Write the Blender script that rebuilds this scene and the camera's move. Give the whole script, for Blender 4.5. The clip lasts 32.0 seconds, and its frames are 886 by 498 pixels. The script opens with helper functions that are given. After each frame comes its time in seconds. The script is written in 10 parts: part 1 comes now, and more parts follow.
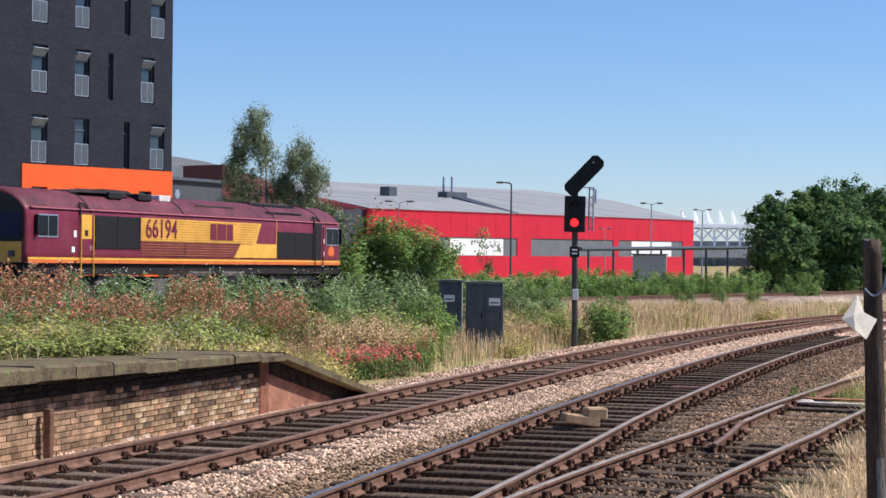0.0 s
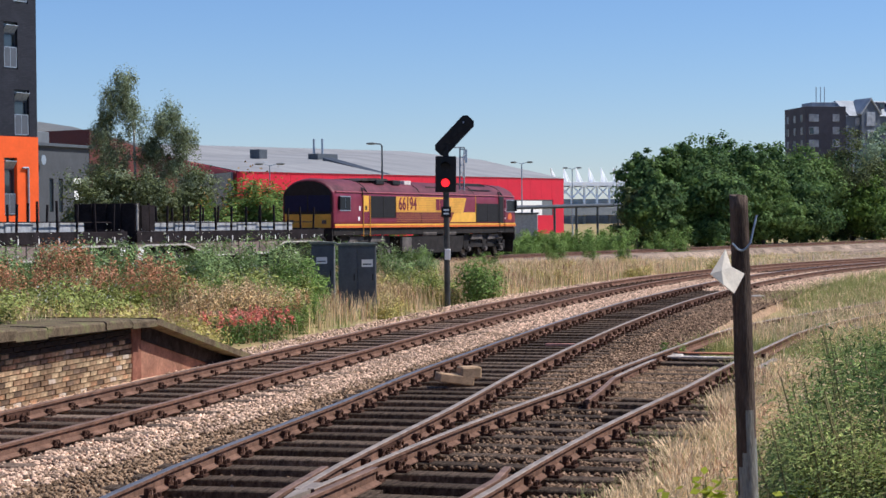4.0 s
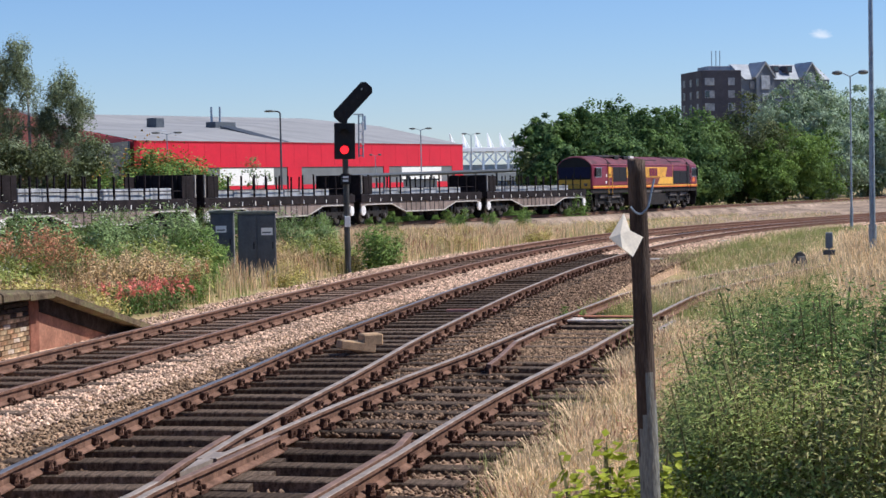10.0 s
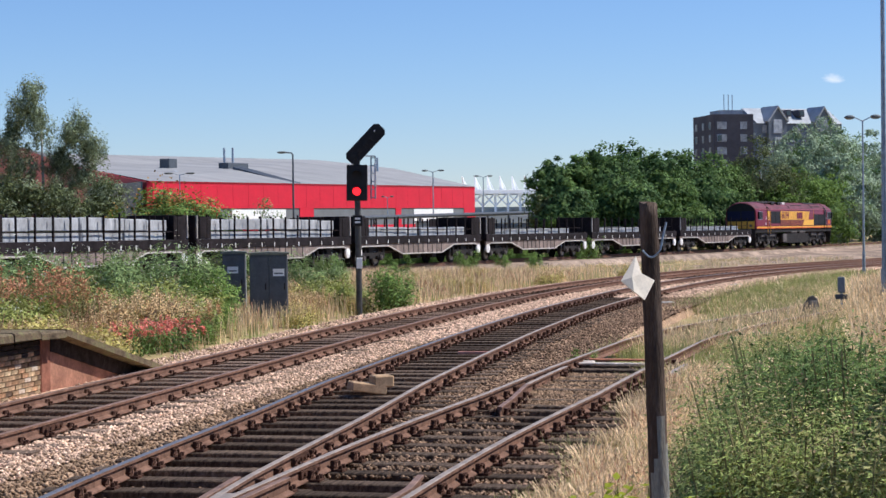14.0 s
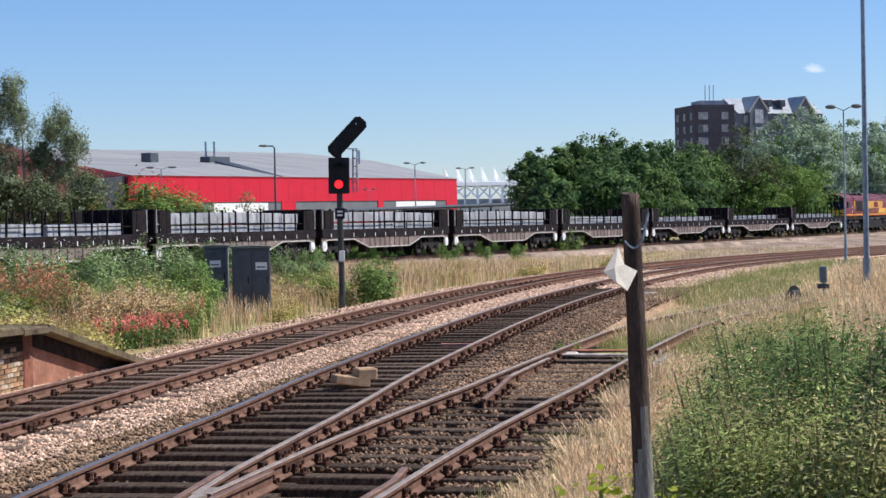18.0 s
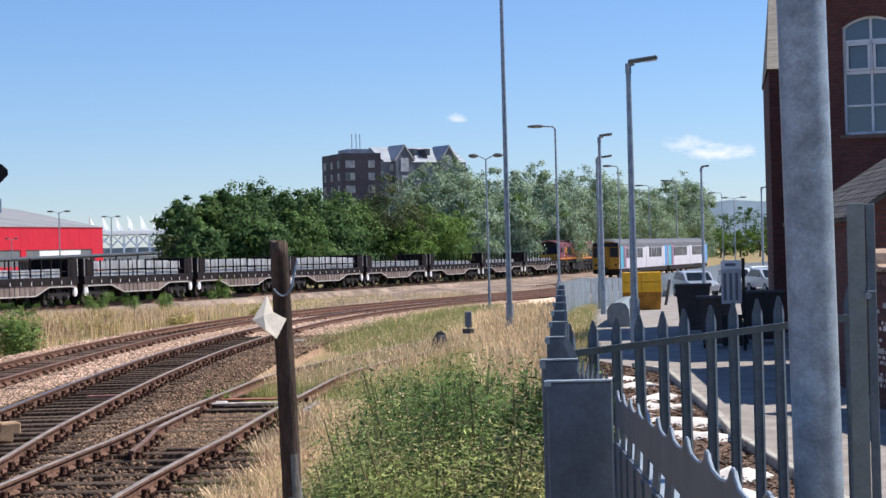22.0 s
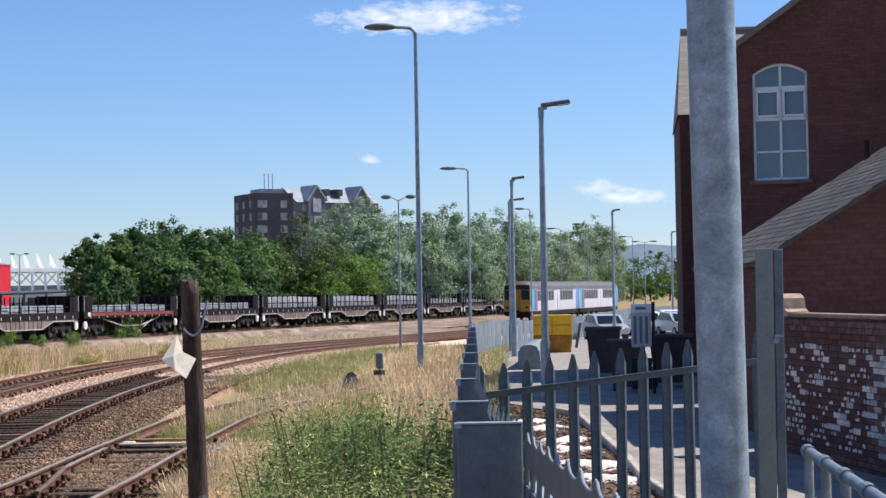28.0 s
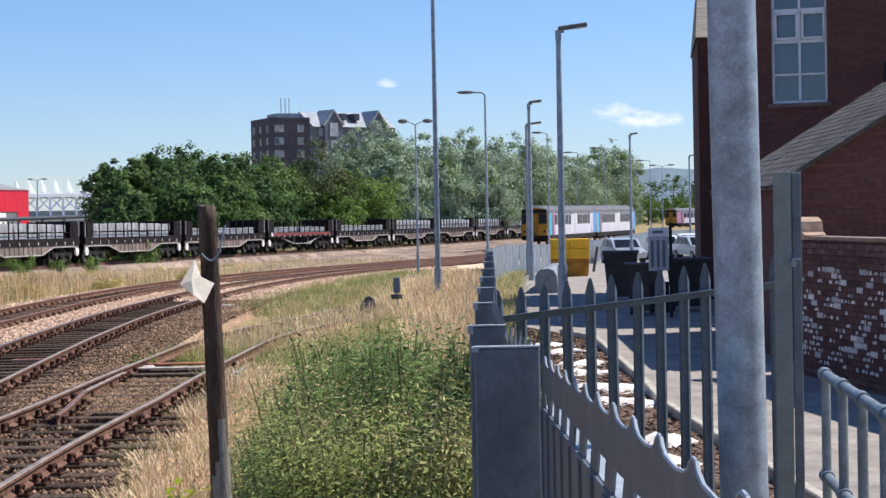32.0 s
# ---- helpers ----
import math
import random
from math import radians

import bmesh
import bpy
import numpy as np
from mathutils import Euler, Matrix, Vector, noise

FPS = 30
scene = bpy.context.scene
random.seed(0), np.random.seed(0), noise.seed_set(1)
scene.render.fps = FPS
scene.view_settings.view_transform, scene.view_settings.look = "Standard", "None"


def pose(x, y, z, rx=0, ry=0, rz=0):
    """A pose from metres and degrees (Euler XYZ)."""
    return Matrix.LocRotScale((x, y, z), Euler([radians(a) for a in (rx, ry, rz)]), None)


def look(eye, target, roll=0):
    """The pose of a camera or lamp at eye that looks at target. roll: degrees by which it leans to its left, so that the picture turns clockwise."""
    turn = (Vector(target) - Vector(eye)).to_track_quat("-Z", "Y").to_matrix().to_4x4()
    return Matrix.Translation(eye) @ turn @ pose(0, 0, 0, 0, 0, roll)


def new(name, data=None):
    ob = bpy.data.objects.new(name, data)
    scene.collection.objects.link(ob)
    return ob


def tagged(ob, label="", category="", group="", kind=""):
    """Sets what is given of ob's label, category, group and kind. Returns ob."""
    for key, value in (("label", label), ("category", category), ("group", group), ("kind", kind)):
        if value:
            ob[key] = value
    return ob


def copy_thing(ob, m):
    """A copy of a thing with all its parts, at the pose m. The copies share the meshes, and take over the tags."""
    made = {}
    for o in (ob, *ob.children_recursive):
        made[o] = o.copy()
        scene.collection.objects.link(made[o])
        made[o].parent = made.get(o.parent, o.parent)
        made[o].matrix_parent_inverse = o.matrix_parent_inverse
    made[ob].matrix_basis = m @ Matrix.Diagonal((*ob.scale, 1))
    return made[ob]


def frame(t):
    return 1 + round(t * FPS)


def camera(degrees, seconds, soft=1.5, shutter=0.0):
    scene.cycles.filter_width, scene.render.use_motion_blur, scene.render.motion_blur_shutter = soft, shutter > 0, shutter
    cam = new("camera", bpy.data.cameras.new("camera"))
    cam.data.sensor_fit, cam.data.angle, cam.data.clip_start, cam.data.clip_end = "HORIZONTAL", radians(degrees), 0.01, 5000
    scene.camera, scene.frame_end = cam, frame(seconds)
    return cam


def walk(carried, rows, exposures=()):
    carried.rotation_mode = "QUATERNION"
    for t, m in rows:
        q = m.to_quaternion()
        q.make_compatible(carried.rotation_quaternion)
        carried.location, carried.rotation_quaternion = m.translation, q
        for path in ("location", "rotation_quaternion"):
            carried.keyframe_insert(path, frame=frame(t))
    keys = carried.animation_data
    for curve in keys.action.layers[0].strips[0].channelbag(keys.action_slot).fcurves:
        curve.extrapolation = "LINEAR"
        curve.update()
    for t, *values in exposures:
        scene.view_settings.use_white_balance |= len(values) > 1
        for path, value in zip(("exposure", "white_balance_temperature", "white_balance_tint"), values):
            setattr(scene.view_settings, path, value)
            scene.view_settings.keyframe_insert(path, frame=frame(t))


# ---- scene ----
EYE = 2.355
cam = camera(27.186, 32.0, soft=1.5)
walk(cam, [
    (0.0, pose(0, 0, EYE, 90.048, -0.502, -0.000)),
    (0.5, pose(0, 0, EYE, 89.552, -0.182, -0.013)),
    (1.0, pose(0, 0, EYE, 89.504, 0.228, -0.392)),
    (1.5, pose(0, 0, EYE, 90.933, 0.641, -2.187)),
    (2.0, pose(0, 0, EYE, 93.607, 0.587, -3.745)),
    (2.5, pose(0, 0, EYE, 93.366, 0.124, -4.224)),
    (3.0, pose(0, 0, EYE, 91.159, 0.621, -4.054)),
    (3.5, pose(0, 0, EYE, 88.838, 0.425, -3.914)),
    (5.5, pose(0, 0, EYE, 88.838, 0.679, -4.800)),
    (6.0, pose(0, 0, EYE, 88.746, 0.804, -4.970)),
    (6.5, pose(0, 0, EYE, 88.841, 1.001, -4.882)),
    (7.0, pose(0, 0, EYE, 89.032, 0.907, -4.821)),
    (7.5, pose(0, 0, EYE, 89.348, 0.868, -5.058)),
    (8.0, pose(0, 0, EYE, 90.172, 0.932, -5.372)),
    (8.5, pose(0, 0, EYE, 89.405, 0.579, -5.705)),
    (9.0, pose(0, 0, EYE, 87.836, 0.610, -6.101)),
    (9.5, pose(0, 0, EYE, 87.506, 0.887, -6.576)),
    (10.0, pose(0, 0, EYE, 87.751, 1.070, -7.151)),
    (10.5, pose(0, 0, EYE, 87.964, 1.069, -7.258)),
    (11.0, pose(0, 0, EYE, 88.083, 1.011, -6.846)),
    (11.5, pose(0, 0, EYE, 88.124, 0.966, -6.577)),
    (12.0, pose(0, 0, EYE, 88.287, 1.010, -6.614)),
    (12.5, pose(0, 0, EYE, 88.250, 1.041, -6.602)),
    (13.0, pose(0, 0, EYE, 87.816, 1.087, -6.367)),
    (13.5, pose(0, 0, EYE, 87.985, 0.967, -6.555)),
    (14.0, pose(0, 0, EYE, 89.071, 0.744, -6.777)),
    (14.5, pose(0, 0, EYE, 89.508, 0.755, -6.922)),
    (16.5, pose(0, 0, EYE, 89.232, 1.219, -6.849)),
    (17.0, pose(0, 0, EYE, 88.967, 1.124, -7.042)),
    (17.5, pose(0, 0, EYE, 88.845, 1.045, -7.220)),
    (18.0, pose(0, 0, EYE, 88.820, 1.155, -7.331)),
    (18.5, pose(0, 0, EYE, 89.230, 1.322, -7.884)),
    (19.0, pose(0, 0, EYE, 90.058, 1.414, -9.118)),
    (19.5, pose(0, 0, EYE, 89.765, 1.000, -11.912)),
    (20.0, pose(0, 0, EYE, 89.050, 0.930, -14.815)),
    (20.5, pose(0, 0, EYE, 88.933, 1.077, -15.651)),
    (21.0, pose(0, 0, EYE, 89.421, 1.355, -16.129)),
    (21.5, pose(0, 0, EYE, 90.192, 1.481, -17.026)),
    (22.0, pose(0, 0, EYE, 90.061, 1.539, -18.288)),
    (22.5, pose(0, 0, EYE, 89.318, 1.371, -19.521)),
    (23.0, pose(0, 0, EYE, 89.084, 1.321, -20.310)),
    (23.5, pose(0, 0, EYE, 89.603, 1.506, -20.299)),
    (24.0, pose(0, 0, EYE, 90.270, 1.924, -19.816)),
    (24.5, pose(0, 0, EYE, 90.405, 1.682, -19.883)),
    (25.0, pose(0, 0, EYE, 90.355, 1.169, -20.494)),
    (25.5, pose(0, 0, EYE, 91.016, 0.958, -21.157)),
    (27.5, pose(0, 0, EYE, 91.342, 0.985, -21.220)),
    (28.0, pose(0, 0, EYE, 91.292, 0.997, -21.048)),
    (28.5, pose(0, 0, EYE, 90.755, 0.973, -20.760)),
    (29.0, pose(0, 0, EYE, 89.837, 1.001, -20.692)),
    (29.5, pose(0, 0, EYE, 89.580, 1.041, -20.688)),
    (30.0, pose(0, 0, EYE, 89.067, 1.074, -20.675)),
    (30.5, pose(0, 0, EYE, 88.722, 1.077, -20.613)),
    (31.0, pose(0, 0, EYE, 88.585, 1.104, -20.507)),
    (31.5, pose(0, 0, EYE, 88.820, 1.184, -20.493)),
    (32.0, pose(0, 0, EYE, 88.934, 1.139, -20.511)),
], exposures=[(0.0, 0.47, 5350, 10), (1.0, 0.46, 5350, 10), (2.0, 0.40, 5350, 10), (3.0, 0.32, 5350, 10), (3.5, 0.32, 5350, 10), (5.5, 0.42, 5350, 10), (7.0, 0.43, 5350, 10), (8.0, 0.39, 5350, 10), (9.0, 0.31, 5350, 10), (10.0, 0.40, 5350, 10), (13.0, 0.38, 5350, 10), (14.0, 0.45, 5350, 10), (20.0, 0.45, 5350, 10), (23.0, 0.50, 5420, 10), (29.0, 0.50, 5430, 10), (32.0, 0.55, 5430, 10)])

# ---------------------------------------------------------------- light
SUN_AZ, SUN_EL = 88.0, 52.0     # degrees from +y towards +x, and up
world = bpy.data.worlds.new("world")
scene.world = world
world.use_nodes = True
wn = world.node_tree.nodes
wl = world.node_tree.links
wbg = wn["Background"]
sky = wn.new("ShaderNodeTexSky")
sky.sky_type = 'NISHITA'
sky.sun_disc = False
sky.sun_elevation = radians(SUN_EL)
sky.sun_rotation = radians(SUN_AZ)
sky.air_density, sky.dust_density, sky.ozone_density = 1.0, 0.0, 3.5


def wmath(op, a, b=None, c=None):
    n = wn.new("ShaderNodeMath")
    n.operation = op
    for i, v in enumerate((a, b, c)):
        if v is None:
            continue
        if isinstance(v, (int, float)):
            n.inputs[i].default_value = v
        else:
            wl.new(v, n.inputs[i])
    return n.outputs[0]


wtc = wn.new("ShaderNodeTexCoord")
wsep = wn.new("ShaderNodeSeparateXYZ")
wl.new(wtc.outputs["Generated"], wsep.inputs[0])
w_az = wmath('MULTIPLY', wmath('ARCTAN2', wsep.outputs["X"], wsep.outputs["Y"]), 57.2958)
w_el = wmath('MULTIPLY', wmath('ARCSINE', wsep.outputs["Z"]), 57.2958)
wcom = wn.new("ShaderNodeCombineXYZ")
wl.new(wmath('MULTIPLY', w_az, 1.0), wcom.inputs[0])
wl.new(wmath('MULTIPLY', w_el, 2.3), wcom.inputs[1])
wnz = wn.new("ShaderNodeTexNoise")
wnz.inputs["Scale"].default_value, wnz.inputs["Detail"].default_value, wnz.inputs["Roughness"].default_value = 1.3, 7.0, 0.62
wl.new(wcom.outputs[0], wnz.inputs["Vector"])
w_sum = None
# fair-weather clouds: bearing, height, half width, half height, weight
for c_az, c_el, c_w, c_h, c_k in ((20.4, 8.50, 4.0, 0.72, 1.0), (25.9, 3.15, 1.0, 0.32, 1.0), (27.0, 2.80, 1.4, 0.42, 1.0), (18.85, 4.12, 0.45, 0.28, 0.85), (16.0, 10.5, 1.6, 0.46, 0.85), (8.8, 11.0, 1.0, 0.30, 0.8), (40, 9, 5, 1.5, 1.0), (-60, 14, 9, 2, 1.0), (120, 12, 8, 2, 1.0)):
    q = wmath('ADD', wmath('POWER', wmath('ABSOLUTE', wmath('DIVIDE', wmath('SUBTRACT', w_az, c_az), c_w)), 2.0), wmath('POWER', wmath('ABSOLUTE', wmath('DIVIDE', wmath('SUBTRACT', w_el, c_el), c_h)), 2.0))
    g = wmath('MULTIPLY', wmath('MAXIMUM', wmath('SUBTRACT', 1.0, q), 0.0), c_k)
    w_sum = g if w_sum is None else wmath('MAXIMUM', w_sum, g)
w_cl = wn.new("ShaderNodeMapRange")
w_cl.inputs["From Min"].default_value, w_cl.inputs["From Max"].default_value = 0.62, 1.02
wl.new(wmath('MULTIPLY', wmath('ADD', wmath('MULTIPLY', w_sum, 0.42), wmath('MULTIPLY', wnz.outputs[0], 0.92)), wmath('GREATER_THAN', w_sum, 0.001)), w_cl.inputs["Value"])
wmix = wn.new("ShaderNodeMix")
wmix.data_type = 'RGBA'
wl.new(w_cl.outputs[0], wmix.inputs["Factor"])
wtint = wn.new("ShaderNodeMix")
wtint.data_type, wtint.blend_type = 'RGBA', 'MULTIPLY'
wtint.inputs["Factor"].default_value = 1.0
wl.new(sky.outputs[0], wtint.inputs[6])
wtint.inputs[7].default_value = (0.915, 0.925, 1.03, 1)
wl.new(wtint.outputs[2], wmix.inputs[6])
wmix.inputs[7].default_value = (10.5, 9.6, 8.6, 1)
wl.new(wmix.outputs[2], wbg.inputs[0])
wbg.inputs[1].default_value = 0.076
sun_data = bpy.data.lights.new("sun", 'SUN')
sun_data.energy, sun_data.angle, sun_data.color = 4.9, radians(0.53), (1.0, 0.85, 0.66)
sun = new("sun", sun_data)
_a, _e = radians(SUN_AZ), radians(SUN_EL)
sun.matrix_world = look((0, 0, 60), (-math.sin(_a) * math.cos(_e) * 50, -math.cos(_a) * math.cos(_e) * 50, 60 - math.sin(_e) * 50))

# ---------------------------------------------------------------- materials
MATS = {}


def mat(name, col, rough=0.7, metal=0.0, var=0.18, scale=6.0, bump=0.0, bscale=40.0, spec=0.25, col2=None, isl=0.0, rnd=0.0, coords="Object", streak=None):
    """A surface with a base colour, mottling at two scales, an optional second colour in patches, relief and piece-to-piece variation."""
    if name in MATS:
        return MATS[name]
    m = bpy.data.materials.new(name)
    m.use_nodes = True
    n, l = m.node_tree.nodes, m.node_tree.links
    b = n["Principled BSDF"]
    b.inputs["Roughness"].default_value = rough
    b.inputs["Metallic"].default_value = metal
    b.inputs["Specular IOR Level"].default_value = spec
    tc = n.new("ShaderNodeTexCoord")
    mp = n.new("ShaderNodeMapping")
    l.new(tc.outputs[coords], mp.inputs[0])
    if streak:
        mp.inputs["Scale"].default_value = streak
    nz = n.new("ShaderNodeTexNoise")
    nz.inputs["Scale"].default_value = scale
    nz.inputs["Detail"].default_value = 6
    nz.inputs["Roughness"].default_value = 0.65
    l.new(mp.outputs[0], nz.inputs["Vector"])
    nf = n.new("ShaderNodeTexNoise")
    nf.inputs["Scale"].default_value = scale * 9
    nf.inputs["Detail"].default_value = 3
    l.new(mp.outputs[0], nf.inputs["Vector"])
    ramp = n.new("ShaderNodeValToRGB")
    c2 = col2 or tuple(min(1, c * (1 + 1.6 * var)) for c in col)
    c1 = tuple(c * (1 - 1.2 * var) for c in col)
    ramp.color_ramp.elements[0].color = (*c1, 1)
    ramp.color_ramp.elements[0].position = 0.32
    ramp.color_ramp.elements[1].color = (*c2, 1)
    ramp.color_ramp.elements[1].position = 0.72
    mid = ramp.color_ramp.elements.new(0.5)
    mid.color = (*col, 1)
    l.new(nz.outputs[0], ramp.inputs[0])
    hsv = n.new("ShaderNodeHueSaturation")
    l.new(ramp.outputs[0], hsv.inputs["Color"])
    mr = n.new("ShaderNodeMapRange")
    mr.inputs["From Min"].default_value, mr.inputs["From Max"].default_value = 0.3, 0.7
    mr.inputs["To Min"].default_value, mr.inputs["To Max"].default_value = 1 - 0.6 * var, 1 + 0.6 * var
    l.new(nf.outputs[0], mr.inputs["Value"])
    last = mr.outputs[0]
    if isl or rnd:
        if isl:
            src = n.new("ShaderNodeNewGeometry").outputs["Random Per Island"]
        else:
            src = n.new("ShaderNodeObjectInfo").outputs["Random"]
        k = max(isl, rnd)
        m2 = n.new("ShaderNodeMapRange")
        m2.inputs["To Min"].default_value, m2.inputs["To Max"].default_value = 1 - k, 1 + k
        l.new(src, m2.inputs["Value"])
        mu = n.new("ShaderNodeMath")
        mu.operation = 'MULTIPLY'
        l.new(last, mu.inputs[0])
        l.new(m2.outputs[0], mu.inputs[1])
        last = mu.outputs[0]
    l.new(last, hsv.inputs["Value"])
    l.new(hsv.outputs[0], b.inputs["Base Color"])
    if bump:
        nb = n.new("ShaderNodeTexNoise")
        nb.inputs["Scale"].default_value = bscale
        nb.inputs["Detail"].default_value = 4
        l.new(mp.outputs[0], nb.inputs["Vector"])
        bp = n.new("ShaderNodeBump")
        bp.inputs["Strength"].default_value = bump
        bp.inputs["Distance"].default_value = 0.02
        l.new(nb.outputs[0], bp.inputs["Height"])
        l.new(bp.outputs[0], b.inputs["Normal"])
    MATS[name] = m
    return m


def leaf_mat(name, col, isl=0.35, trans=0.35, rough=0.65):
    """Leaves: two tones by leaf, some light passing through."""
    m = mat(name, col, rough, var=0.2, scale=0.6, isl=isl, spec=0.12)
    b = m.node_tree.nodes["Principled BSDF"]
    l = m.node_tree.links
    tr = m.node_tree.nodes.new("ShaderNodeBsdfTranslucent")
    mix = m.node_tree.nodes.new("ShaderNodeMixShader")
    mix.inputs[0].default_value = trans
    src = b.inputs["Base Color"].links[0].from_socket
    l.new(src, tr.inputs[0])
    l.new(b.outputs[0], mix.inputs[1])
    l.new(tr.outputs[0], mix.inputs[2])
    l.new(mix.outputs[0], m.node_tree.nodes["Material Output"].inputs[0])
    return m


def glass_mat(name, tint=(0.02, 0.03, 0.04), rough=0.06):
    if name in MATS:
        return MATS[name]
    m = mat(name, tint, rough, var=0.05, spec=0.8)
    return m


def glow_mat(name, col, strength):
    m = bpy.data.materials.new(name)
    m.use_nodes = True
    b = m.node_tree.nodes["Principled BSDF"]
    b.inputs["Base Color"].default_value = (*col, 1)
    b.inputs["Emission Color"].default_value = (*col, 1)
    b.inputs["Emission Strength"].default_value = strength
    return m


M_RAIL = mat("rusty_rail_side", (0.165, 0.096, 0.068), 0.8, var=0.3, scale=5, bump=0.3, spec=0.06)
M_RAILBRIGHT = mat("polished_rail_top", (0.16, 0.155, 0.16), 0.45, 0.5, var=0.12, scale=3)
M_RAILTOP = mat("worn_rail_top", (0.30, 0.245, 0.20), 0.55, 0.25, var=0.25, scale=3)
M_RAILRUST = mat("rusted_rail_top", (0.20, 0.125, 0.09), 0.6, 0.25, var=0.3, scale=4)
M_SLEEPER = mat("old_timber_sleeper", (0.088, 0.064, 0.047), 0.92, var=0.6, scale=3, bump=0.6, bscale=18, rnd=0.4, streak=(1, 9, 9), spec=0.06)
M_CHAIR = mat("rusty_cast_iron", (0.075, 0.040, 0.028), 0.85, var=0.4, scale=9, bump=0.4, spec=0.06)
M_BALLAST_L = mat("pale_ballast", (0.50, 0.35, 0.25), 0.95, var=0.5, scale=11, bump=1.0, bscale=30, isl=0.6, spec=0.06)
M_BALLAST_M = mat("brown_ballast", (0.225, 0.152, 0.096), 0.95, var=0.55, scale=12, bump=1.0, bscale=30, isl=0.65, spec=0.06)
M_BALLAST_D = mat("dirty_ballast", (0.185, 0.124, 0.082), 0.95, var=0.6, scale=12, bump=1.0, bscale=30, isl=0.7, spec=0.06)
M_SLEEPER_A = mat("weathered_timber_sleeper", (0.155, 0.112, 0.084), 0.92, var=0.5, scale=3, bump=0.6, bscale=18, rnd=0.4, streak=(1, 9, 9), spec=0.06)
M_BALLAST_F = mat("dusty_far_ballast", (0.27, 0.205, 0.155), 0.95, var=0.5, scale=0.5, bump=1.0, bscale=20, spec=0.06)
M_GRASSGROUND = mat("dry_grass_ground", (0.36, 0.27, 0.14), 0.95, var=0.4, scale=0.5, bump=0.8, bscale=14, col2=(0.19, 0.22, 0.07), spec=0.06)
M_PLATTOP = mat("worn_platform_top", (0.15, 0.115, 0.075), 0.95, var=0.5, scale=3.5, bump=0.7, col2=(0.17, 0.18, 0.07), spec=0.06)
M_BRICKOLD = mat("old_platform_brick", (0.24, 0.165, 0.10), 0.9, var=0.6, scale=10, bump=0.5, rnd=0.4, spec=0.06)
M_MORTAR = mat("dark_mortar", (0.17, 0.125, 0.085), 0.95, var=0.3, scale=5)
M_GALV = mat("galvanised_steel", (0.31, 0.36, 0.42), 0.5, 0.35, var=0.2, scale=8, bump=0.05)
M_GREYPAINT = mat("dark_grey_painted_steel", (0.085, 0.095, 0.11), 0.5, var=0.15, scale=3)
M_BLACK = mat("black_paint", (0.012, 0.012, 0.014), 0.5, var=0.25, scale=6)
M_WHITE = mat("white_paint", (0.8, 0.8, 0.78), 0.5, var=0.06, scale=3)
M_ASPHALT = mat("worn_asphalt", (0.20, 0.19, 0.18), 0.95, var=0.25, scale=2, bump=0.3)

# ---------------------------------------------------------------- small builders


def mesh_ob(name, bm, material, parent=None, label="", smooth=False):
    me = bpy.data.meshes.new(name)
    bm.to_mesh(me)
    bm.free()
    for x in (material if isinstance(material, (list, tuple)) else [material]):
        me.materials.append(x)
    if smooth:
        for p in me.polygons:
            p.use_smooth = True
    ob = new(name, me)
    if parent:
        ob.parent = parent
    if label:
        tagged(ob, label)
    return ob


def part(name, bm, material, parent, label="", smooth=False):
    return mesh_ob(name, bm, material, parent, label, smooth)


def thing(name, label, category, group="", kind="", m=None):
    ob = new(name)
    tagged(ob, label, category, group, kind)
    if m is not None:
        ob.matrix_world = m
    return ob


def box(bm, x0, y0, z0, x1, y1, z1, mi=0, m=None):
    vs = [bm.verts.new((x, y, z)) for x in (x0, x1) for y in (y0, y1) for z in (z0, z1)]
    if m is not None:
        for v in vs:
            v.co = m @ v.co
    fs = []
    for q in ((0, 1, 3, 2), (4, 6, 7, 5), (0, 4, 5, 1), (2, 3, 7, 6), (0, 2, 6, 4), (1, 5, 7, 3)):
        f = bm.faces.new([vs[i] for i in q])
        f.material_index = mi
        fs.append(f)
    return fs


def bbox(x0, y0, z0, x1, y1, z1, bev=0.0, m=None):
    """A box with bevelled edges."""
    bm = bmesh.new()
    box(bm, min(x0, x1), min(y0, y1), min(z0, z1), max(x0, x1), max(y0, y1), max(z0, z1))
    if bev:
        bmesh.ops.bevel(bm, geom=bm.edges[:], offset=bev, segments=1, affect='EDGES')
    if m is not None:
        bmesh.ops.transform(bm, matrix=m, verts=bm.verts)
    return bm


def tube(bm, p0, p1, r0, r1=None, n=10, mi=0, caps=True):
    """A straight round bar between two points."""
    r1 = r0 if r1 is None else r1
    p0, p1 = Vector(p0), Vector(p1)
    q = (p1 - p0).to_track_quat('Z', 'Y')
    a, b = [], []
    for i in range(n):
        w = Vector((math.cos(2 * math.pi * i / n), math.sin(2 * math.pi * i / n), 0))
        a.append(bm.verts.new(p0 + q @ (w * r0)))
        b.append(bm.verts.new(p1 + q @ (w * r1)))
    for i in range(n):
        f = bm.faces.new((a[i], a[(i + 1) % n], b[(i + 1) % n], b[i]))
        f.material_index = mi
    if caps:
        bm.faces.new(a[::-1]).material_index = mi
        bm.faces.new(b).material_index = mi


def pipe(bm, pts, r, n=8, mi=0):
    """A round bar along a line of points."""
    for p, q in zip(pts[:-1], pts[1:]):
        tube(bm, p, q, r, r, n, mi)


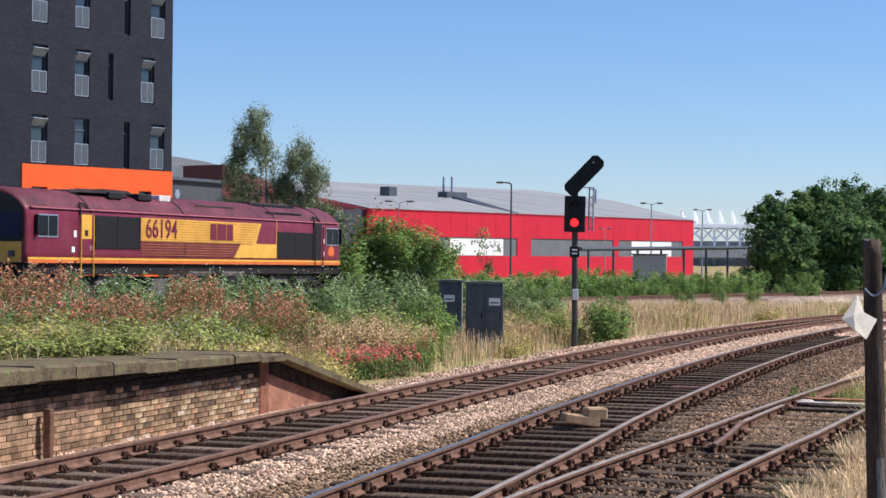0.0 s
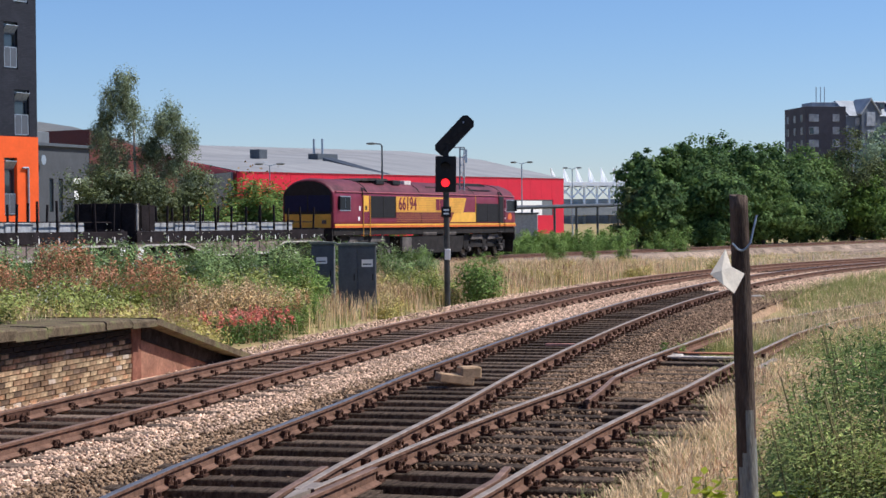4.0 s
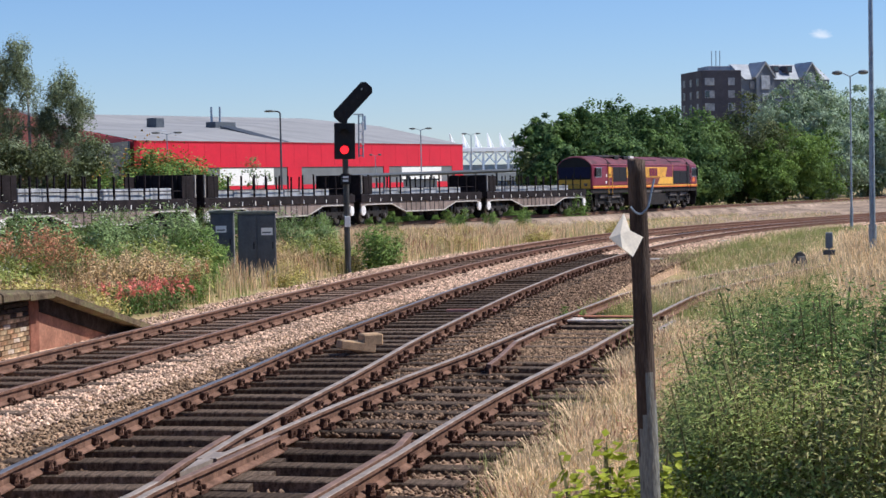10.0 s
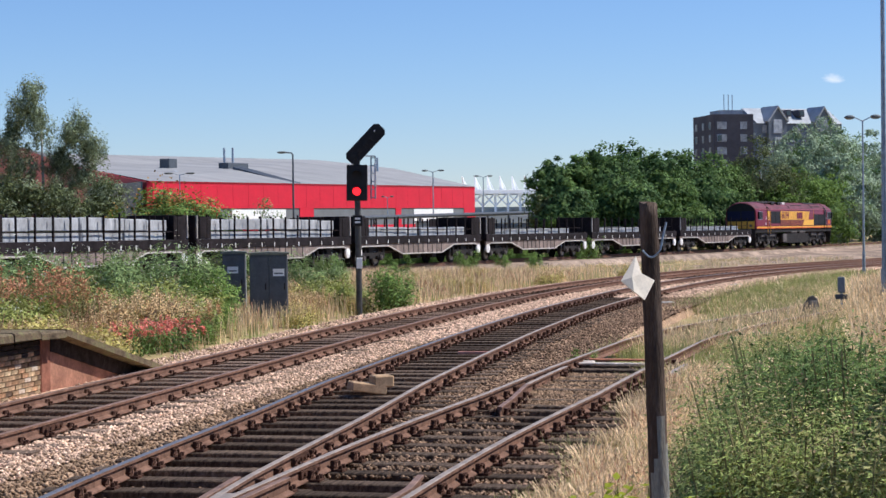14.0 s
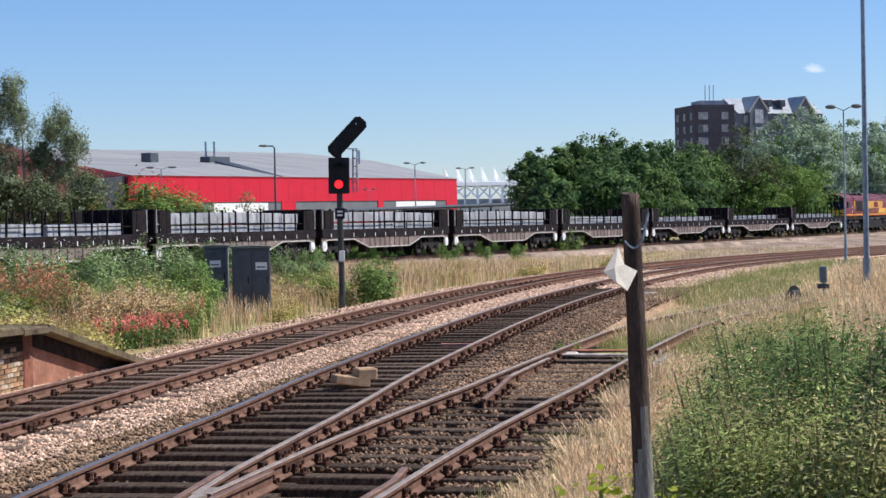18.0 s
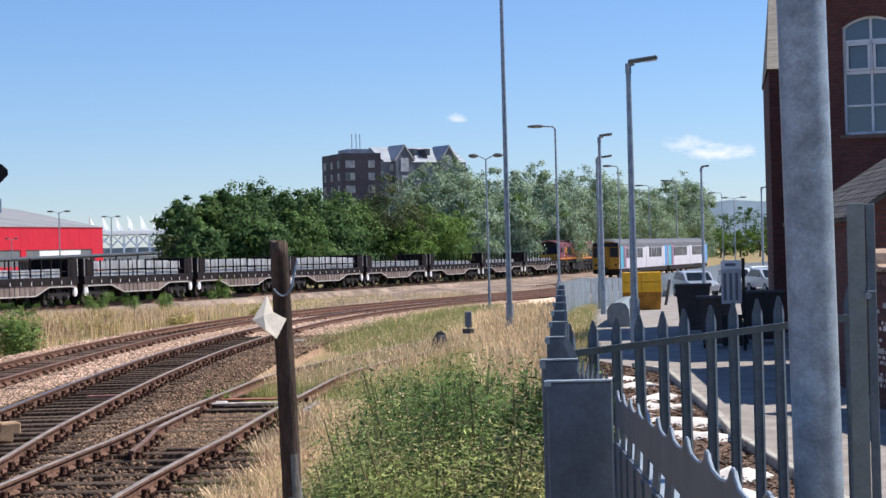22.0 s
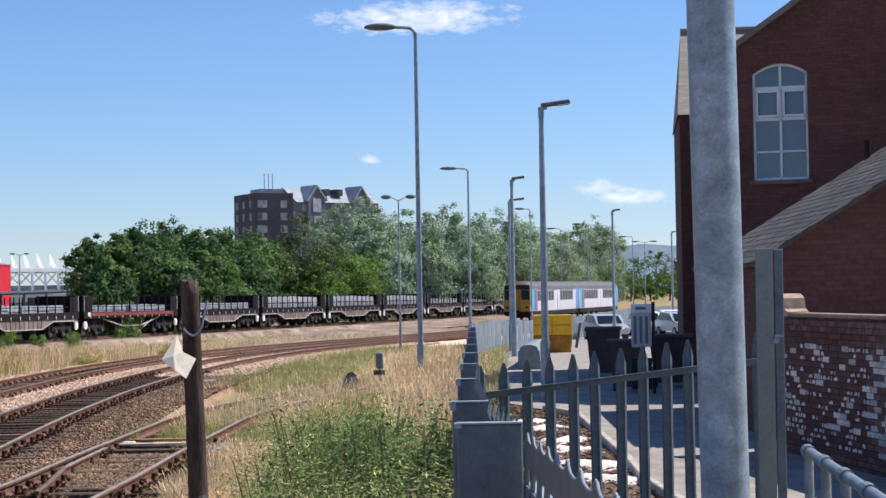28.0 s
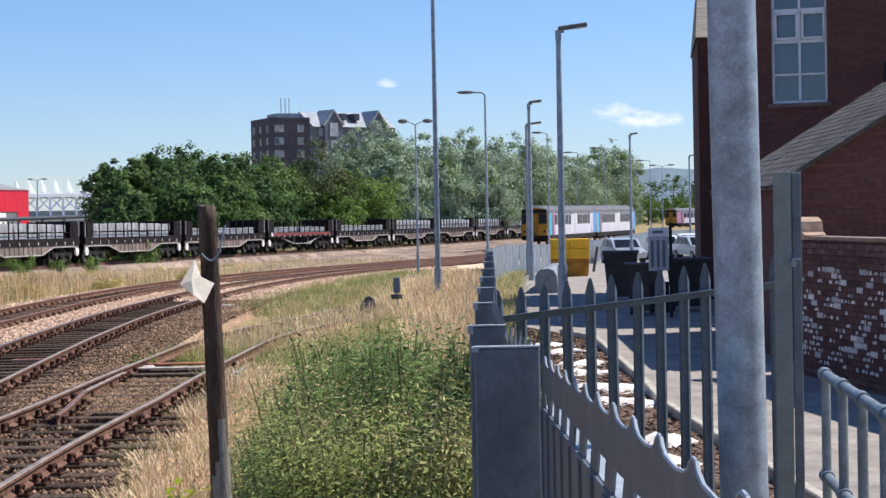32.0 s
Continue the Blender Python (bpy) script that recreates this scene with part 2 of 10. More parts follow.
def prism(bm, outline, y0, y1, mi=0):
    """An outline in x, z pushed from y0 to y1."""
    a = [bm.verts.new((x, y0, z)) for x, z in outline]
    b = [bm.verts.new((x, y1, z)) for x, z in outline]
    n = len(a)
    for i in range(n):
        bm.faces.new((a[i], a[(i + 1) % n], b[(i + 1) % n], b[i])).material_index = mi
    bm.faces.new(a[::-1]).material_index = mi
    bm.faces.new(b).material_index = mi
    bmesh.ops.recalc_face_normals(bm, faces=bm.faces)


def spot(az, r, z=0.0):
    """The place at a bearing (degrees from +y) and distance."""
    return Vector((r * math.sin(radians(az)), r * math.cos(radians(az)), z))


def spline(pts, n=16):
    """A smooth line through points (Catmull-Rom)."""
    P = [Vector(p) for p in pts]
    out = []
    for i in range(len(P) - 1):
        a, b, c, d = P[max(i - 1, 0)], P[i], P[i + 1], P[min(i + 2, len(P) - 1)]
        for k in range(n):
            t = k / n
            out.append(0.5 * (2 * b + (c - a) * t + (2 * a - 5 * b + 4 * c - d) * t * t + (3 * b - a - 3 * c + d) * t ** 3))
    out.append(P[-1])
    return out


class Line:
    """A line that one can walk along by its length."""

    def __init__(self, pts):
        self.p = pts
        self.s = [0.0]
        for a, b in zip(pts[:-1], pts[1:]):
            self.s.append(self.s[-1] + (b - a).length)
        self.length = self.s[-1]

    def at(self, s):
        i = min(max(int(np.searchsorted(self.s, s)) - 1, 0), len(self.p) - 2)
        k = (s - self.s[i]) / (self.s[i + 1] - self.s[i])
        return self.p[i].lerp(self.p[i + 1], k) if 0 <= k <= 1 else self.p[i] + (self.p[i + 1] - self.p[i]) * k

    def way(self, s):
        return (self.at(s + 0.5) - self.at(s - 0.5)).normalized()

    def turn(self, s):
        """The pose on the line at s: x along it, y to its left."""
        w = self.way(s)
        p = self.at(s)
        return Matrix.Translation(p) @ Euler((0, -math.asin(w.z), math.atan2(w.y, w.x))).to_matrix().to_4x4()

    def off(self, d, dz=0.0):
        """The line d to its right."""
        out = []
        for i, s in enumerate(self.s):
            w = self.way(s)
            q = d(self.p[i]) if callable(d) else d
            out.append(self.p[i] + Vector((w.y, -w.x, 0)).normalized() * q + Vector((0, 0, dz)))
        return Line(out)


def fall(r):
    """How the line drops with the distance."""
    k = min(max((r - 60.0) / 80.0, 0.0), 1.0)
    return -0.45 * k * k * (3 - 2 * k)


def lerp_table(rows):
    xs, ys = [a for a, _ in rows], [b for _, b in rows]
    return lambda v: float(np.interp(v, xs, ys))


_A = [(-15.3, -10), (-11.17, 0), (-7.23, 10), (-3.72, 20), (-0.42, 30), (2.89, 40), (6.45, 50), (10.47, 60), (15.19, 70), (20.82, 80),
      (27.2, 89.6), (35.5, 101), (45.5, 115), (57, 130.5), (74, 152.5), (95, 180), (125, 219), (170, 276)]
TRACK_A = Line(spline([(x, y, fall(math.hypot(x, y))) for x, y in _A]))
_bo = lerp_table([(0, 4.9), (12, 4.45), (15.7, 4.19), (17, 4.02), (18.6, 3.88), (21, 3.77), (23.5, 3.69), (27.7, 3.47), (33, 3.37), (39, 3.30), (47, 3.27), (55, 3.35), (70, 3.4)])
TRACK_B = TRACK_A.off(lambda p: _bo(p.y))
_co = lerp_table([(0, 4.95), (8, 5.28), (12, 5.48), (15.9, 5.59), (17.5, 5.64), (19.7, 5.68), (22.1, 5.80), (24.3, 5.98), (26, 6.15), (28.2, 6.29), (30, 6.41), (32, 6.58), (34.2, 6.77), (37, 7.0), (40, 7.5), (44, 8.5), (50, 10.1)])
TRACK_C = TRACK_A.off(lambda p: _co(p.y))
_D = [(-75, -180, .4), (-51.4, -81.5, .4), (-29.63, 5.84, .4), (-23.55, 24.9, .4), (-16.63, 43.66, .35), (-12.99, 52.97, .29), (-9.23, 62.24, .22), (-4.37, 73.21, .13), (1.46, 84.83, .05), (8.87, 97.87, -.05), (16.8, 110.6, -.14),
      (27.95, 127.2, -.25), (42.46, 147.56, -.37), (57.15, 167.79, -.48), (71.63, 188.17, -.57), (85.89, 208.7, -.64), (100.06, 229.3, -.70), (117.11, 253.98, -.74), (134.3, 278.56, -.77), (157.51, 311.15, -.76), (268, 462, -.76)]
TRACK_D = Line(spline(_D))


def s_near(line, x, y):
    d = [(p.x - x) ** 2 + (p.y - y) ** 2 for p in line.p]
    i = int(np.argmin(d))
    return line.s[i]


def s_proj(line, x, y):
    """The length along a line at which a place lies beside it."""
    s = s_near(line, x, y)
    p, w = line.at(s), line.way(s)
    return s + (x - p.x) * w.x + (y - p.y) * w.y


# ---------------------------------------------------------------- ground and tracks


def lat_of(line, x, y):
    """How far a place lies to the right of a line."""
    i = int(np.argmin([(p.x - x) ** 2 + (p.y - y) ** 2 for p in line.p[::4]])) * 4
    i = min(max(i, 1), len(line.p) - 2)
    w = (line.p[i + 1] - line.p[i - 1]).normalized()
    d = Vector((x - line.p[i].x, y - line.p[i].y))
    return d.x * w.y - d.y * w.x


_ax = np.array([[p.x, p.y] for p in TRACK_A.p])
_aw = np.gradient(_ax, axis=0)
_aw /= np.linalg.norm(_aw, axis=1)[:, None]


def lat_a(X, Y):
    """The same for many places, by the first track."""
    i = np.argmin((_ax[None, :, 0] - X[:, None]) ** 2 + (_ax[None, :, 1] - Y[:, None]) ** 2, axis=1)
    return (X - _ax[i, 0]) * _aw[i, 1] - (Y - _ax[i, 1]) * _aw[i, 0]


def smooth(v, a, b):
    k = np.clip((v - a) / (b - a), 0, 1)
    return k * k * (3 - 2 * k)


def ground_z(X, Y):
    X, Y = np.atleast_1d(np.asarray(X, float)), np.atleast_1d(np.asarray(Y, float))
    r = np.hypot(X, Y)
    L = lat_a(X, Y)
    z = -0.40 - 0.45 * smooth(r, 60, 140)
    bank = smooth(-L, 2.4, 6.0) * (1 - smooth(Y, 62, 100)) * (1 - smooth(-L, 30, 60))
    z = z + bank * (0.18 + 0.42 * (1 - smooth(Y, 30, 40)))
    z = z + 0.06 * np.sin(X * 0.9 + 1) * np.cos(Y * 0.7) * smooth(np.abs(L - 2), 5, 8)
    z = z + 0.30 * smooth(L, 9, 14) * (1 - smooth(Y, 55, 90)) * smooth(Y, 5, 12)
    return z


def sheet(name, xs, ys, fz, material, label, category="ground"):
    X, Y = np.meshgrid(xs, ys)
    Z = fz(X.ravel(), Y.ravel())
    V = np.stack([X.ravel(), Y.ravel(), Z], 1)
    n, m = len(xs), len(ys)
    I = np.arange(n * m).reshape(m, n)
    F = np.stack([I[:-1, :-1].ravel(), I[:-1, 1:].ravel(), I[1:, 1:].ravel(), I[1:, :-1].ravel()], 1)
    me = bpy.data.meshes.new(name)
    me.from_pydata(V.tolist(), [], F.tolist())
    me.materials.append(material)
    for p in me.polygons:
        p.use_smooth = True
    return tagged(new(name, me), label, category, kind="structure")


_gx = np.concatenate([[-2500, -1200, -600, -300, -160], np.arange(-100, 130, 2.0), [150, 200, 300, 600, 1200, 2500]])
_gy = np.concatenate([[-2500, -900, -300, -100, -40], np.arange(-10, 210, 2.0), [230, 280, 400, 700, 1300, 2600]])
sheet("ground", _gx, _gy, ground_z, M_GRASSGROUND, "dry straw-coloured grassy ground with green patches")


def ballast(name, line, s0, s1, half_l, half_r, top, material, label, step=1.0, dip=0.055, beside=None):
    """A bed of stones along a line, with sloping shoulders; it sinks between the rails of a line beside it."""
    bm = bmesh.new()
    rows = []
    s = s0
    while s <= s1:
        p, w = line.at(s), line.way(s)
        r = Vector((w.y, -w.x, 0)).normalized()
        row = []
        for d, z in ((-half_l - 0.55, -0.62), (-half_l, top), (-0.92 - (half_l - 0.92) * 0.5, top), (-0.92, top), (-0.74, top - dip), (0, top - dip), (0.74, top - dip), (0.92, top),
                     (0.92 + (half_r - 0.92) * 0.25, top), (0.92 + (half_r - 0.92) * 0.5, top), (0.92 + (half_r - 0.92) * 0.75, top), (half_r, top), (half_r + 0.55, -0.62)):
            c = p + r * d
            if beside and p.y < 34 and abs(lat_of(beside, c.x, c.y)) < 0.84:
                z = min(z, top - dip - 0.03)
            row.append(bm.verts.new(c + Vector((0, 0, z + 0.02 * noise.noise(Vector((s, d, 3)))))))
        rows.append(row)
        s += step
    for a, b in zip(rows[:-1], rows[1:]):
        for i in range(12):
            bm.faces.new((a[i], a[i + 1], b[i + 1], b[i]))
    ob = mesh_ob(name, bm, material, smooth=True)
    return tagged(ob, label, "ballast", kind="structure")


sA0, sA1 = 0.6, s_near(TRACK_A, 125, 219)
sB0, sB1 = 0.6, s_near(TRACK_B, 125, 214)
sC0, sC1 = s_near(TRACK_C, 0.5, 13) - 5, s_near(TRACK_C, 15, 46)
sD0, sD1 = s_near(TRACK_D, -20, 20), s_near(TRACK_D, 150, 285)
ballast("ballast_pale", TRACK_A, sA0, sA1, 1.75, 1.75, -0.19, M_BALLAST_L, "pale pinkish stone ballast under the track")
sBm = s_near(TRACK_B, 14.5, 60)
ballast("ballast_dark", TRACK_B, sB0, sBm, 2.2, 2.5, -0.20, M_BALLAST_M, "dirty brown stone ballast under the track", beside=TRACK_C)
ballast("ballast_pale_far", TRACK_B, sBm, sB1, 1.25, 1.9, -0.20, M_BALLAST_L, "pale pinkish stone ballast on the far curve")
ballast("ballast_siding", TRACK_C, sC0, s_near(TRACK_C, 7.6, 31), 1.3, 1.5, -0.215, M_BALLAST_D, "dirty brown stone ballast under the siding", beside=TRACK_B)


def yard():
    """Dusty stone ground that lies between the curving tracks and the goods line."""
    s0, s1 = s_near(TRACK_A, 24, 85), sA1
    bm = bmesh.new()
    rows = []
    for k in range(61):
        v = s0 + (s1 - s0) * k / 60
        p, w = TRACK_A.at(v), TRACK_A.way(v)
        r = Vector((w.y, -w.x, 0)).normalized()
        half = 4 + 20 * min(1, k / 22) + 1.2 * math.sin(k * 1.7)
        row = []
        for q in range(9):
            c = p - r * (1.9 + (half - 1.9) * q / 8)
            row.append(bm.verts.new((c.x, c.y, float(ground_z(c.x, c.y)[0]) + (0.05 if q < 8 else -0.05))))
        rows.append(row)
    for a, b in zip(rows[:-1], rows[1:]):
        for q in range(8):
            bm.faces.new((a[q], b[q], b[q + 1], a[q + 1]))
    bmesh.ops.recalc_face_normals(bm, faces=bm.faces)
    tagged(mesh_ob("ballast_yard", bm, M_BALLAST_F, smooth=True), "dusty brown stone ground beside the curving tracks", "ballast", kind="structure")


yard()
ballast("ballast_far", TRACK_D, sD0, sD1, 2.0, 3.2, -0.19, M_BALLAST_F, "dusty stone ballast beside the goods line")

RAIL = [(-0.07, -0.158), (0.07, -0.158), (0.07, -0.145), (0.012, -0.12), (0.010, -0.045), (0.035, -0.035), (0.035, -0.006), (0.026, 0.0),
        (-0.026, 0.0), (-0.035, -0.006), (-0.035, -0.035), (-0.010, -0.045), (-0.012, -0.12), (-0.07, -0.145)]


def rail(line, s0, s1, d, parent, top_mat, name="rail", step=1.5, dend=None, label="", dz=0.0):
    """A rail along a line at d to its right (drifting to dend)."""
    bm = bmesh.new()
    rings = []
    n = max(2, int((s1 - s0) / step))
    for k in range(n + 1):
        s = s0 + (s1 - s0) * k / n
        p, w = line.at(s), line.way(s)
        r = Vector((w.y, -w.x, 0)).normalized()
        dd = d if dend is None else d + (dend - d) * k / n
        rings.append([bm.verts.new(p + r * (dd + x) + Vector((0, 0, z + dz))) for x, z in RAIL])
    m = len(RAIL)
    for a, b in zip(rings[:-1], rings[1:]):
        for i in range(m):
            f = bm.faces.new((a[i], b[i], b[(i + 1) % m], a[(i + 1) % m]))
            f.material_index = 1 if i in (6, 7, 8) else 0
    bm.faces.new(rings[0])
    bm.faces.new(rings[-1][::-1])
    bmesh.ops.recalc_face_normals(bm, faces=bm.faces)
    return part(name, bm, [M_RAIL, top_mat], parent, label)


def chair_mesh():
    """A cast chair that holds the rail, with its sprung key, jaws and bolts."""
    bm = bmesh.new()
    box(bm, -0.10, -0.20, -0.005, 0.10, 0.20, 0.03)
    for s in (-1, 1):
        prism(bm, [(-0.07, 0.03), (0.07, 0.03), (0.045, 0.125), (-0.045, 0.125)], s * 0.042, s * 0.09)
        for x in (-0.055, 0.055):
            tube(bm, (x, s * 0.165, 0.03), (x, s * 0.165, 0.078), 0.024, n=6)
        arc = [(0.085 * math.cos(a), s * (0.105 + 0.012 * math.sin(a)), 0.060 + 0.062 * math.sin(a)) for a in (0.0, 0.8, 1.57, 2.35, 3.14)]
        pipe(bm, arc, 0.017, 5)
    me = bpy.data.meshes.new("chair")
    bm.to_mesh(me)
    bm.free()
    me.materials.append(M_CHAIR)
    return me


def sleeper_mesh(half):
    bm = bmesh.new()
    box(bm, -0.125, -half, -0.15, 0.125, half, 0.0)
    bmesh.ops.bevel(bm, geom=[e for e in bm.edges if abs(e.verts[0].co.y - e.verts[1].co.y) > 1], offset=0.012, segments=1, affect='EDGES')
    me = bpy.data.meshes.new("sleeper")
    bm.to_mesh(me)
    bm.free()
    me.materials.append(M_SLEEPER)
    return me


CHAIR, SLEEPER = chair_mesh(), sleeper_mesh(1.3)
SLEEPER_A = SLEEPER.copy()
SLEEPER_A.materials[0] = M_SLEEPER_A
rng = random.Random(7)


def track(name, label, line, s0, s1, near_end, top_mat, spacing=0.71, left=0.0, rails=(-0.7525, 0.7525), with_chairs=True, far=70, timber=None, starts=None, joints=(), size=0.88):
    """Rails on timber sleepers; each near sleeper is a piece, the far ones are joined."""
    t = thing(name, label, "railway track", kind="structure")
    for d, tm in zip(rails, top_mat if isinstance(top_mat, tuple) else (top_mat, top_mat)):
        rail(line, (starts or {}).get(d, s0), s1, d, t, tm)
    for d, at in joints:                 # fishplates with their bolts on both sides of a rail
        q = line.turn(at)
        b = bmesh.new()
        for e in (-1, 1):
            box(b, -0.30, -d + e * 0.040 - 0.012, -0.115, 0.30, -d + e * 0.040 + 0.012, -0.045, m=q)
            for x in (-0.22, -0.08, 0.08, 0.22):
                tube(b, q @ Vector((x, -d + e * 0.05, -0.08)), q @ Vector((x, -d + e * 0.075, -0.08)), 0.020, n=6)
        part("fishplate", b, M_CHAIR, t)
    s = s0
    fbm = bmesh.new()
    while s < s1:
        m = line.turn(s) @ pose(rng.uniform(-0.02, 0.02), left + rng.uniform(-0.04, 0.04), -0.165 + rng.uniform(-0.012, 0.006), 0, 0, rng.uniform(-0.8, 0.8))
        if s < near_end:
            o = new("sleeper", timber or SLEEPER)
            o.parent = t
            o.matrix_basis = m
            for d in rails if with_chairs else ():
                c = new("chair", CHAIR)
                c.parent = o
                c.matrix_basis = pose(0, -d - left, 0.0) @ Matrix.Diagonal((size, size, size, 1))
        elif s < near_end + far:
            box(fbm, -0.12, -1.3, -0.1, 0.12, 1.3, -0.022, m=m)
            for d in rails:
                box(fbm, -0.07, -d - 0.12, -0.02, 0.07, -d + 0.12, 0.04, m=m)
        s += spacing
    if far:
        tagged(part("far_sleepers", fbm, M_SLEEPER, t), kind="stuff")
    return t


# where the second track's inner rail and the siding's outer rail meet
_rb, _cl = TRACK_B.off(0.7525), TRACK_C.off(-0.7525)
_lo, _hi = 8.0, 30.0
for _ in range(40):                      # bisect on the side of one rail that the other lies
    _m = (_lo + _hi) / 2
    _s = s_proj(_rb, *[min(_rb.p, key=lambda v: abs(v.y - _m)).x, _m])
    _p = _rb.at(_s)
    _q = _cl.at(s_proj(_cl, _p.x, _p.y))
    _w = _cl.way(s_near(_cl, _p.x, _p.y))
    if (_p.x - _q.x) * _w.y - (_p.y - _q.y) * _w.x < 0:
        _hi = _m
    else:
        _lo = _m
NOSE = _rb.at(_s)
sNB, sNC = s_proj(TRACK_B, NOSE.x, NOSE.y), s_proj(TRACK_C, NOSE.x, NOSE.y)
T_A = track("track_1", "rusty running rails on dark timber sleepers in pale ballast", TRACK_A, sA0, sA1, s_near(TRACK_A, 10.5, 60), M_RAILRUST, timber=SLEEPER_A, size=0.68, joints=((-0.7525, sNB + 6), (0.7525, sNB + 6.3)))
T_B = track("track_2", "worn shiny rails on dark timber sleepers in dirty ballast", TRACK_B, sB0, sB1, s_near(TRACK_B, 13, 58), (M_RAILBRIGHT, M_RAILTOP), starts={0.7525: sNB + 0.85}, joints=((-0.7525, sNB - 0.6), (0.7525, sNB + 4.2), (-0.7525, sNB + 17.5)))
T_C = track("track_3", "worn siding rails on old timber sleepers with a crossing", TRACK_C, sC0, sC1, s_near(TRACK_C, 7.6, 31), M_RAILTOP, spacing=0.74, left=-0.15, far=0, starts={-0.7525: sNC + 0.85}, joints=((-0.7525, sNC + 3.2), (0.7525, sNC - 0.4), (0.7525, sNC + 9)))


def crossing():
    """The two wing rails that lead past the crossing's nose, each bent to run beside the other track's rail."""
    t = thing("crossing", "worn steel crossing with splayed wing rails", "rail crossing", kind="structure")

    def at(line, s, d):
        p, w = line.at(s), line.way(s)
        return p + Vector((w.y, -w.x, 0)).normalized() * d

    def lead(line, s0, s1, d):
        n = int((s1 - s0) / 1.0)
        return [at(line, s0 + (s1 - s0) * k / n, d) for k in range(n + 1)]
    left = lead(TRACK_C, sC0, sNC - 0.55, -0.7525) + [at(TRACK_B, sNB - 0.1 + 0.4 * k, 0.7525 - 0.105) for k in range(7)]
    right = lead(TRACK_B, sB0, sNB - 0.55, 0.7525) + [at(TRACK_C, sNC - 0.1 + 0.4 * k, -0.7525 + 0.105) for k in range(7)]
    for pts in (left, right):
        l = Line(pts)
        cut = l.length - 2.6
        rail(l, 0.0, cut, 0.0, t, M_RAILTOP, "wing_rail", step=0.5)
        rail(l, cut + 0.01, l.length - 0.01, 0.0, t, M_RAILRUST, "wing_rail", step=0.25, label="rusty end of the wing rail", dz=-0.004)
    b = bmesh.new()                       # the solid nose between the rails
    v = [b.verts.new(p + Vector((0, 0, -0.004))) for p in (at(TRACK_B, sNB + 0.15, 0.7525), at(TRACK_C, sNC + 1.25, -0.735), at(TRACK_B, sNB + 1.25, 0.735))]
    f = b.faces.new(v)
    r_ = bmesh.ops.extrude_face_region(b, geom=[f])
    bmesh.ops.translate(b, vec=(0, 0, -0.05), verts=[x for x in r_["geom"] if isinstance(x, bmesh.types.BMVert)])
    bmesh.ops.recalc_face_normals(b, faces=b.faces)
    part("nose", b, M_RAILTOP, t, "bright worn crossing nose")


crossing()
T_D = track("track_4", "rusty goods line rails behind the weeds", TRACK_D, sD0, sD1, sD0, M_RAILRUST, with_chairs=False)

# ---------------------------------------------------------------- brick platform


PLAT_SIDE = TRACK_A.off(-1.52)
PLAT_END = s_near(PLAT_SIDE, -2.9, 30.4) - 1.55


def plat_top(s):
    """Height of the platform's top; it sinks gently towards the ramp."""
    return 0.76 + 0.20 * min(1.1, max(0.0, (PLAT_END - s) / 7.5))


def plat_thick(s):
    return 0.11 + 0.07 * min(1.1, max(0.0, (PLAT_END - s) / 7.5))


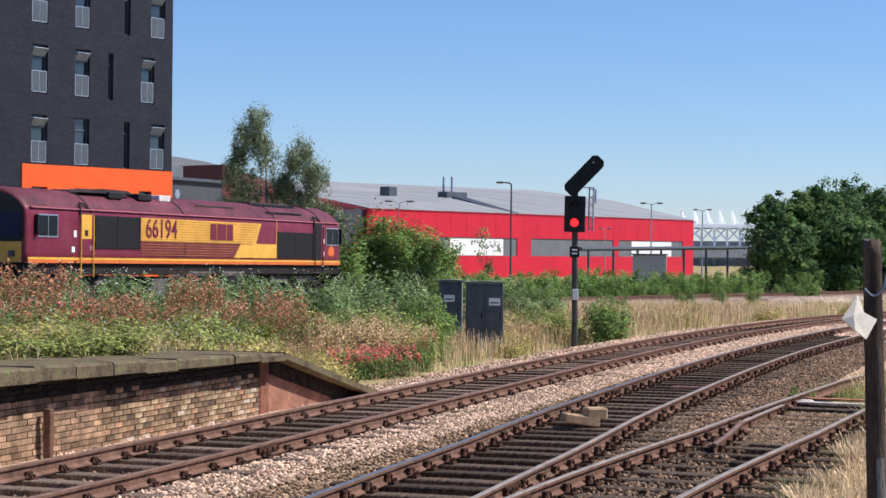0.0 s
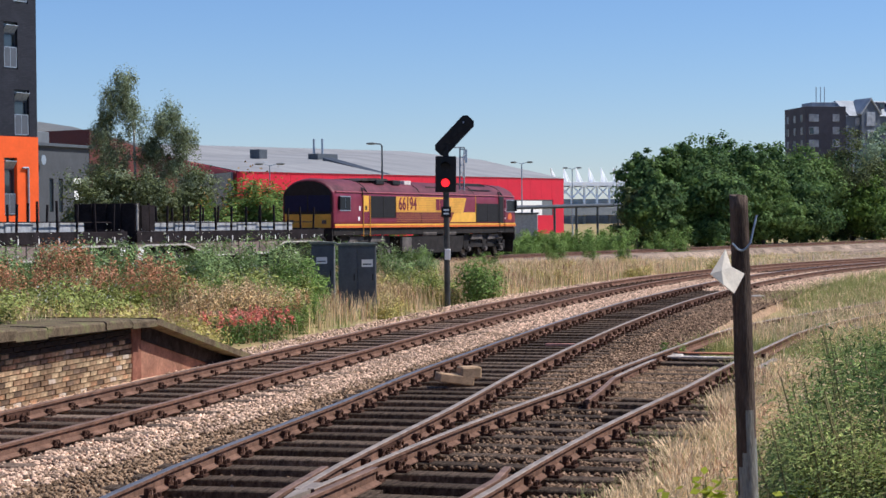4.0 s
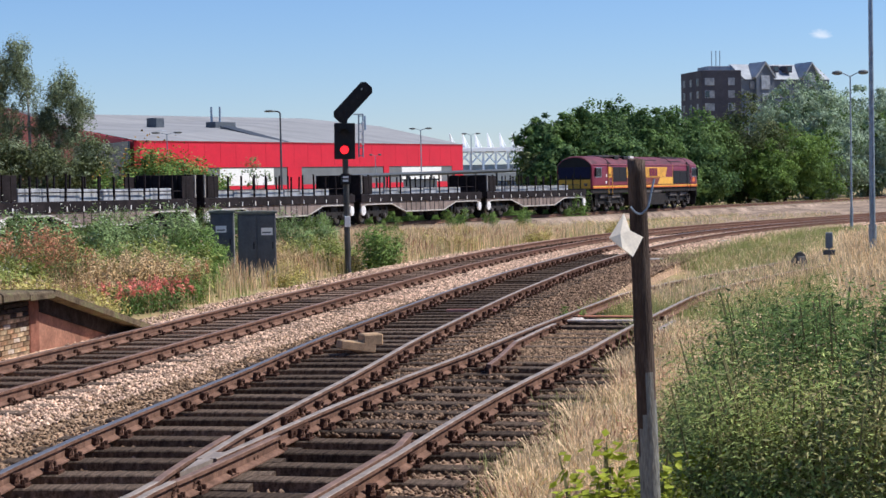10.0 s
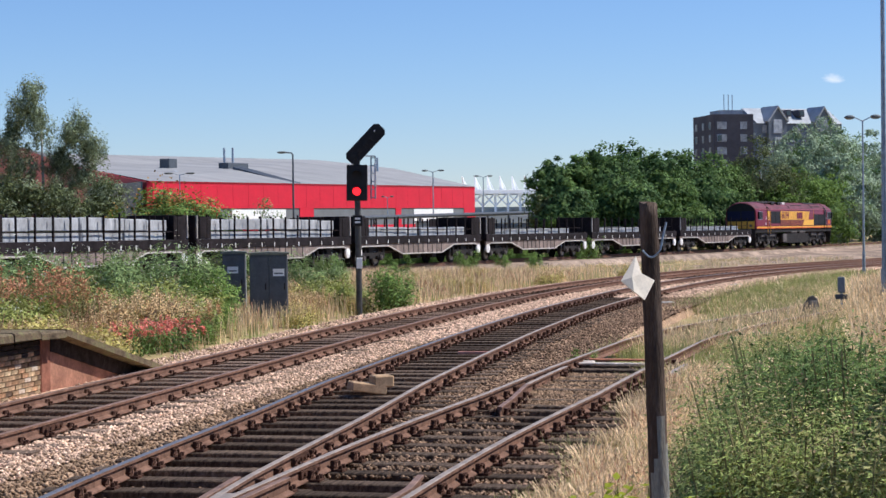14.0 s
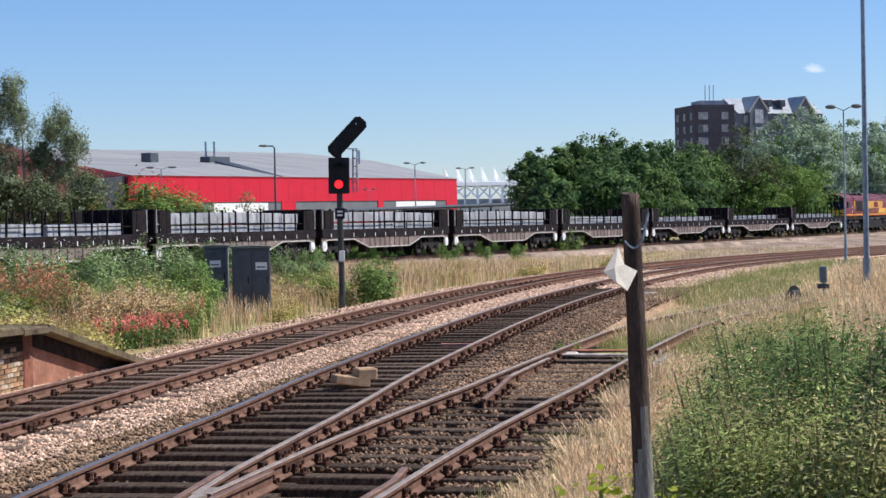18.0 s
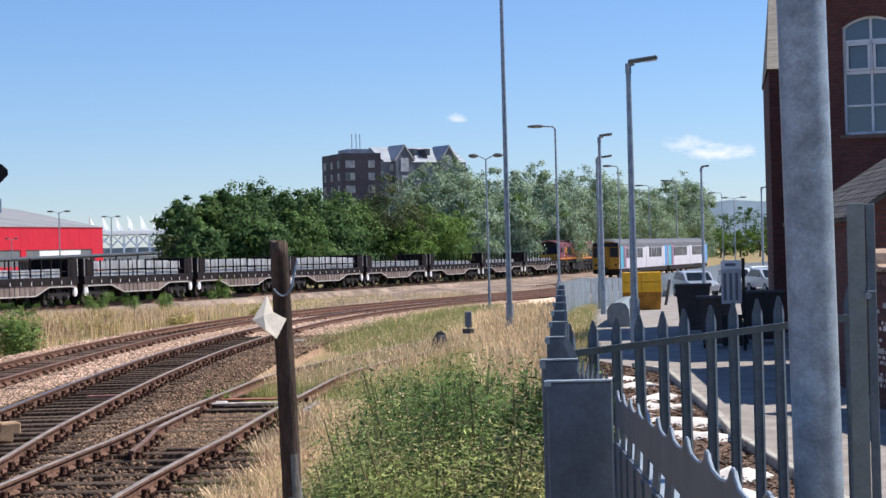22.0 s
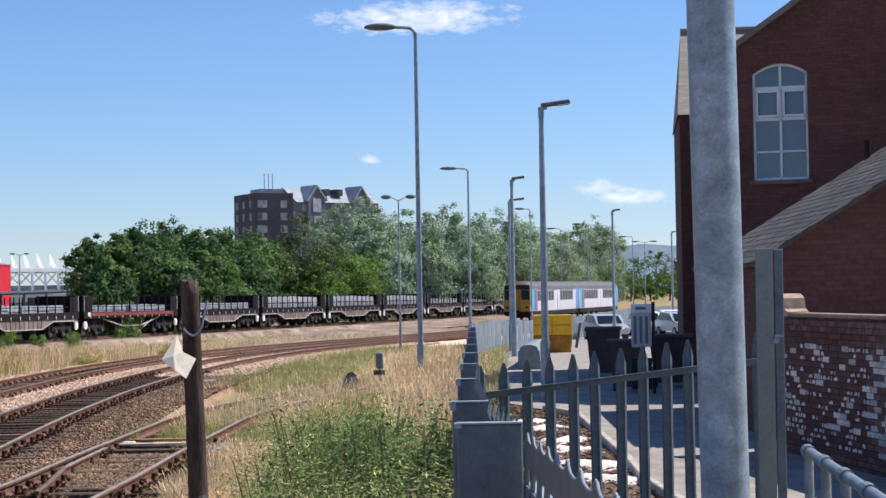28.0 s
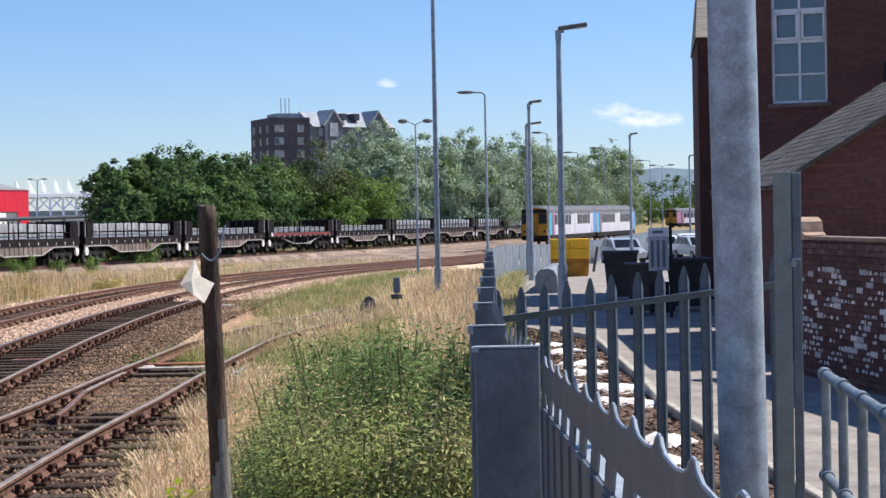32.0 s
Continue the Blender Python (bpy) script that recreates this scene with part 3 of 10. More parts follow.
def platform():
    t = thing("platform", "disused brick platform with a worn stone coping and ramp end", "platform", kind="structure")
    side = TRACK_A.off(-1.52)
    s0, s1, s2 = s_near(side, -10.5, 5), PLAT_END, s_near(side, -1.2, 35.4) - 1.85
    TOP, top, thick = plat_top(s1), plat_top, plat_thick
    bm = bmesh.new()                     # the backing wall behind the bricks, and the ramp's wall
    back = bmesh.new()
    cop = bmesh.new()

    def row(b, s, pts):
        p, w = side.at(s), side.way(s)
        r = Vector((w.y, -w.x, 0)).normalized()
        return [b.verts.new(p + r * d + Vector((0, 0, z))) for d, z in pts]

    def skin(b, rows):
        for u, v in zip(rows[:-1], rows[1:]):
            for i in range(len(u)):
                b.faces.new((u[i], v[i], v[(i + 1) % len(u)], u[(i + 1) % len(u)]))
        b.faces.new(rows[0])
        b.faces.new(rows[-1][::-1])
        bmesh.ops.recalc_face_normals(b, faces=b.faces)
    n = 26
    for_wall = lambda s: [(-0.19, -0.5), (-0.19, top(s) - thick(s) + 0.01), (-0.30, top(s) - thick(s) + 0.01), (-0.30, -0.5)]
    skin(bm, [row(bm, s0 + (s1 - s0) * k / n, for_wall(s0 + (s1 - s0) * k / n)) for k in range(n + 1)])
    part("backing", bm, M_MORTAR, t)
    # top slab: coping stones along the edge, then the surface
    length = 0.92
    rj = random.Random(6)
    k = 0
    s = s0
    while s < s1 - 0.1:
        c = bmesh.new()
        e = min(s + length - 0.012, s1)
        j1, j2 = rj.uniform(-0.02, 0.012), rj.uniform(-0.025, 0.02)
        skin(c, [row(c, q, [(0.15 + j2, top(q) - thick(q) + j1), (0.15 + j2, top(q) - 0.03 + j1), (0.115 + j2, top(q) + j1), (-0.42, top(q) + j1 * 0.5), (-0.42, top(q) - thick(q))]) for q in (s, e)])
        part("coping_stone", c, M_PLATTOP, t)
        s += length
    skin(back, [row(back, s0 + (s1 - s0) * q / n, [(-0.425, top(s0 + (s1 - s0) * q / n) + u) if i < 2 else (v, top(s0 + (s1 - s0) * q / n) + u) for i, (v, u) in enumerate(((0, -0.3), (0, -0.005), (-1.2, -0.01), (-3.2, -0.03), (-3.4, -0.9)))]) for q in range(n + 1)])
    part("surface", back, M_PLATTOP, t)
    # ramp: a plain rendered wall that falls to the ground, with a lip
    m = 10
    skin(cop, [row(cop, s1 + (s2 - s1) * q / m, [(-0.14, -0.5), (-0.14, TOP - 0.08 - (TOP + 0.3) * q / m), (-0.5, TOP - 0.08 - (TOP + 0.3) * q / m), (-0.5, -0.5)]) for q in range(m + 1)])
    part("ramp_wall", cop, mat("red_brown_render", (0.26, 0.13, 0.085), 0.9, var=0.3, scale=3, bump=0.4), t, "red-brown rendered ramp wall")
    lip = bmesh.new()
    skin(lip, [row(lip, s1 + (s2 - s1) * q / m, [(0.14, TOP - 0.10 - (TOP + 0.3) * q / m), (0.14, TOP - (TOP + 0.3) * q / m), (-3.2, TOP - (TOP + 0.3) * q / m), (-3.2, TOP - 0.10 - (TOP + 0.3) * q / m)]) for q in range(m + 1)])
    part("ramp_edge", lip, M_PLATTOP, t)
    # bricks of the face, in bond
    bw, bh = 0.225, 0.075
    me = bpy.data.meshes.new("brick")
    b = bmesh.new()
    box(b, 0.005, -0.02, 0.005, bw - 0.005, 0.03, bh - 0.006)
    bmesh.ops.bevel(b, geom=b.edges[:], offset=0.004, segments=1, affect='EDGES')
    b.to_mesh(me)
    b.free()
    me.materials.append(M_BRICKOLD)
    pale = me.copy()
    pale.materials[0] = mat("white_flaked_brick", (0.52, 0.44, 0.35), 0.9, var=0.4, scale=14, col2=(0.28, 0.18, 0.11))
    kinds = [me, me]
    for nm, c in (("orange", (0.29, 0.175, 0.10)), ("tan", (0.33, 0.245, 0.15)), ("sooty", (0.12, 0.085, 0.06)), ("umber", (0.20, 0.13, 0.08))):
        x = me.copy()
        x.materials[0] = mat("old_%s_brick" % nm, c, 0.9, var=0.65, scale=11, bump=0.5, rnd=0.3, spec=0.06)
        kinds.append(x)
    # near-black brick: the coping's shadow, with some soot, put into the colour
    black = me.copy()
    black.materials[0] = mat("shade_and_soot_brick", (0.032, 0.026, 0.024), 0.9, var=0.5, scale=6, bump=0.4, spec=0.06)
    r2 = random.Random(5)
    # sooty collects the joined bricks of that painted shadow band
    rest, sooty = bmesh.new(), bmesh.new()
    sv = s_near(side, -7.2, 16)
    for j in range(17):
        z = -0.36 + j * bh
        s = sv + (0.11 if j % 2 else 0)
        i = 0
        while s < s1 - 0.35:
            if z + bh > top(s) - thick(s) - 0.004:
                s += bw
                continue
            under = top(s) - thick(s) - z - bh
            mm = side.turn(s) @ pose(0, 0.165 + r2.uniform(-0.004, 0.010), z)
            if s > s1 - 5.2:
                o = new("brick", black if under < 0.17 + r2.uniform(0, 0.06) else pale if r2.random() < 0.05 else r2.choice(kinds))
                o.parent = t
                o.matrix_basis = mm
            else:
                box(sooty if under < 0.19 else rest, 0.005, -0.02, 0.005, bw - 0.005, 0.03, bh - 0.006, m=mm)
            s += bw
    tagged(part("far_bricks", rest, mat("old_platform_brick_joined", (0.27, 0.175, 0.105), 0.9, var=0.45, scale=4, bump=0.5, isl=0.4), t), kind="stuff")
    tagged(part("far_sooty_bricks", sooty, MATS["shade_and_soot_brick"], t, "bricks with soot and the coping's shadow in their colour"), kind="stuff")
    lip = bmesh.new()                    # added black strip that paints the lip's shadow on the ramp
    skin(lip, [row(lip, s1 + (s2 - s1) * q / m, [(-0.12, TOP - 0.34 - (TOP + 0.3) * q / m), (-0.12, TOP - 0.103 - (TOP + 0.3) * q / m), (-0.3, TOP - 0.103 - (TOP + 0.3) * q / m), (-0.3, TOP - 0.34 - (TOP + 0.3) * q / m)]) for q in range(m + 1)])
    part("ramp_course", lip, MATS["shade_and_soot_brick"], t, "dark strip painting the lip's shadow on the ramp wall")
    # a quoin pier at the end and an old bracket on the face
    q = side.turn(s1 - 0.34)
    part("end_pier", bbox(0, 0.13, -0.5, 0.34, 0.5, TOP - 0.112, 0.015, m=q), mat("dark_red_brick", (0.20, 0.085, 0.055), 0.9, var=0.3, scale=6, bump=0.4), t, "dark red brick end pier")
    q = side.turn(s_near(side, -5.3, 22.9) - 0.5)
    part("bracket", bbox(0, -0.02, -0.45, 0.09, 0.08, 0.42, 0.01, m=q), M_RAIL, t, "rusty iron bracket on the face")
    return t


platform()

# ---------------------------------------------------------------- the goods train
M_MAROON = mat("maroon_paint", (0.175, 0.022, 0.045), 0.42, var=0.16, scale=1.5, col2=(0.21, 0.045, 0.06))
M_ROOF = mat("sooty_maroon_roof", (0.115, 0.030, 0.042), 0.6, var=0.35, scale=0.7)
M_SOOT = mat("sooty_roof_panel", (0.045, 0.035, 0.036), 0.8, var=0.35, scale=1.5)
M_GOLD = mat("gold_paint", (0.72, 0.40, 0.055), 0.45, var=0.10, scale=2)
M_ORANGE = mat("orange_lining", (0.62, 0.15, 0.03), 0.5, var=0.1, scale=2)
M_GRILLE = mat("dark_grille", (0.018, 0.017, 0.018), 0.6, var=0.3, scale=8)
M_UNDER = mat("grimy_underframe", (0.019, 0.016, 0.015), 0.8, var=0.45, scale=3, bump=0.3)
# lit copy of the underframe: paler colour for parts that catch light
M_UNDERLIT = mat("lit_grey_underframe", (0.10, 0.088, 0.083), 0.85, var=0.4, scale=2, bump=0.2)
M_WHEEL = mat("pale_wheel_face", (0.30, 0.29, 0.27), 0.6, 0.3, var=0.35, scale=6)
M_STEEL = mat("grey_steel_load", (0.34, 0.345, 0.36), 0.5, 0.0, var=0.3, scale=1.2, streak=(1, 1, 0.5))
M_WAGON = mat("dark_wagon_steel", (0.017, 0.013, 0.014), 0.8, var=0.45, scale=2, bump=0.2, spec=0.12)
M_REDBEAM = mat("faded_red_steel", (0.20, 0.045, 0.04), 0.7, var=0.35, scale=2)
M_GLASS = mat("dark_cab_glass", (0.012, 0.014, 0.018), 0.3, var=0.05, spec=0.15)
M_BLUEGLASS = mat("blue_windscreen", (0.014, 0.016, 0.05), 0.4, var=0.1, spec=0.12)


def text_mesh(body, size, mtl, parent, m, name="lettering", squeeze=1.0, label=""):
    """Characters of the built-in font as a thin mesh, in x and z of its pose."""
    cu = bpy.data.curves.new("text", 'FONT')
    cu.body, cu.size, cu.extrude, cu.offset = body, size, 0.004, 0.010
    cu.align_x, cu.align_y = 'CENTER', 'CENTER'
    tmp = bpy.data.objects.new("text", cu)
    me = bpy.data.meshes.new_from_object(tmp)
    bpy.data.objects.remove(tmp)
    me.name = name
    me.transform(Matrix.Diagonal((squeeze, 1, 1, 1)))
    me.transform(Matrix.Rotation(radians(90), 4, 'X'))
    me.materials.clear()
    me.materials.append(mtl)
    ob = new(name, me)
    ob.parent = parent
    ob.matrix_basis = m
    if label:
        tagged(ob, label)
    return ob


def wheelset(name, parent, x, r=0.46, key=None):
    """Two wheels on their axle, turning about it."""
    bm = bmesh.new()
    for s in (-1, 1):
        tube(bm, (0, s * 0.70, 0), (0, s * 0.83, 0), r, n=20)
        tube(bm, (0, s * 0.68, 0), (0, s * 0.70, 0), r + 0.03, n=20)
        tube(bm, (0, s * 0.83, 0), (0, s * 0.86, 0), r * 0.72, r * 0.55, n=14, mi=1)
        tube(bm, (0, s * 0.86, 0), (0, s * 0.93, 0), 0.12, 0.10, n=10, mi=0)
        box(bm, -0.05, s * 0.86 if s > 0 else -0.885, 0.1, 0.05, s * 0.885 if s > 0 else -0.86, r * 0.62, mi=0)
    tube(bm, (0, -0.7, 0), (0, 0.7, 0), 0.08, n=8)
    o = part(name, bm, [M_UNDER, M_WHEEL], parent)
    o.matrix_basis = pose(x, 0, r)
    WHEELS.append((o, x, r))
    return o


WHEELS = []


def bogie(parent, x, axles, half, r=0.46, name="bogie", mtl=None, side=1.05):
    """A bogie: side frames, axle boxes, springs, with its wheelsets."""
    b = bmesh.new()
    for s in (-1, 1):
        y0, y1 = (side - 0.09, side + 0.03) if s > 0 else (-side - 0.03, -side + 0.09)
        box(b, -half, y0, 0.55, half, y1, 0.72)
        for q in axles:
            box(b, q - 0.17, y0 - 0.02, 0.30, q + 0.17, y1 + 0.06 * (s > 0) + 0.0, 0.66)
            tube(b, (q, s * (side + 0.02), 0.46), (q, s * (side + 0.12), 0.46), 0.13, 0.11, n=10, mi=1)
            for e in (-0.3, 0.3):
                tube(b, (q + e, s * (side - 0.02), 0.42), (q + e, s * (side - 0.02), 0.86), 0.075, n=8)
        box(b, -0.35, y0 - 0.02, 0.42, 0.35, y1 + 0.02, 0.60)
        box(b, -half - 0.1, y0, 0.45, -half + 0.08, y1, 0.9)
        box(b, half - 0.08, y0, 0.45, half + 0.1, y1, 0.9)
    box(b, -0.3, -side, 0.6, 0.3, side, 0.95)
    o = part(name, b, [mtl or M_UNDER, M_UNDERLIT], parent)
    o.matrix_basis = pose(x, 0, 0)
    for q in axles:
        wheelset("wheelset", o, q, r)
    return o


def locomotive():
    t = thing("diesel_locomotive", "maroon and gold diesel freight locomotive with dark grilles", "locomotive")
    HL = 10.2
    # body shell, lofted: straight sides, an arched roof that runs full height to the brows over the windscreens
    half = [(1.32, 1.60), (1.33, 1.9), (1.33, 2.9), (1.31, 3.12), (1.25, 3.26), (1.08, 3.46), (0.80, 3.66), (0.42, 3.79), (0.0, 3.83)]
    prof = half + [(-y, z) for y, z in half[-2::-1]]
    bm = bmesh.new()
    rings = []
    for x in (-10.2, -10.12, -9.9, -8.5, -6.8, -4, 0, 4, 6.8, 8.5, 9.9, 10.12, 10.2):
        c = 3.83 - (0.10 if abs(x) > 10.15 else 0.04 if abs(x) > 10.1 else 0.0)
        nar = 0.045 if abs(x) > 10.15 else (0.012 if abs(x) > 10.1 else 0)
        rings.append([bm.verts.new((x, y * (1 - nar), z if z < 3.0 else 3.0 + (z - 3.0) * (c - 3.0) / 0.83)) for y, z in prof])
    for a, b in zip(rings[:-1], rings[1:]):
        for i in range(len(prof) - 1):
            f = bm.faces.new((a[i], b[i], b[i + 1], a[i + 1]))
            f.material_index = 1 if 4 <= i <= 11 else 0
            f.smooth = True
        f = bm.faces.new((a[-1], b[-1], b[0], a[0]))
    bm.faces.new(rings[0][::-1])
    bm.faces.new(rings[-1])
    bmesh.ops.recalc_face_normals(bm, faces=bm.faces)
    part("body", bm, [M_MAROON, M_ROOF], t)
    for s in (-1, 1):
        y0, y1 = (1.331, 1.345) if s > 0 else (-1.345, -1.331)

        def panel(name, x0, z0, x1, z1, mtl, label="", th=0.0, inset=0.0):
            return part(name, bbox(x0, y0 - th * (s < 0), z0, x1, y1 + th * (s > 0), z1), mtl, t, label)

        def poly(name, pts, mtl, label="", d=0.012):
            b = bmesh.new()
            prism(b, pts, s * 1.332, s * (1.332 + d))
            return part(name, b, mtl, t, label)
        # gold band with its stepped end
        poly("gold_band", [(-4.16, 2.34), (3.38, 2.34), (3.76, 3.06), (-4.16, 3.06)], M_GOLD, "gold band along the body side")
        poly("gold_step", [(1.83, 1.84), (4.90, 1.84), (4.90, 2.336), (2.30, 2.336)], M_GOLD)
        panel("lining", -10.15, 1.61, 10.15, 1.70, M_ORANGE, "orange lining along the sill", 0.01)
        panel("lining", -10.15, 1.705, 10.15, 1.775, M_GOLD, "gold lining along the sill", 0.006)
        # ribs of the side panels
        b = bmesh.new()
        for k in range(14):
            z = 1.88 + k * 0.085
            x1 = 1.8 + (z - 1.88) * 0.95 if z < 2.3 else 3.2 + (z - 2.34) * 0.5
            box(b, -4.14, y0 if s > 0 else y0 - 0.008, z, x1, y1 + 0.008 if s > 0 else y1, z + 0.016)
        part("side_ribs", b, mat("side_rib_shadow", (0.46, 0.20, 0.05), 0.5, var=0.2, scale=2), t)
        for x0, x1, z0, z1 in ((-6.73, -4.23, 2.06, 3.06), (4.95, 7.80, 1.85, 2.80)):
            panel("side_grille", x0, z0, x1, z1, M_GRILLE, "dark engine-room grille", 0.01)
            b = bmesh.new()
            for k in range(int((z1 - z0) / 0.06)):
                box(b, x0 + 0.05, s * 1.358 if s > 0 else -1.366, z0 + 0.03 + k * 0.06, x1 - 0.05, s * 1.366 if s > 0 else -1.358, z0 + 0.045 + k * 0.06)
            for q in np.linspace(x0 + 0.03, x1 - 0.03, 3):
                box(b, q - 0.02, s * 1.358 if s > 0 else -1.370, z0, q + 0.02, s * 1.370 if s > 0 else -1.358, z1)
            part("grille_slats", b, mat("grille_slat", (0.026, 0.024, 0.025), 0.6, var=0.2, scale=4), t)
        # rear cab door with its gold upper half; a flat dark panel paints the front recess's shade
        panel("cab_door", -7.52, 1.84, -6.90, 3.12, M_MAROON)
        panel("door_upper", -7.50, 2.34, -6.92, 3.07, M_GOLD, "gold upper half of the cab door", 0.006)
        panel("door_mark", -7.30, 2.42, -7.12, 2.60, M_GRILLE, "", 0.010)
        panel("door_recess", 7.86, 1.62, 8.52, 3.20, M_GRILLE, "flat dark panel for the shade in the open door recess", 0.004)
        for x0 in (-7.55, 7.90):
            b = bmesh.new()
            for q in (x0, x0 + 0.66):
                pipe(b, [(q, s * 1.40, 1.2), (q, s * 1.40, 3.05)], 0.020, n=6)
            part("handrail", b, M_GOLD if x0 < 0 else M_GRILLE, t)
            b = bmesh.new()
            pipe(b, [(x0, s * 1.36, 3.06), (x0, s * 1.33, 3.30), (x0 + 0.12, s * 1.22, 3.42), (x0 + 0.34, s * 1.24, 3.38), (x0 + 0.62, s * 1.34, 3.16)], 0.032, n=6)
            part("door_gutter", b, M_GRILLE, t, "curved black rain strip over the door")
            for k in range(4):
                part("step", bbox(x0, s * 1.10, 0.35 + k * 0.32, x0 + 0.6, s * 1.32, 0.38 + k * 0.32), M_UNDERLIT, t)
        for x0, x1 in ((-9.66, -8.68), (8.92, 9.98)):
            fr = panel("cab_window", x0, 2.36, x1, 3.03, M_GALV, "cab side window with a pale frame", 0.006)
            for q in (0, 1):
                w = (x1 - x0 - 0.10) / 2
                a = x0 + 0.035 + q * (w + 0.03)
                part("pane", bbox(a, s * 1.35 if s > 0 else -1.358, 2.40, a + w, s * 1.358 if s > 0 else -1.35, 2.99), M_GLASS, fr)
            xm = x0 - 0.16 if x0 < 0 else x1 + 0.04
            panel("mirror", xm, 2.42, xm + 0.09, 3.0, M_BLACK, "", 0.1)
        panel("notice", -7.86, 2.38, -7.72, 2.58, M_WHITE)
        panel("notice", -7.96, 1.93, -7.80, 2.10, M_WHITE)
        panel("notice", -7.02, 2.00, -6.90, 2.14, M_WHITE)
        panel("notice", 8.66, 2.42, 8.78, 2.6, M_WHITE)
        panel("notice", 8.66, 1.96, 8.78, 2.12, M_WHITE)
        poly("emblem", [(9.08, 2.02), (9.24, 1.95), (9.52, 1.95), (9.64, 2.06), (9.60, 2.24), (9.40, 2.34), (9.16, 2.24)], M_ORANGE, "orange shield-shaped emblem")
        panel("seam", -1.47, 1.84, -1.44, 3.20, M_GRILLE, "", -0.004)
        panel("seam", 4.90, 1.84, 4.94, 3.20, M_GOLD, "", -0.002)
        # gutter along the roof's foot
        part("gutter", bbox(-10.0, s * 1.27 if s > 0 else -1.345, 3.20, 10.0, s * 1.345 if s > 0 else -1.27, 3.235), mat("pale_gutter", (0.42, 0.15, 0.17), 0.5, var=0.2), t)
        rz = 0 if s < 0 else 180
        M_LET = mat("maroon_lettering", (0.16, 0.02, 0.04), 0.5, var=0.1)
        text_mesh("66194", 0.86, M_LET, t, pose(-2.95, s * 1.356, 2.70, 0, 0, rz), "running_number", 0.90, "maroon running number 66194")
        # the operator's mark as three plain blocks
        for q, w in ((0.16, 0.40), (0.62, 0.60), (1.28, 0.42)):
            ya, yb = (1.354, 1.360) if s > 0 else (-1.360, -1.354)
            part("operator_mark", bbox(q, ya, 2.43, q + w, yb, 2.97), M_LET, t, "plain maroon block mark")
    # roof: exhaust, fans, hatches and the sooty hump behind the rear cab
    b = bmesh.new()
    prism(b, [(-6.9, 3.76), (-6.5, 3.86), (-5.6, 3.91), (-4.2, 3.90), (-3.9, 3.80)], -0.85, 0.85)
    part("roof_hump", b, M_SOOT, t, "sooty raised roof section")
    for x0, x1 in ((-5.4, -4.6), (-3.7, -2.9)):
        part("exhaust", bbox(x0, -0.95, 3.62, x1, -0.40, 3.84, 0.03), M_GRILLE, t)
    part("roof_box", bbox(-2.3, -0.85, 3.64, -1.6, -0.45, 3.845, 0.02), mat("pale_roof_patch", (0.62, 0.57, 0.54), 0.6), t)
    b = bmesh.new()
    for u0, u1 in ((4.6, 7.6),):
        vs = [b.verts.new(v) for v in ((u0, -1.12, 3.45), (u1 - 0.3, -1.12, 3.45), (u1 + 0.2, -0.50, 3.80), (u0 - 0.3, -0.50, 3.80))]
        b.faces.new(vs)
    bmesh.ops.solidify(b, geom=b.faces[:], thickness=0.035)
    part("radiator_grille", b, M_GRILLE, t, "dark radiator grille let into the roof slope")
    part("roof_hatch", bbox(4.4, -0.50, 3.78, 7.4, 0.50, 3.86, 0.02), M_SOOT, t)
    for x in (-6.95, -1.46, 4.92, 8.55):
        b = bmesh.new()
        for a, c in zip(prof[4:12], prof[5:13]):
            tube(b, (x, a[0] * 1.005, a[1] + 0.012), (x, c[0] * 1.005, c[1] + 0.012), 0.018, n=5)
        part("roof_rib", b, M_SOOT, t)
    part("roof_seam", bbox(-0.2, -0.98, 3.54, 2.4, -0.94, 3.60), M_SOOT, t)
    # both ends: yellow panel, deep windscreens under a black brow, lamps, buffers
    for s in (-1, 1):
        def end(name, y0, z0, y1, z1, mtl, label="", d=0.02, e=0.0):
            xa = s * (HL + e)
            return part(name, bbox(min(xa, xa + s * d), y0, z0, max(xa, xa + s * d), y1, z1, 0.004), mtl, t, label)
        b = bmesh.new()
        arch = [(y * 0.93, 3.0 + (z - 3.0) * 0.84) for y, z in prof if z > 2.95]
        vs = [(y, z) for y, z in [(1.23, 2.30)] + arch + [(-1.23, 2.30)]]
        f0 = [b.verts.new((s * (HL + 0.001), y, z)) for y, z in vs]
        f1 = [b.verts.new((s * (HL + 0.015), y, z)) for y, z in vs]
        for i in range(len(vs)):
            b.faces.new((f0[i], f0[(i + 1) % len(vs)], f1[(i + 1) % len(vs)], f1[i]))
        b.faces.new(f1)
        bmesh.ops.recalc_face_normals(b, faces=b.faces)
        part("end_arch", b, M_BLACK, t, "black upper cab end under the roof")
        end("end_panel", -1.17, 1.62, 1.17, 2.22, M_GOLD, "yellow warning panel on the cab end")
        end("end_band", -1.17, 2.22, 1.17, 2.30, M_BLACK, "", 0.03)
        for y in (-1.14, 0.04):
            end("windscreen", y, 2.34, y + 1.10, 3.06, M_BLUEGLASS, "cab windscreen", 0.025)
        for y in (-0.95, 0.72):
            end("headlight", y, 1.78, y + 0.22, 1.96, M_UNDERLIT, "", 0.05)
        end("buffer_beam", -1.25, 0.85, 1.25, 1.55, M_UNDER, "", 0.1, -0.05)
        for y in (-0.86, 0.86):
            b = bmesh.new()
            tube(b, (s * HL, y, 1.06), (s * (HL + 0.42), y, 1.06), 0.11, 0.09, n=10)
            tube(b, (s * (HL + 0.42), y, 1.06), (s * (HL + 0.47), y, 1.06), 0.25, n=14)
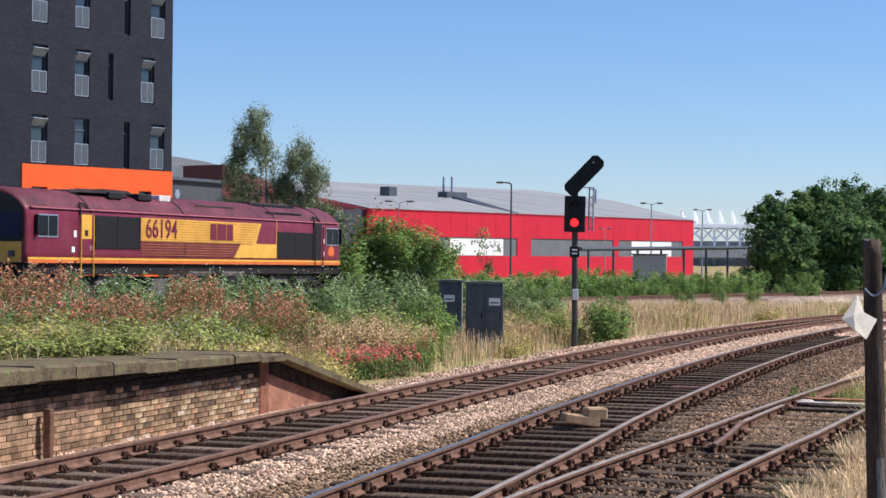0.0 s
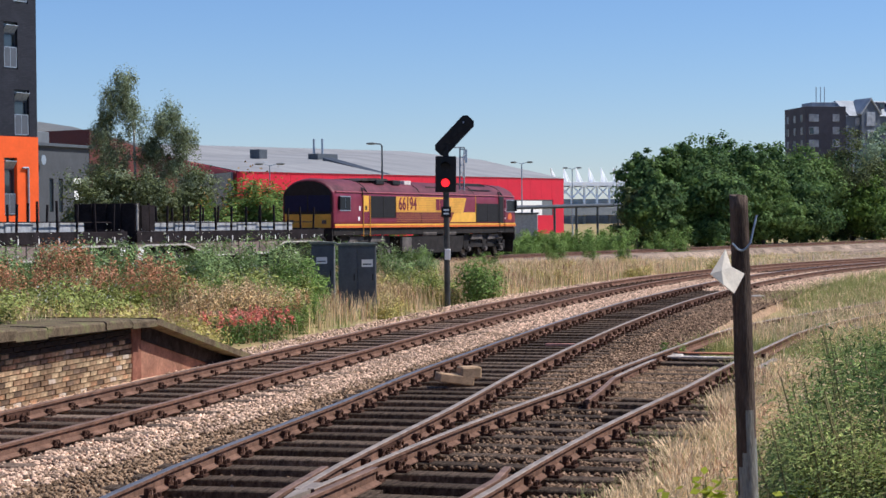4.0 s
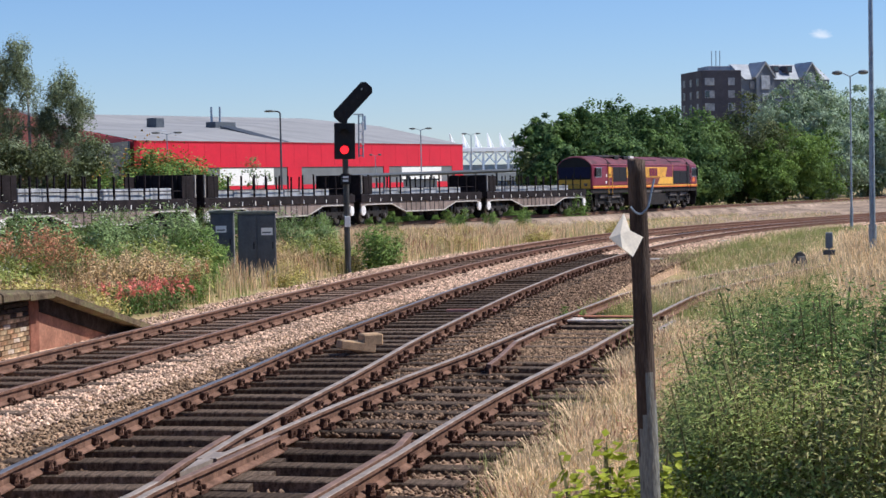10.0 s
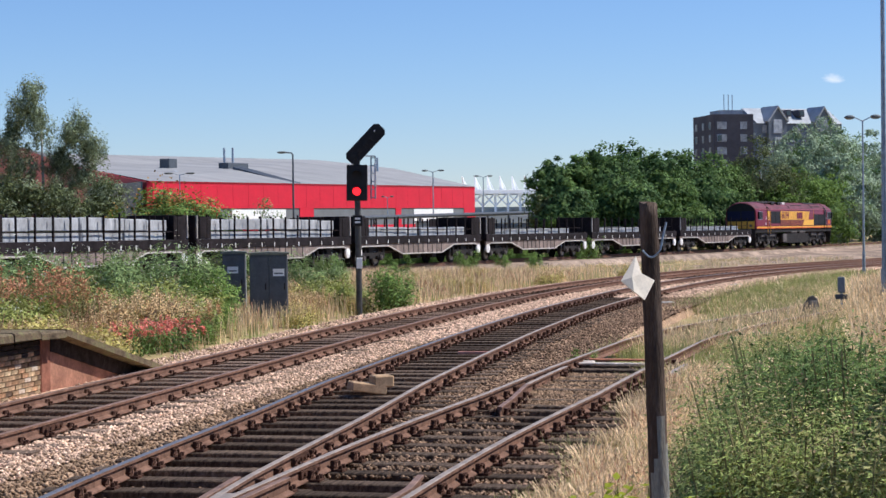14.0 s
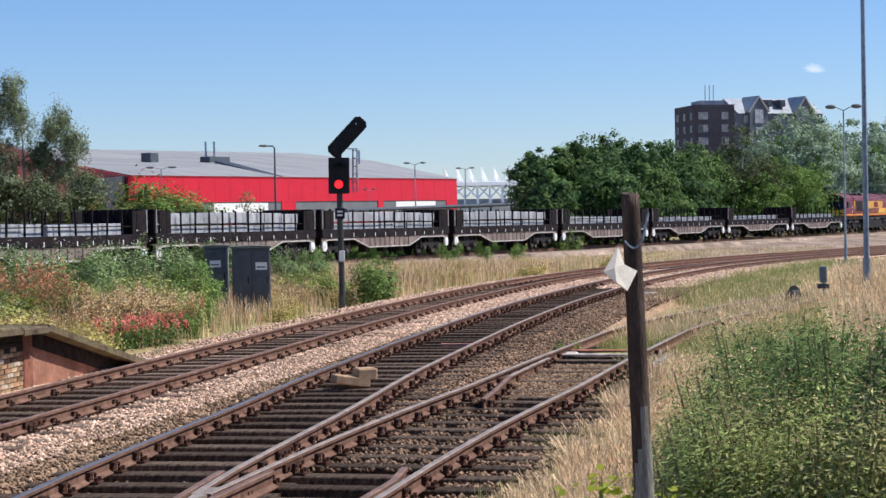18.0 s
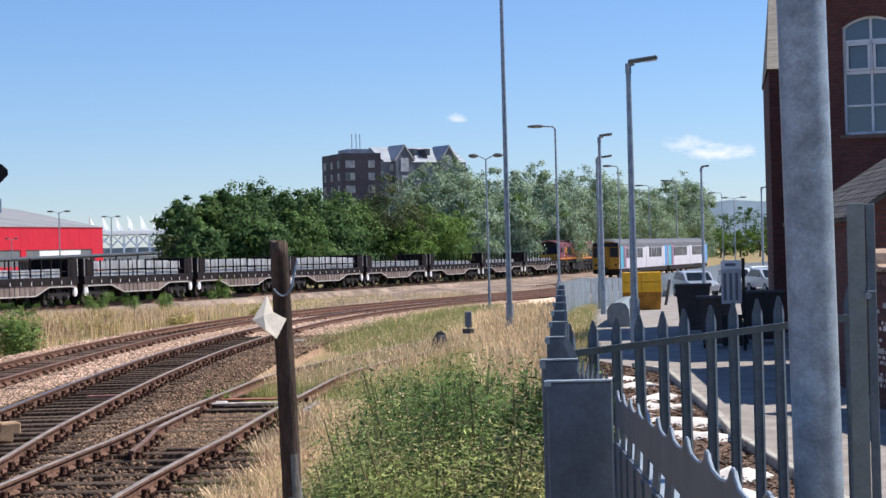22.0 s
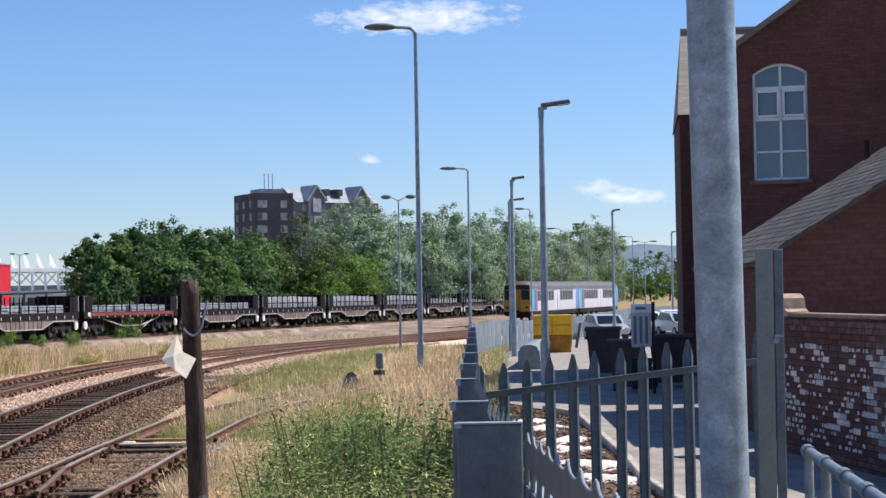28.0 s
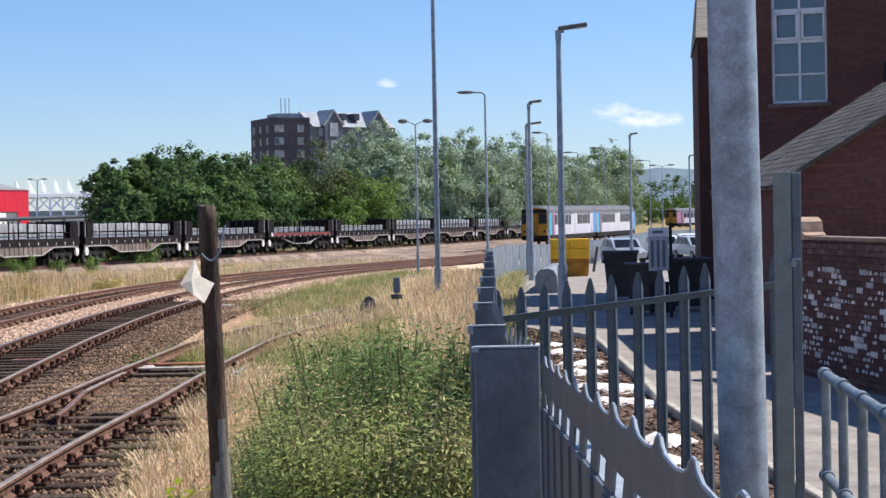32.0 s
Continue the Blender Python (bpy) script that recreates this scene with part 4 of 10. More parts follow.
            part("buffer", b, M_UNDER, t)
        b = bmesh.new()
        pipe(b, [(s * (HL + 0.05), 0.35, 1.2), (s * (HL + 0.25), 0.38, 0.8), (s * (HL + 0.2), 0.4, 0.5)], 0.03, 6)
        tube(b, (s * HL, 0, 1.05), (s * (HL + 0.4), 0, 1.0), 0.07, n=8)
        part("coupling", b, M_UNDER, t)
        b = bmesh.new()
        prism(b, [(-1.2, 0.22), (1.2, 0.22), (1.25, 0.85), (-1.25, 0.85)], 0, 0.06)
        bmesh.ops.transform(b, matrix=pose(s * (HL - 0.15), 0, 0, 0, 0, 90), verts=b.verts)
        part("snowplough", b, M_UNDER, t)
    # underframe: narrow sole, tank with a pale valve box, air tanks
    part("solebar", bbox(-10.1, -1.26, 1.26, 10.1, 1.26, 1.60, 0.02), M_UNDER, t)
    b = bmesh.new()
    prism(b, [(-3.0, 0.35), (3.3, 0.35), (3.6, 0.7), (3.6, 1.15), (-3.3, 1.15), (-3.3, 0.7)], -1.25, 1.25)
    part("fuel_tank", b, M_UNDER, t, "grimy fuel tank between the bogies")
    part("valve_box", bbox(-3.5, -1.33, 0.45, -2.5, -1.2, 1.12, 0.02), M_UNDERLIT, t)
    for x0 in (-1.1, 1.2):
        b = bmesh.new()
        tube(b, (x0, -1.12, 1.30), (x0 + 1.5, -1.12, 1.30), 0.16, n=10)
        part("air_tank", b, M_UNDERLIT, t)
    for x in (-6.63, 6.63):
        bg = bogie(t, x, (-2.07, 0, 2.07), 2.5, 0.53)
        for s in (-1, 1):
            for q in (-1.05, 1.05):
                b = bmesh.new()
                prism(b, [(q - 0.75, 0.95), (q + 0.75, 0.95), (q + 0.6, 1.2), (q - 0.6, 1.2)], s * 1.0, s * 1.12)
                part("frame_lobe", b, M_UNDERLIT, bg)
            part("frame_plate", bbox(-2.45, s * 0.96, 0.72, 2.45, s * 1.0, 1.24), M_UNDER, bg)
    return t


def wagon(kind):
    """A bogie steel wagon with end bulkheads, stanchions and a load; kind says what it carries."""
    lab = {"low": "bogie flat wagon with steel slabs and tall stanchions", "full": "bogie steel wagon loaded with grey slabs between stanchions",
           "red": "bogie wagon with a faded red side beam and low steel load", "part": "bogie steel wagon, part loaded, with dark bulkheads"}[kind]
    t = thing("flat_wagon", lab, "wagon", "wagons of the goods train")
    L = 7.85
    part("deck", bbox(-L, -1.24, 1.22, L, 1.24, 1.40, 0.02), M_WAGON, t)
    r = random.Random({"low": 1, "full": 2, "red": 3, "part": 4}[kind])
    M_TAUPE = mat("taupe_frame_plate", (0.20, 0.155, 0.135), 0.85, var=0.35, scale=2, bump=0.2, streak=(1, 1, 0.3))
    M_FLANGE = mat("pale_frame_flange", (0.44, 0.41, 0.38), 0.7, var=0.3, scale=3)
    M_MARK = mat("pale_pocket_paint", (0.72, 0.70, 0.68), 0.6, var=0.2, scale=5)
    n = 12
    posts = [-6.9 + 13.8 * k / (n - 1) for k in range(n)]
    for s in (-1, 1):
        ya, yb = (1.26, 1.36) if s > 0 else (-1.36, -1.26)
        part("side_beam", bbox(-L, ya, 1.16, L, yb, 1.56, 0.015), M_WAGON, t)
        if kind == "red":                    # a straight frame with a red beam, truss bars and queen posts
            part("red_beam", bbox(-6.9, ya + 0.02 * s, 1.30, 6.9, yb + 0.02 * s, 1.50, 0.01), M_REDBEAM, t, "faded red side beam")
            part("end_mark", bbox(-7.3, ya + 0.02 * s, 1.28, -6.95, yb + 0.02 * s, 1.54, 0.01), M_MARK, t)
            b = bmesh.new()
            for p, q in (((-4.6, 1.1), (-1.6, 0.62)), ((-1.6, 0.62), (1.6, 0.62)), ((1.6, 0.62), (4.6, 1.1)), ((-1.6, 0.62), (-1.6, 1.15)), ((1.6, 0.62), (1.6, 1.15)), ((2.0, 0.5), (3.6, 1.05))):
                tube(b, (p[0], s * 1.2, p[1]), (q[0], s * 1.2, q[1]), 0.035, n=6)
            part("truss", b, M_FLANGE, t, "pale truss bars under the frame")
        else:
            outline = [(-7.8, 1.158), (-7.8, 0.86), (-7.1, 1.03), (-4.2, 1.03), (-2.5, 0.60), (2.5, 0.60), (4.2, 1.03), (7.1, 1.03), (7.8, 0.86), (7.8, 1.158)]
            b = bmesh.new()
            prism(b, outline, s * 1.22, s * 1.30)
            part("fishbelly_frame", b, M_TAUPE, t, "dusty taupe fishbelly side frame")
            b = bmesh.new()
            for p, q in zip(outline[1:-2], outline[2:-1]):
                pipe(b, [(p[0], s * 1.28, p[1] + 0.02), (q[0], s * 1.28, q[1] + 0.02)], 0.045, 5)
            part("frame_flange", b, M_FLANGE, t, "pale lower flange of the frame")
            for k in range(9):
                x = -2.4 + 4.8 * k / 8
                part("frame_rib", bbox(x - 0.02, s * 1.30 if s > 0 else -1.325, 0.64, x + 0.02, s * 1.325 if s > 0 else -1.30, 1.157), M_UNDERLIT, t)
        for k, x in enumerate(posts):
            b = bmesh.new()
            lean = r.uniform(-4.5, 4.5) if kind in ("low", "part") else r.uniform(-2, 2)
            box(b, -0.027, -0.035, 0, 0.027, 0.035, 0.98 + r.uniform(-0.08, 0.06), m=pose(x, s * 1.31, 1.55, 0, lean, 0))
            part("stanchion", b, M_WAGON, t)
            b = bmesh.new()
            box(b, x - 0.03, ya - 0.012, 1.17, x + 0.03, yb + 0.012, 1.36)
            part("pocket_mark", b, M_MARK, t)
        for e in (-7.55, 7.55):
            b = bmesh.new()
            tube(b, (e, s * 1.24, 0.74), (e, s * 1.33, 0.74), 0.25, n=16)
            tube(b, (e, s * 1.33, 0.74), (e, s * 1.345, 0.74), 0.10, n=10)
            part("handbrake_wheel", b, M_MARK, t, "white-painted brake wheel")
    for s in (-1, 1):
        x0, x1 = (L - 0.35, L - 0.10) if s > 0 else (-L + 0.10, -L + 0.35)
        if kind == "low" and s > 0:
            part("end_plate", bbox(x0, -1.28, 1.40, x1, 1.28, 1.62, 0.02), M_WAGON, t, "low steel end plate")
        bh = None if kind == "low" and s > 0 else part("end_bulkhead", bbox(x0, -1.30, 1.40, x1, 1.30, 2.56, 0.02), M_WAGON, t, "dark steel end bulkhead")
        for y in (-1.2, -0.6, 0, 0.6, 1.2) if bh else ():
            b = bmesh.new()
            box(b, min(x1, x0) - 0.07, y - 0.05, 1.4, max(x1, x0) + 0.07, y + 0.05, 2.54)
            part("bulkhead_rib", b, M_WAGON, bh)
        for y in (-1.33, 1.29) if bh else ():
            b = bmesh.new()
            if s > 0:
                box(b, L - 1.30, y, 1.57, L - 0.36, y + 0.05, 2.50)
            else:
                box(b, -L + 0.36, y, 1.57, -L + 1.30, y + 0.05, 2.50)
            part("bulkhead_side", b, M_WAGON, t)
        if bh:                              # the bulkhead's edge angle, the sun on it put into a pale colour
            xe = L - 0.09 if s > 0 else -L + 0.04
            part("edge_angle", bbox(xe, -1.36, 1.6, xe + 0.05, -1.30, 2.54), M_FLANGE, bh)
        for y in (-0.86, 0.86):
            b = bmesh.new()
            tube(b, (s * L, y, 1.06), (s * (L + 0.34), y, 1.06), 0.10, n=8)
            tube(b, (s * (L + 0.34), y, 1.06), (s * (L + 0.39), y, 1.06), 0.24, n=12)
            part("buffer", b, M_UNDER, t)
        bogie(t, s * 5.8, (-1.0, 1.0), 1.35, 0.46, side=1.1)
    # brake gear hanging between the bogies
    for x in (-2.0, 0.2, 2.2):
        b = bmesh.new()
        prism(b, [(x - 0.32, 0.72), (x + 0.32, 0.72), (x + 0.22, 0.34), (x - 0.22, 0.34)], -0.95, -0.55)
        part("brake_cylinder", b, M_UNDER, t)
    # load
    spans = {"low": [(-6.4, 5.2, 0.48)], "full": [(-6.3, -0.9, 0.98), (-0.8, 2.6, 1.0), (2.7, 6.3, 0.95)], "red": [(-6.2, -0.6, 0.52), (0.2, 6.2, 0.56)],
             "part": [(-6.2, -0.2, 0.62), (0.1, 6.0, 0.58)]}[kind]
    for x0, x1, hgt in spans:
        n = max(2, int((x1 - x0) / 1.5))
        for k in range(n):
            a, b2 = x0 + (x1 - x0) * k / n, x0 + (x1 - x0) * (k + 1) / n - 0.03
            dy = r.uniform(-0.05, 0.05)
            hh = hgt + r.uniform(-0.05, 0.03)
            if hgt > 0.8:                    # two tiers with a dark gap between them
                part("steel_slab", bbox(a, -1.12 + dy, 1.41, b2, 1.12 + dy, 1.41 + hh * 0.48, 0.02), M_STEEL, t)
                part("steel_slab", bbox(a, -1.12 - dy, 1.41 + hh * 0.53, b2, 1.12 - dy, 1.41 + hh, 0.02), M_STEEL, t)
            else:
                part("steel_slab", bbox(a, -1.12 + dy, 1.41, b2, 1.12 + dy, 1.41 + hh, 0.02), M_STEEL, t)
        if hgt > 0.8:
            part("timber_bearer", bbox(x0, -1.05, 1.41 + hgt * 0.47, x1, 1.05, 1.41 + hgt * 0.50), M_UNDER, t)
    part("load_rail", bbox(-6.9, -1.25, 1.86, 6.9, -1.22, 1.90), M_WAGON, t)
    part("centre_sill", bbox(-L, -0.35, 0.75, L, 0.35, 1.22, 0.02), M_UNDER, t)
    return t


LOCO = locomotive()
PROTO = {k: wagon(k) for k in ("low", "full", "part", "red")}
ORDER = ["low", "low", "low", "part", "full", "full", "full", "part", "red", "part", "full", "full", "full"]
WAGONS, _used = [], set()
for k in ORDER:
    WAGONS.append(PROTO[k] if k not in _used else copy_thing(PROTO[k], Matrix.Identity(4)))
    _used.add(k)
S_ZERO = s_near(TRACK_D, -9.23, 62.24)
PITCH, LEAD = 16.51, 11.05          # wagon length over buffers; half the locomotive over buffers


def _sc(t):
    """How far the train has rolled at t seconds; it slows a little."""
    return 7.919 * t - 0.00514 * t * t


def _when(a):
    """The time at which it has rolled that far."""
    return (7.919 - math.sqrt(7.919 ** 2 - 4 * 0.00514 * a)) / (2 * 0.00514)


def on_track(s, wheelbase):
    """A vehicle's pose with its two bogies on the line."""
    a, b = TRACK_D.at(s - wheelbase / 2), TRACK_D.at(s + wheelbase / 2)
    w = (b - a).normalized()
    return Matrix.Translation((a + b) / 2) @ Euler((0, -math.asin(w.z), math.atan2(w.y, w.x))).to_matrix().to_4x4()

# ---------------------------------------------------------------- buildings


def brick_mat(name, c1, c2, mortar, rough=0.9, w=0.225, h=0.075, axis="X", bump=0.5, msize=0.010):
    """Brickwork in courses at true size, on a wall that runs along its own x."""
    if name in MATS:
        return MATS[name]
    m = mat(name, c1, rough, var=0.25, scale=1.3)
    n, l = m.node_tree.nodes, m.node_tree.links
    b = n["Principled BSDF"]
    tc = n.new("ShaderNodeTexCoord")
    sep = n.new("ShaderNodeSeparateXYZ")
    com = n.new("ShaderNodeCombineXYZ")
    l.new(tc.outputs["Object"], sep.inputs[0])
    l.new(sep.outputs[axis], com.inputs[0])
    l.new(sep.outputs["Z"], com.inputs[1])
    br = n.new("ShaderNodeTexBrick")
    br.inputs["Scale"].default_value = 1.0
    br.inputs["Brick Width"].default_value = w
    br.inputs["Row Height"].default_value = h
    br.inputs["Mortar Size"].default_value = msize
    br.inputs["Color1"].default_value = (*c1, 1)
    br.inputs["Color2"].default_value = (*c2, 1)
    br.inputs["Mortar"].default_value = (*mortar, 1)
    l.new(com.outputs[0], br.inputs["Vector"])
    hsv = [x for x in n if x.bl_idname == "ShaderNodeHueSaturation"][0]
    mix = n.new("ShaderNodeMix")
    mix.data_type = 'RGBA'
    mix.blend_type = 'MULTIPLY'
    mix.inputs["Factor"].default_value = 0.55
    big = n.new("ShaderNodeTexNoise")
    big.inputs["Scale"].default_value = 0.9
    big.inputs["Detail"].default_value = 5
    l.new(tc.outputs["Object"], big.inputs["Vector"])
    l.new(br.outputs["Color"], mix.inputs[6])
    l.new(big.outputs[0], mix.inputs[7])
    l.new(mix.outputs[2], hsv.inputs["Color"])
    bp = n.new("ShaderNodeBump")
    bp.inputs["Strength"].default_value = bump
    bp.inputs["Distance"].default_value = 0.01
    inv = n.new("ShaderNodeMath")
    inv.operation = 'SUBTRACT'
    inv.inputs[0].default_value = 1.0
    l.new(br.outputs["Fac"], inv.inputs[1])
    l.new(inv.outputs[0], bp.inputs["Height"])
    l.new(bp.outputs[0], b.inputs["Normal"])
    return m


def wall_pose(p, q):
    """The pose of a wall that runs from p to q: x along it, y away from its right-hand face, z up."""
    d = Vector(q) - Vector(p)
    return Matrix.Translation(p) @ pose(0, 0, 0, 0, 0, math.degrees(math.atan2(d.y, d.x)))


def wall_with_holes(bm, length, z0, z1, holes, thick=0.3):
    """A wall in x and z (front at y=0, back at y=thick) with oblong openings (x0, z0, x1, z1) right through it."""
    xs = sorted({0.0, length, *[h[0] for h in holes], *[h[2] for h in holes]})
    zs = sorted({z0, z1, *[h[1] for h in holes], *[h[3] for h in holes]})
    for a, b in zip(xs[:-1], xs[1:]):
        run = None
        for c, d in zip(zs[:-1], zs[1:]):
            mx, mz = (a + b) / 2, (c + d) / 2
            solid = not any(h[0] < mx < h[2] and h[1] < mz < h[3] for h in holes)
            if solid:
                run = (run[0], d) if run else (c, d)
            if (not solid or d == zs[-1]) and run:
                box(bm, a, 0, run[0], b, thick, run[1])
                run = None
    bmesh.ops.remove_doubles(bm, verts=bm.verts, dist=0.0005)


def facade_u(p, w, az):
    """Where a bearing meets a wall line through p along w."""
    a = radians(az)
    d = Vector((math.sin(a), math.cos(a)))
    return (p.y * d.x - p.x * d.y) / (w.x * d.y - w.y * d.x)


M_CHARCOAL = brick_mat("charcoal_brick", (0.024, 0.027, 0.042), (0.038, 0.042, 0.060), (0.017, 0.019, 0.028), 0.75)
M_ORANGEWALL = mat("orange_render", (0.80, 0.115, 0.018), 0.6, var=0.06, scale=0.8)
M_CURTAIN = mat("pale_curtain", (0.45, 0.45, 0.45), 0.8, var=0.25, scale=3, streak=(6, 6, 0.3))
M_DARKROOM = mat("room_shade", (0.02, 0.022, 0.026), 0.9, var=0.3, scale=1)
M_PANE = glass_mat("window_glass", (0.03, 0.04, 0.05), 0.05)


def dark_building():
    t = thing("apartment_block", "charcoal brick apartment block with an orange base storey", "building")
    p, q = Vector((-12.69, 85.46, 0)), Vector((-26.8, 66.06, 0))
    w = (p - q).normalized()
    LEN = (p - q).length
    t.matrix_world = wall_pose(q, p)
    u = lambda az: facade_u(q, w, az)
    even = [(-12.70, -12.22), (-11.40, -10.96), (-9.92, -9.74), (-9.11, -8.68), (-14.3, -13.75), (-15.9, -15.4), (-17.4, -17.15)]
    odd = [(-12.70, -12.22), (-11.40, -10.96), (-10.40, -10.25), (-9.40, -9.0), (-14.3, -13.75), (-15.9, -15.4), (-17.4, -17.15)]
    holes = []
    for fl in range(7):
        zb = 5.94 + fl * 3.03
        for a, b in (even if fl % 2 == 0 else odd):
            holes.append((u(a), zb, u(b), zb + 2.12))
    base = [(-9.46, -9.08), (-12.70, -12.22), (-11.40, -10.96), (-10.40, -10.25)]
    low = [(u(a), 2.35 - 0.02, u(b), 4.95) for a, b in base]
    b = bmesh.new()
    wall_with_holes(b, LEN, 5.92, 27.5, holes, 0.4)
    part("wall", b, M_CHARCOAL, t)
    b = bmesh.new()
    o0 = u(-12.98)
    wall_with_holes(b, LEN - o0, -1.2, 5.92, [(x0 - o0, z0, x1 - o0, z1) for x0, z0, x1, z1 in low], 0.4)
    bmesh.ops.translate(b, vec=(o0, -0.05, 0), verts=b.verts)
    part("orange_wall", b, M_ORANGEWALL, t, "bright orange rendered base wall")
    b = bmesh.new()
    box(b, 0, 0, -1.2, o0 - 0.002, 0.4, 5.92)
    part("lower_wall", b, M_CHARCOAL, t)
    side = part("side_wall", bbox(LEN - 0.002, 0.4, -1.2, LEN - 0.4, 14, 27.5), M_CHARCOAL, t)
    part("far_wall", bbox(0, 13.6, -1.2, LEN - 0.41, 14, 27.5), M_CHARCOAL, t)
    part("end_wall", bbox(0, 0.41, -1.2, 0.4, 13.59, 27.5), M_CHARCOAL, t)
    part("roof", bbox(-0.2, -0.1, 27.5, LEN + 0.1, 14.1, 27.9, 0.03), M_GREYPAINT, t)
    # one dark sheet painted for the shade inside, no rooms are built
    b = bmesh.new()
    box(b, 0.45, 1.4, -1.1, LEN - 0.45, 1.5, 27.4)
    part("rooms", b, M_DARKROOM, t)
    r = random.Random(3)
    for k, (x0, z0, x1, z1) in enumerate(holes + low):
        wdt = x1 - x0
        wi = part("window", bbox(x0, 0.20, z0, x1, 0.26, z1), M_PANE, t)
        fr = bmesh.new()
        for a, c, d, e in ((x0, z0, x0 + 0.05, z1), (x1 - 0.05, z0, x1, z1), (x0, z0, x1, z0 + 0.05), (x0, z1 - 0.05, x1, z1), (x0, z1 - 0.55, x1, z1 - 0.49)):
            box(fr, a, 0.14, c, d, 0.198, e)
        part("window_frame", fr, M_GREYPAINT, wi)
        if wdt > 0.5:
            c0, c1 = (x0 + 0.06, x0 + wdt * r.uniform(0.45, 0.62))
            part("curtain", bbox(c0, 0.30, z0 + 0.06, c1, 0.34, z1 - 0.3), M_CURTAIN, wi)
            g = bmesh.new()
            for a, c, d, e in ((x0 + 0.02, z0 + 0.06, x0 + 0.06, z0 + 1.0), (x1 - 0.06, z0 + 0.06, x1 - 0.02, z0 + 1.0), (x0 + 0.02, z0 + 0.96, x1 - 0.02, z0 + 1.0), (x0 + 0.02, z0 + 0.06, x1 - 0.02, z0 + 0.10),
                               ((x0 + x1) / 2 - 0.012, z0 + 0.1, (x0 + x1) / 2 + 0.012, z0 + 0.96)):
                box(g, a, 0.03, c, d, 0.06, e)
            part("balcony_guard", g, M_GALV, wi, "pale steel balcony guard")
            part("guard_glass", bbox(x0 + 0.065, 0.04, z0 + 0.105, x1 - 0.065, 0.05, z0 + 0.955), mat("frosted_guard", (0.10, 0.11, 0.13), 0.3, var=0.1), wi)
            if r.random() < 0.6:
                hop = bbox(x0 + 0.05, -0.02, -0.02, x1 - 0.05, 0.02, 0.42, m=pose(0, 0.16, z1 - 0.48, 38, 0, 0))
                part("hopper", hop, M_GALV, wi, "top light tilted open")
    # a downpipe on the orange wall
    b = bmesh.new()
    xp = u(-8.78)
    pipe(b, [(xp - 0.35, -0.12, 4.5), (xp, -0.12, 4.5), (xp, -0.12, -0.4)], 0.05, 8)
    part("pipe", b, M_GALV, t)
    return t


dark_building()

M_REDCLAD = mat("red_cladding", (0.56, 0.018, 0.040), 0.45, var=0.07, scale=0.3)
M_GREYROOF = mat("grey_metal_roof", (0.27, 0.265, 0.26), 0.65, 0.0, var=0.14, scale=0.25, streak=(1, 0.2, 1))
M_GREYCLAD = mat("grey_cladding", (0.16, 0.17, 0.18), 0.6, var=0.1, scale=0.6)
M_DARKGLASS = glass_mat("dark_curtain_wall", (0.018, 0.028, 0.05), 0.12)


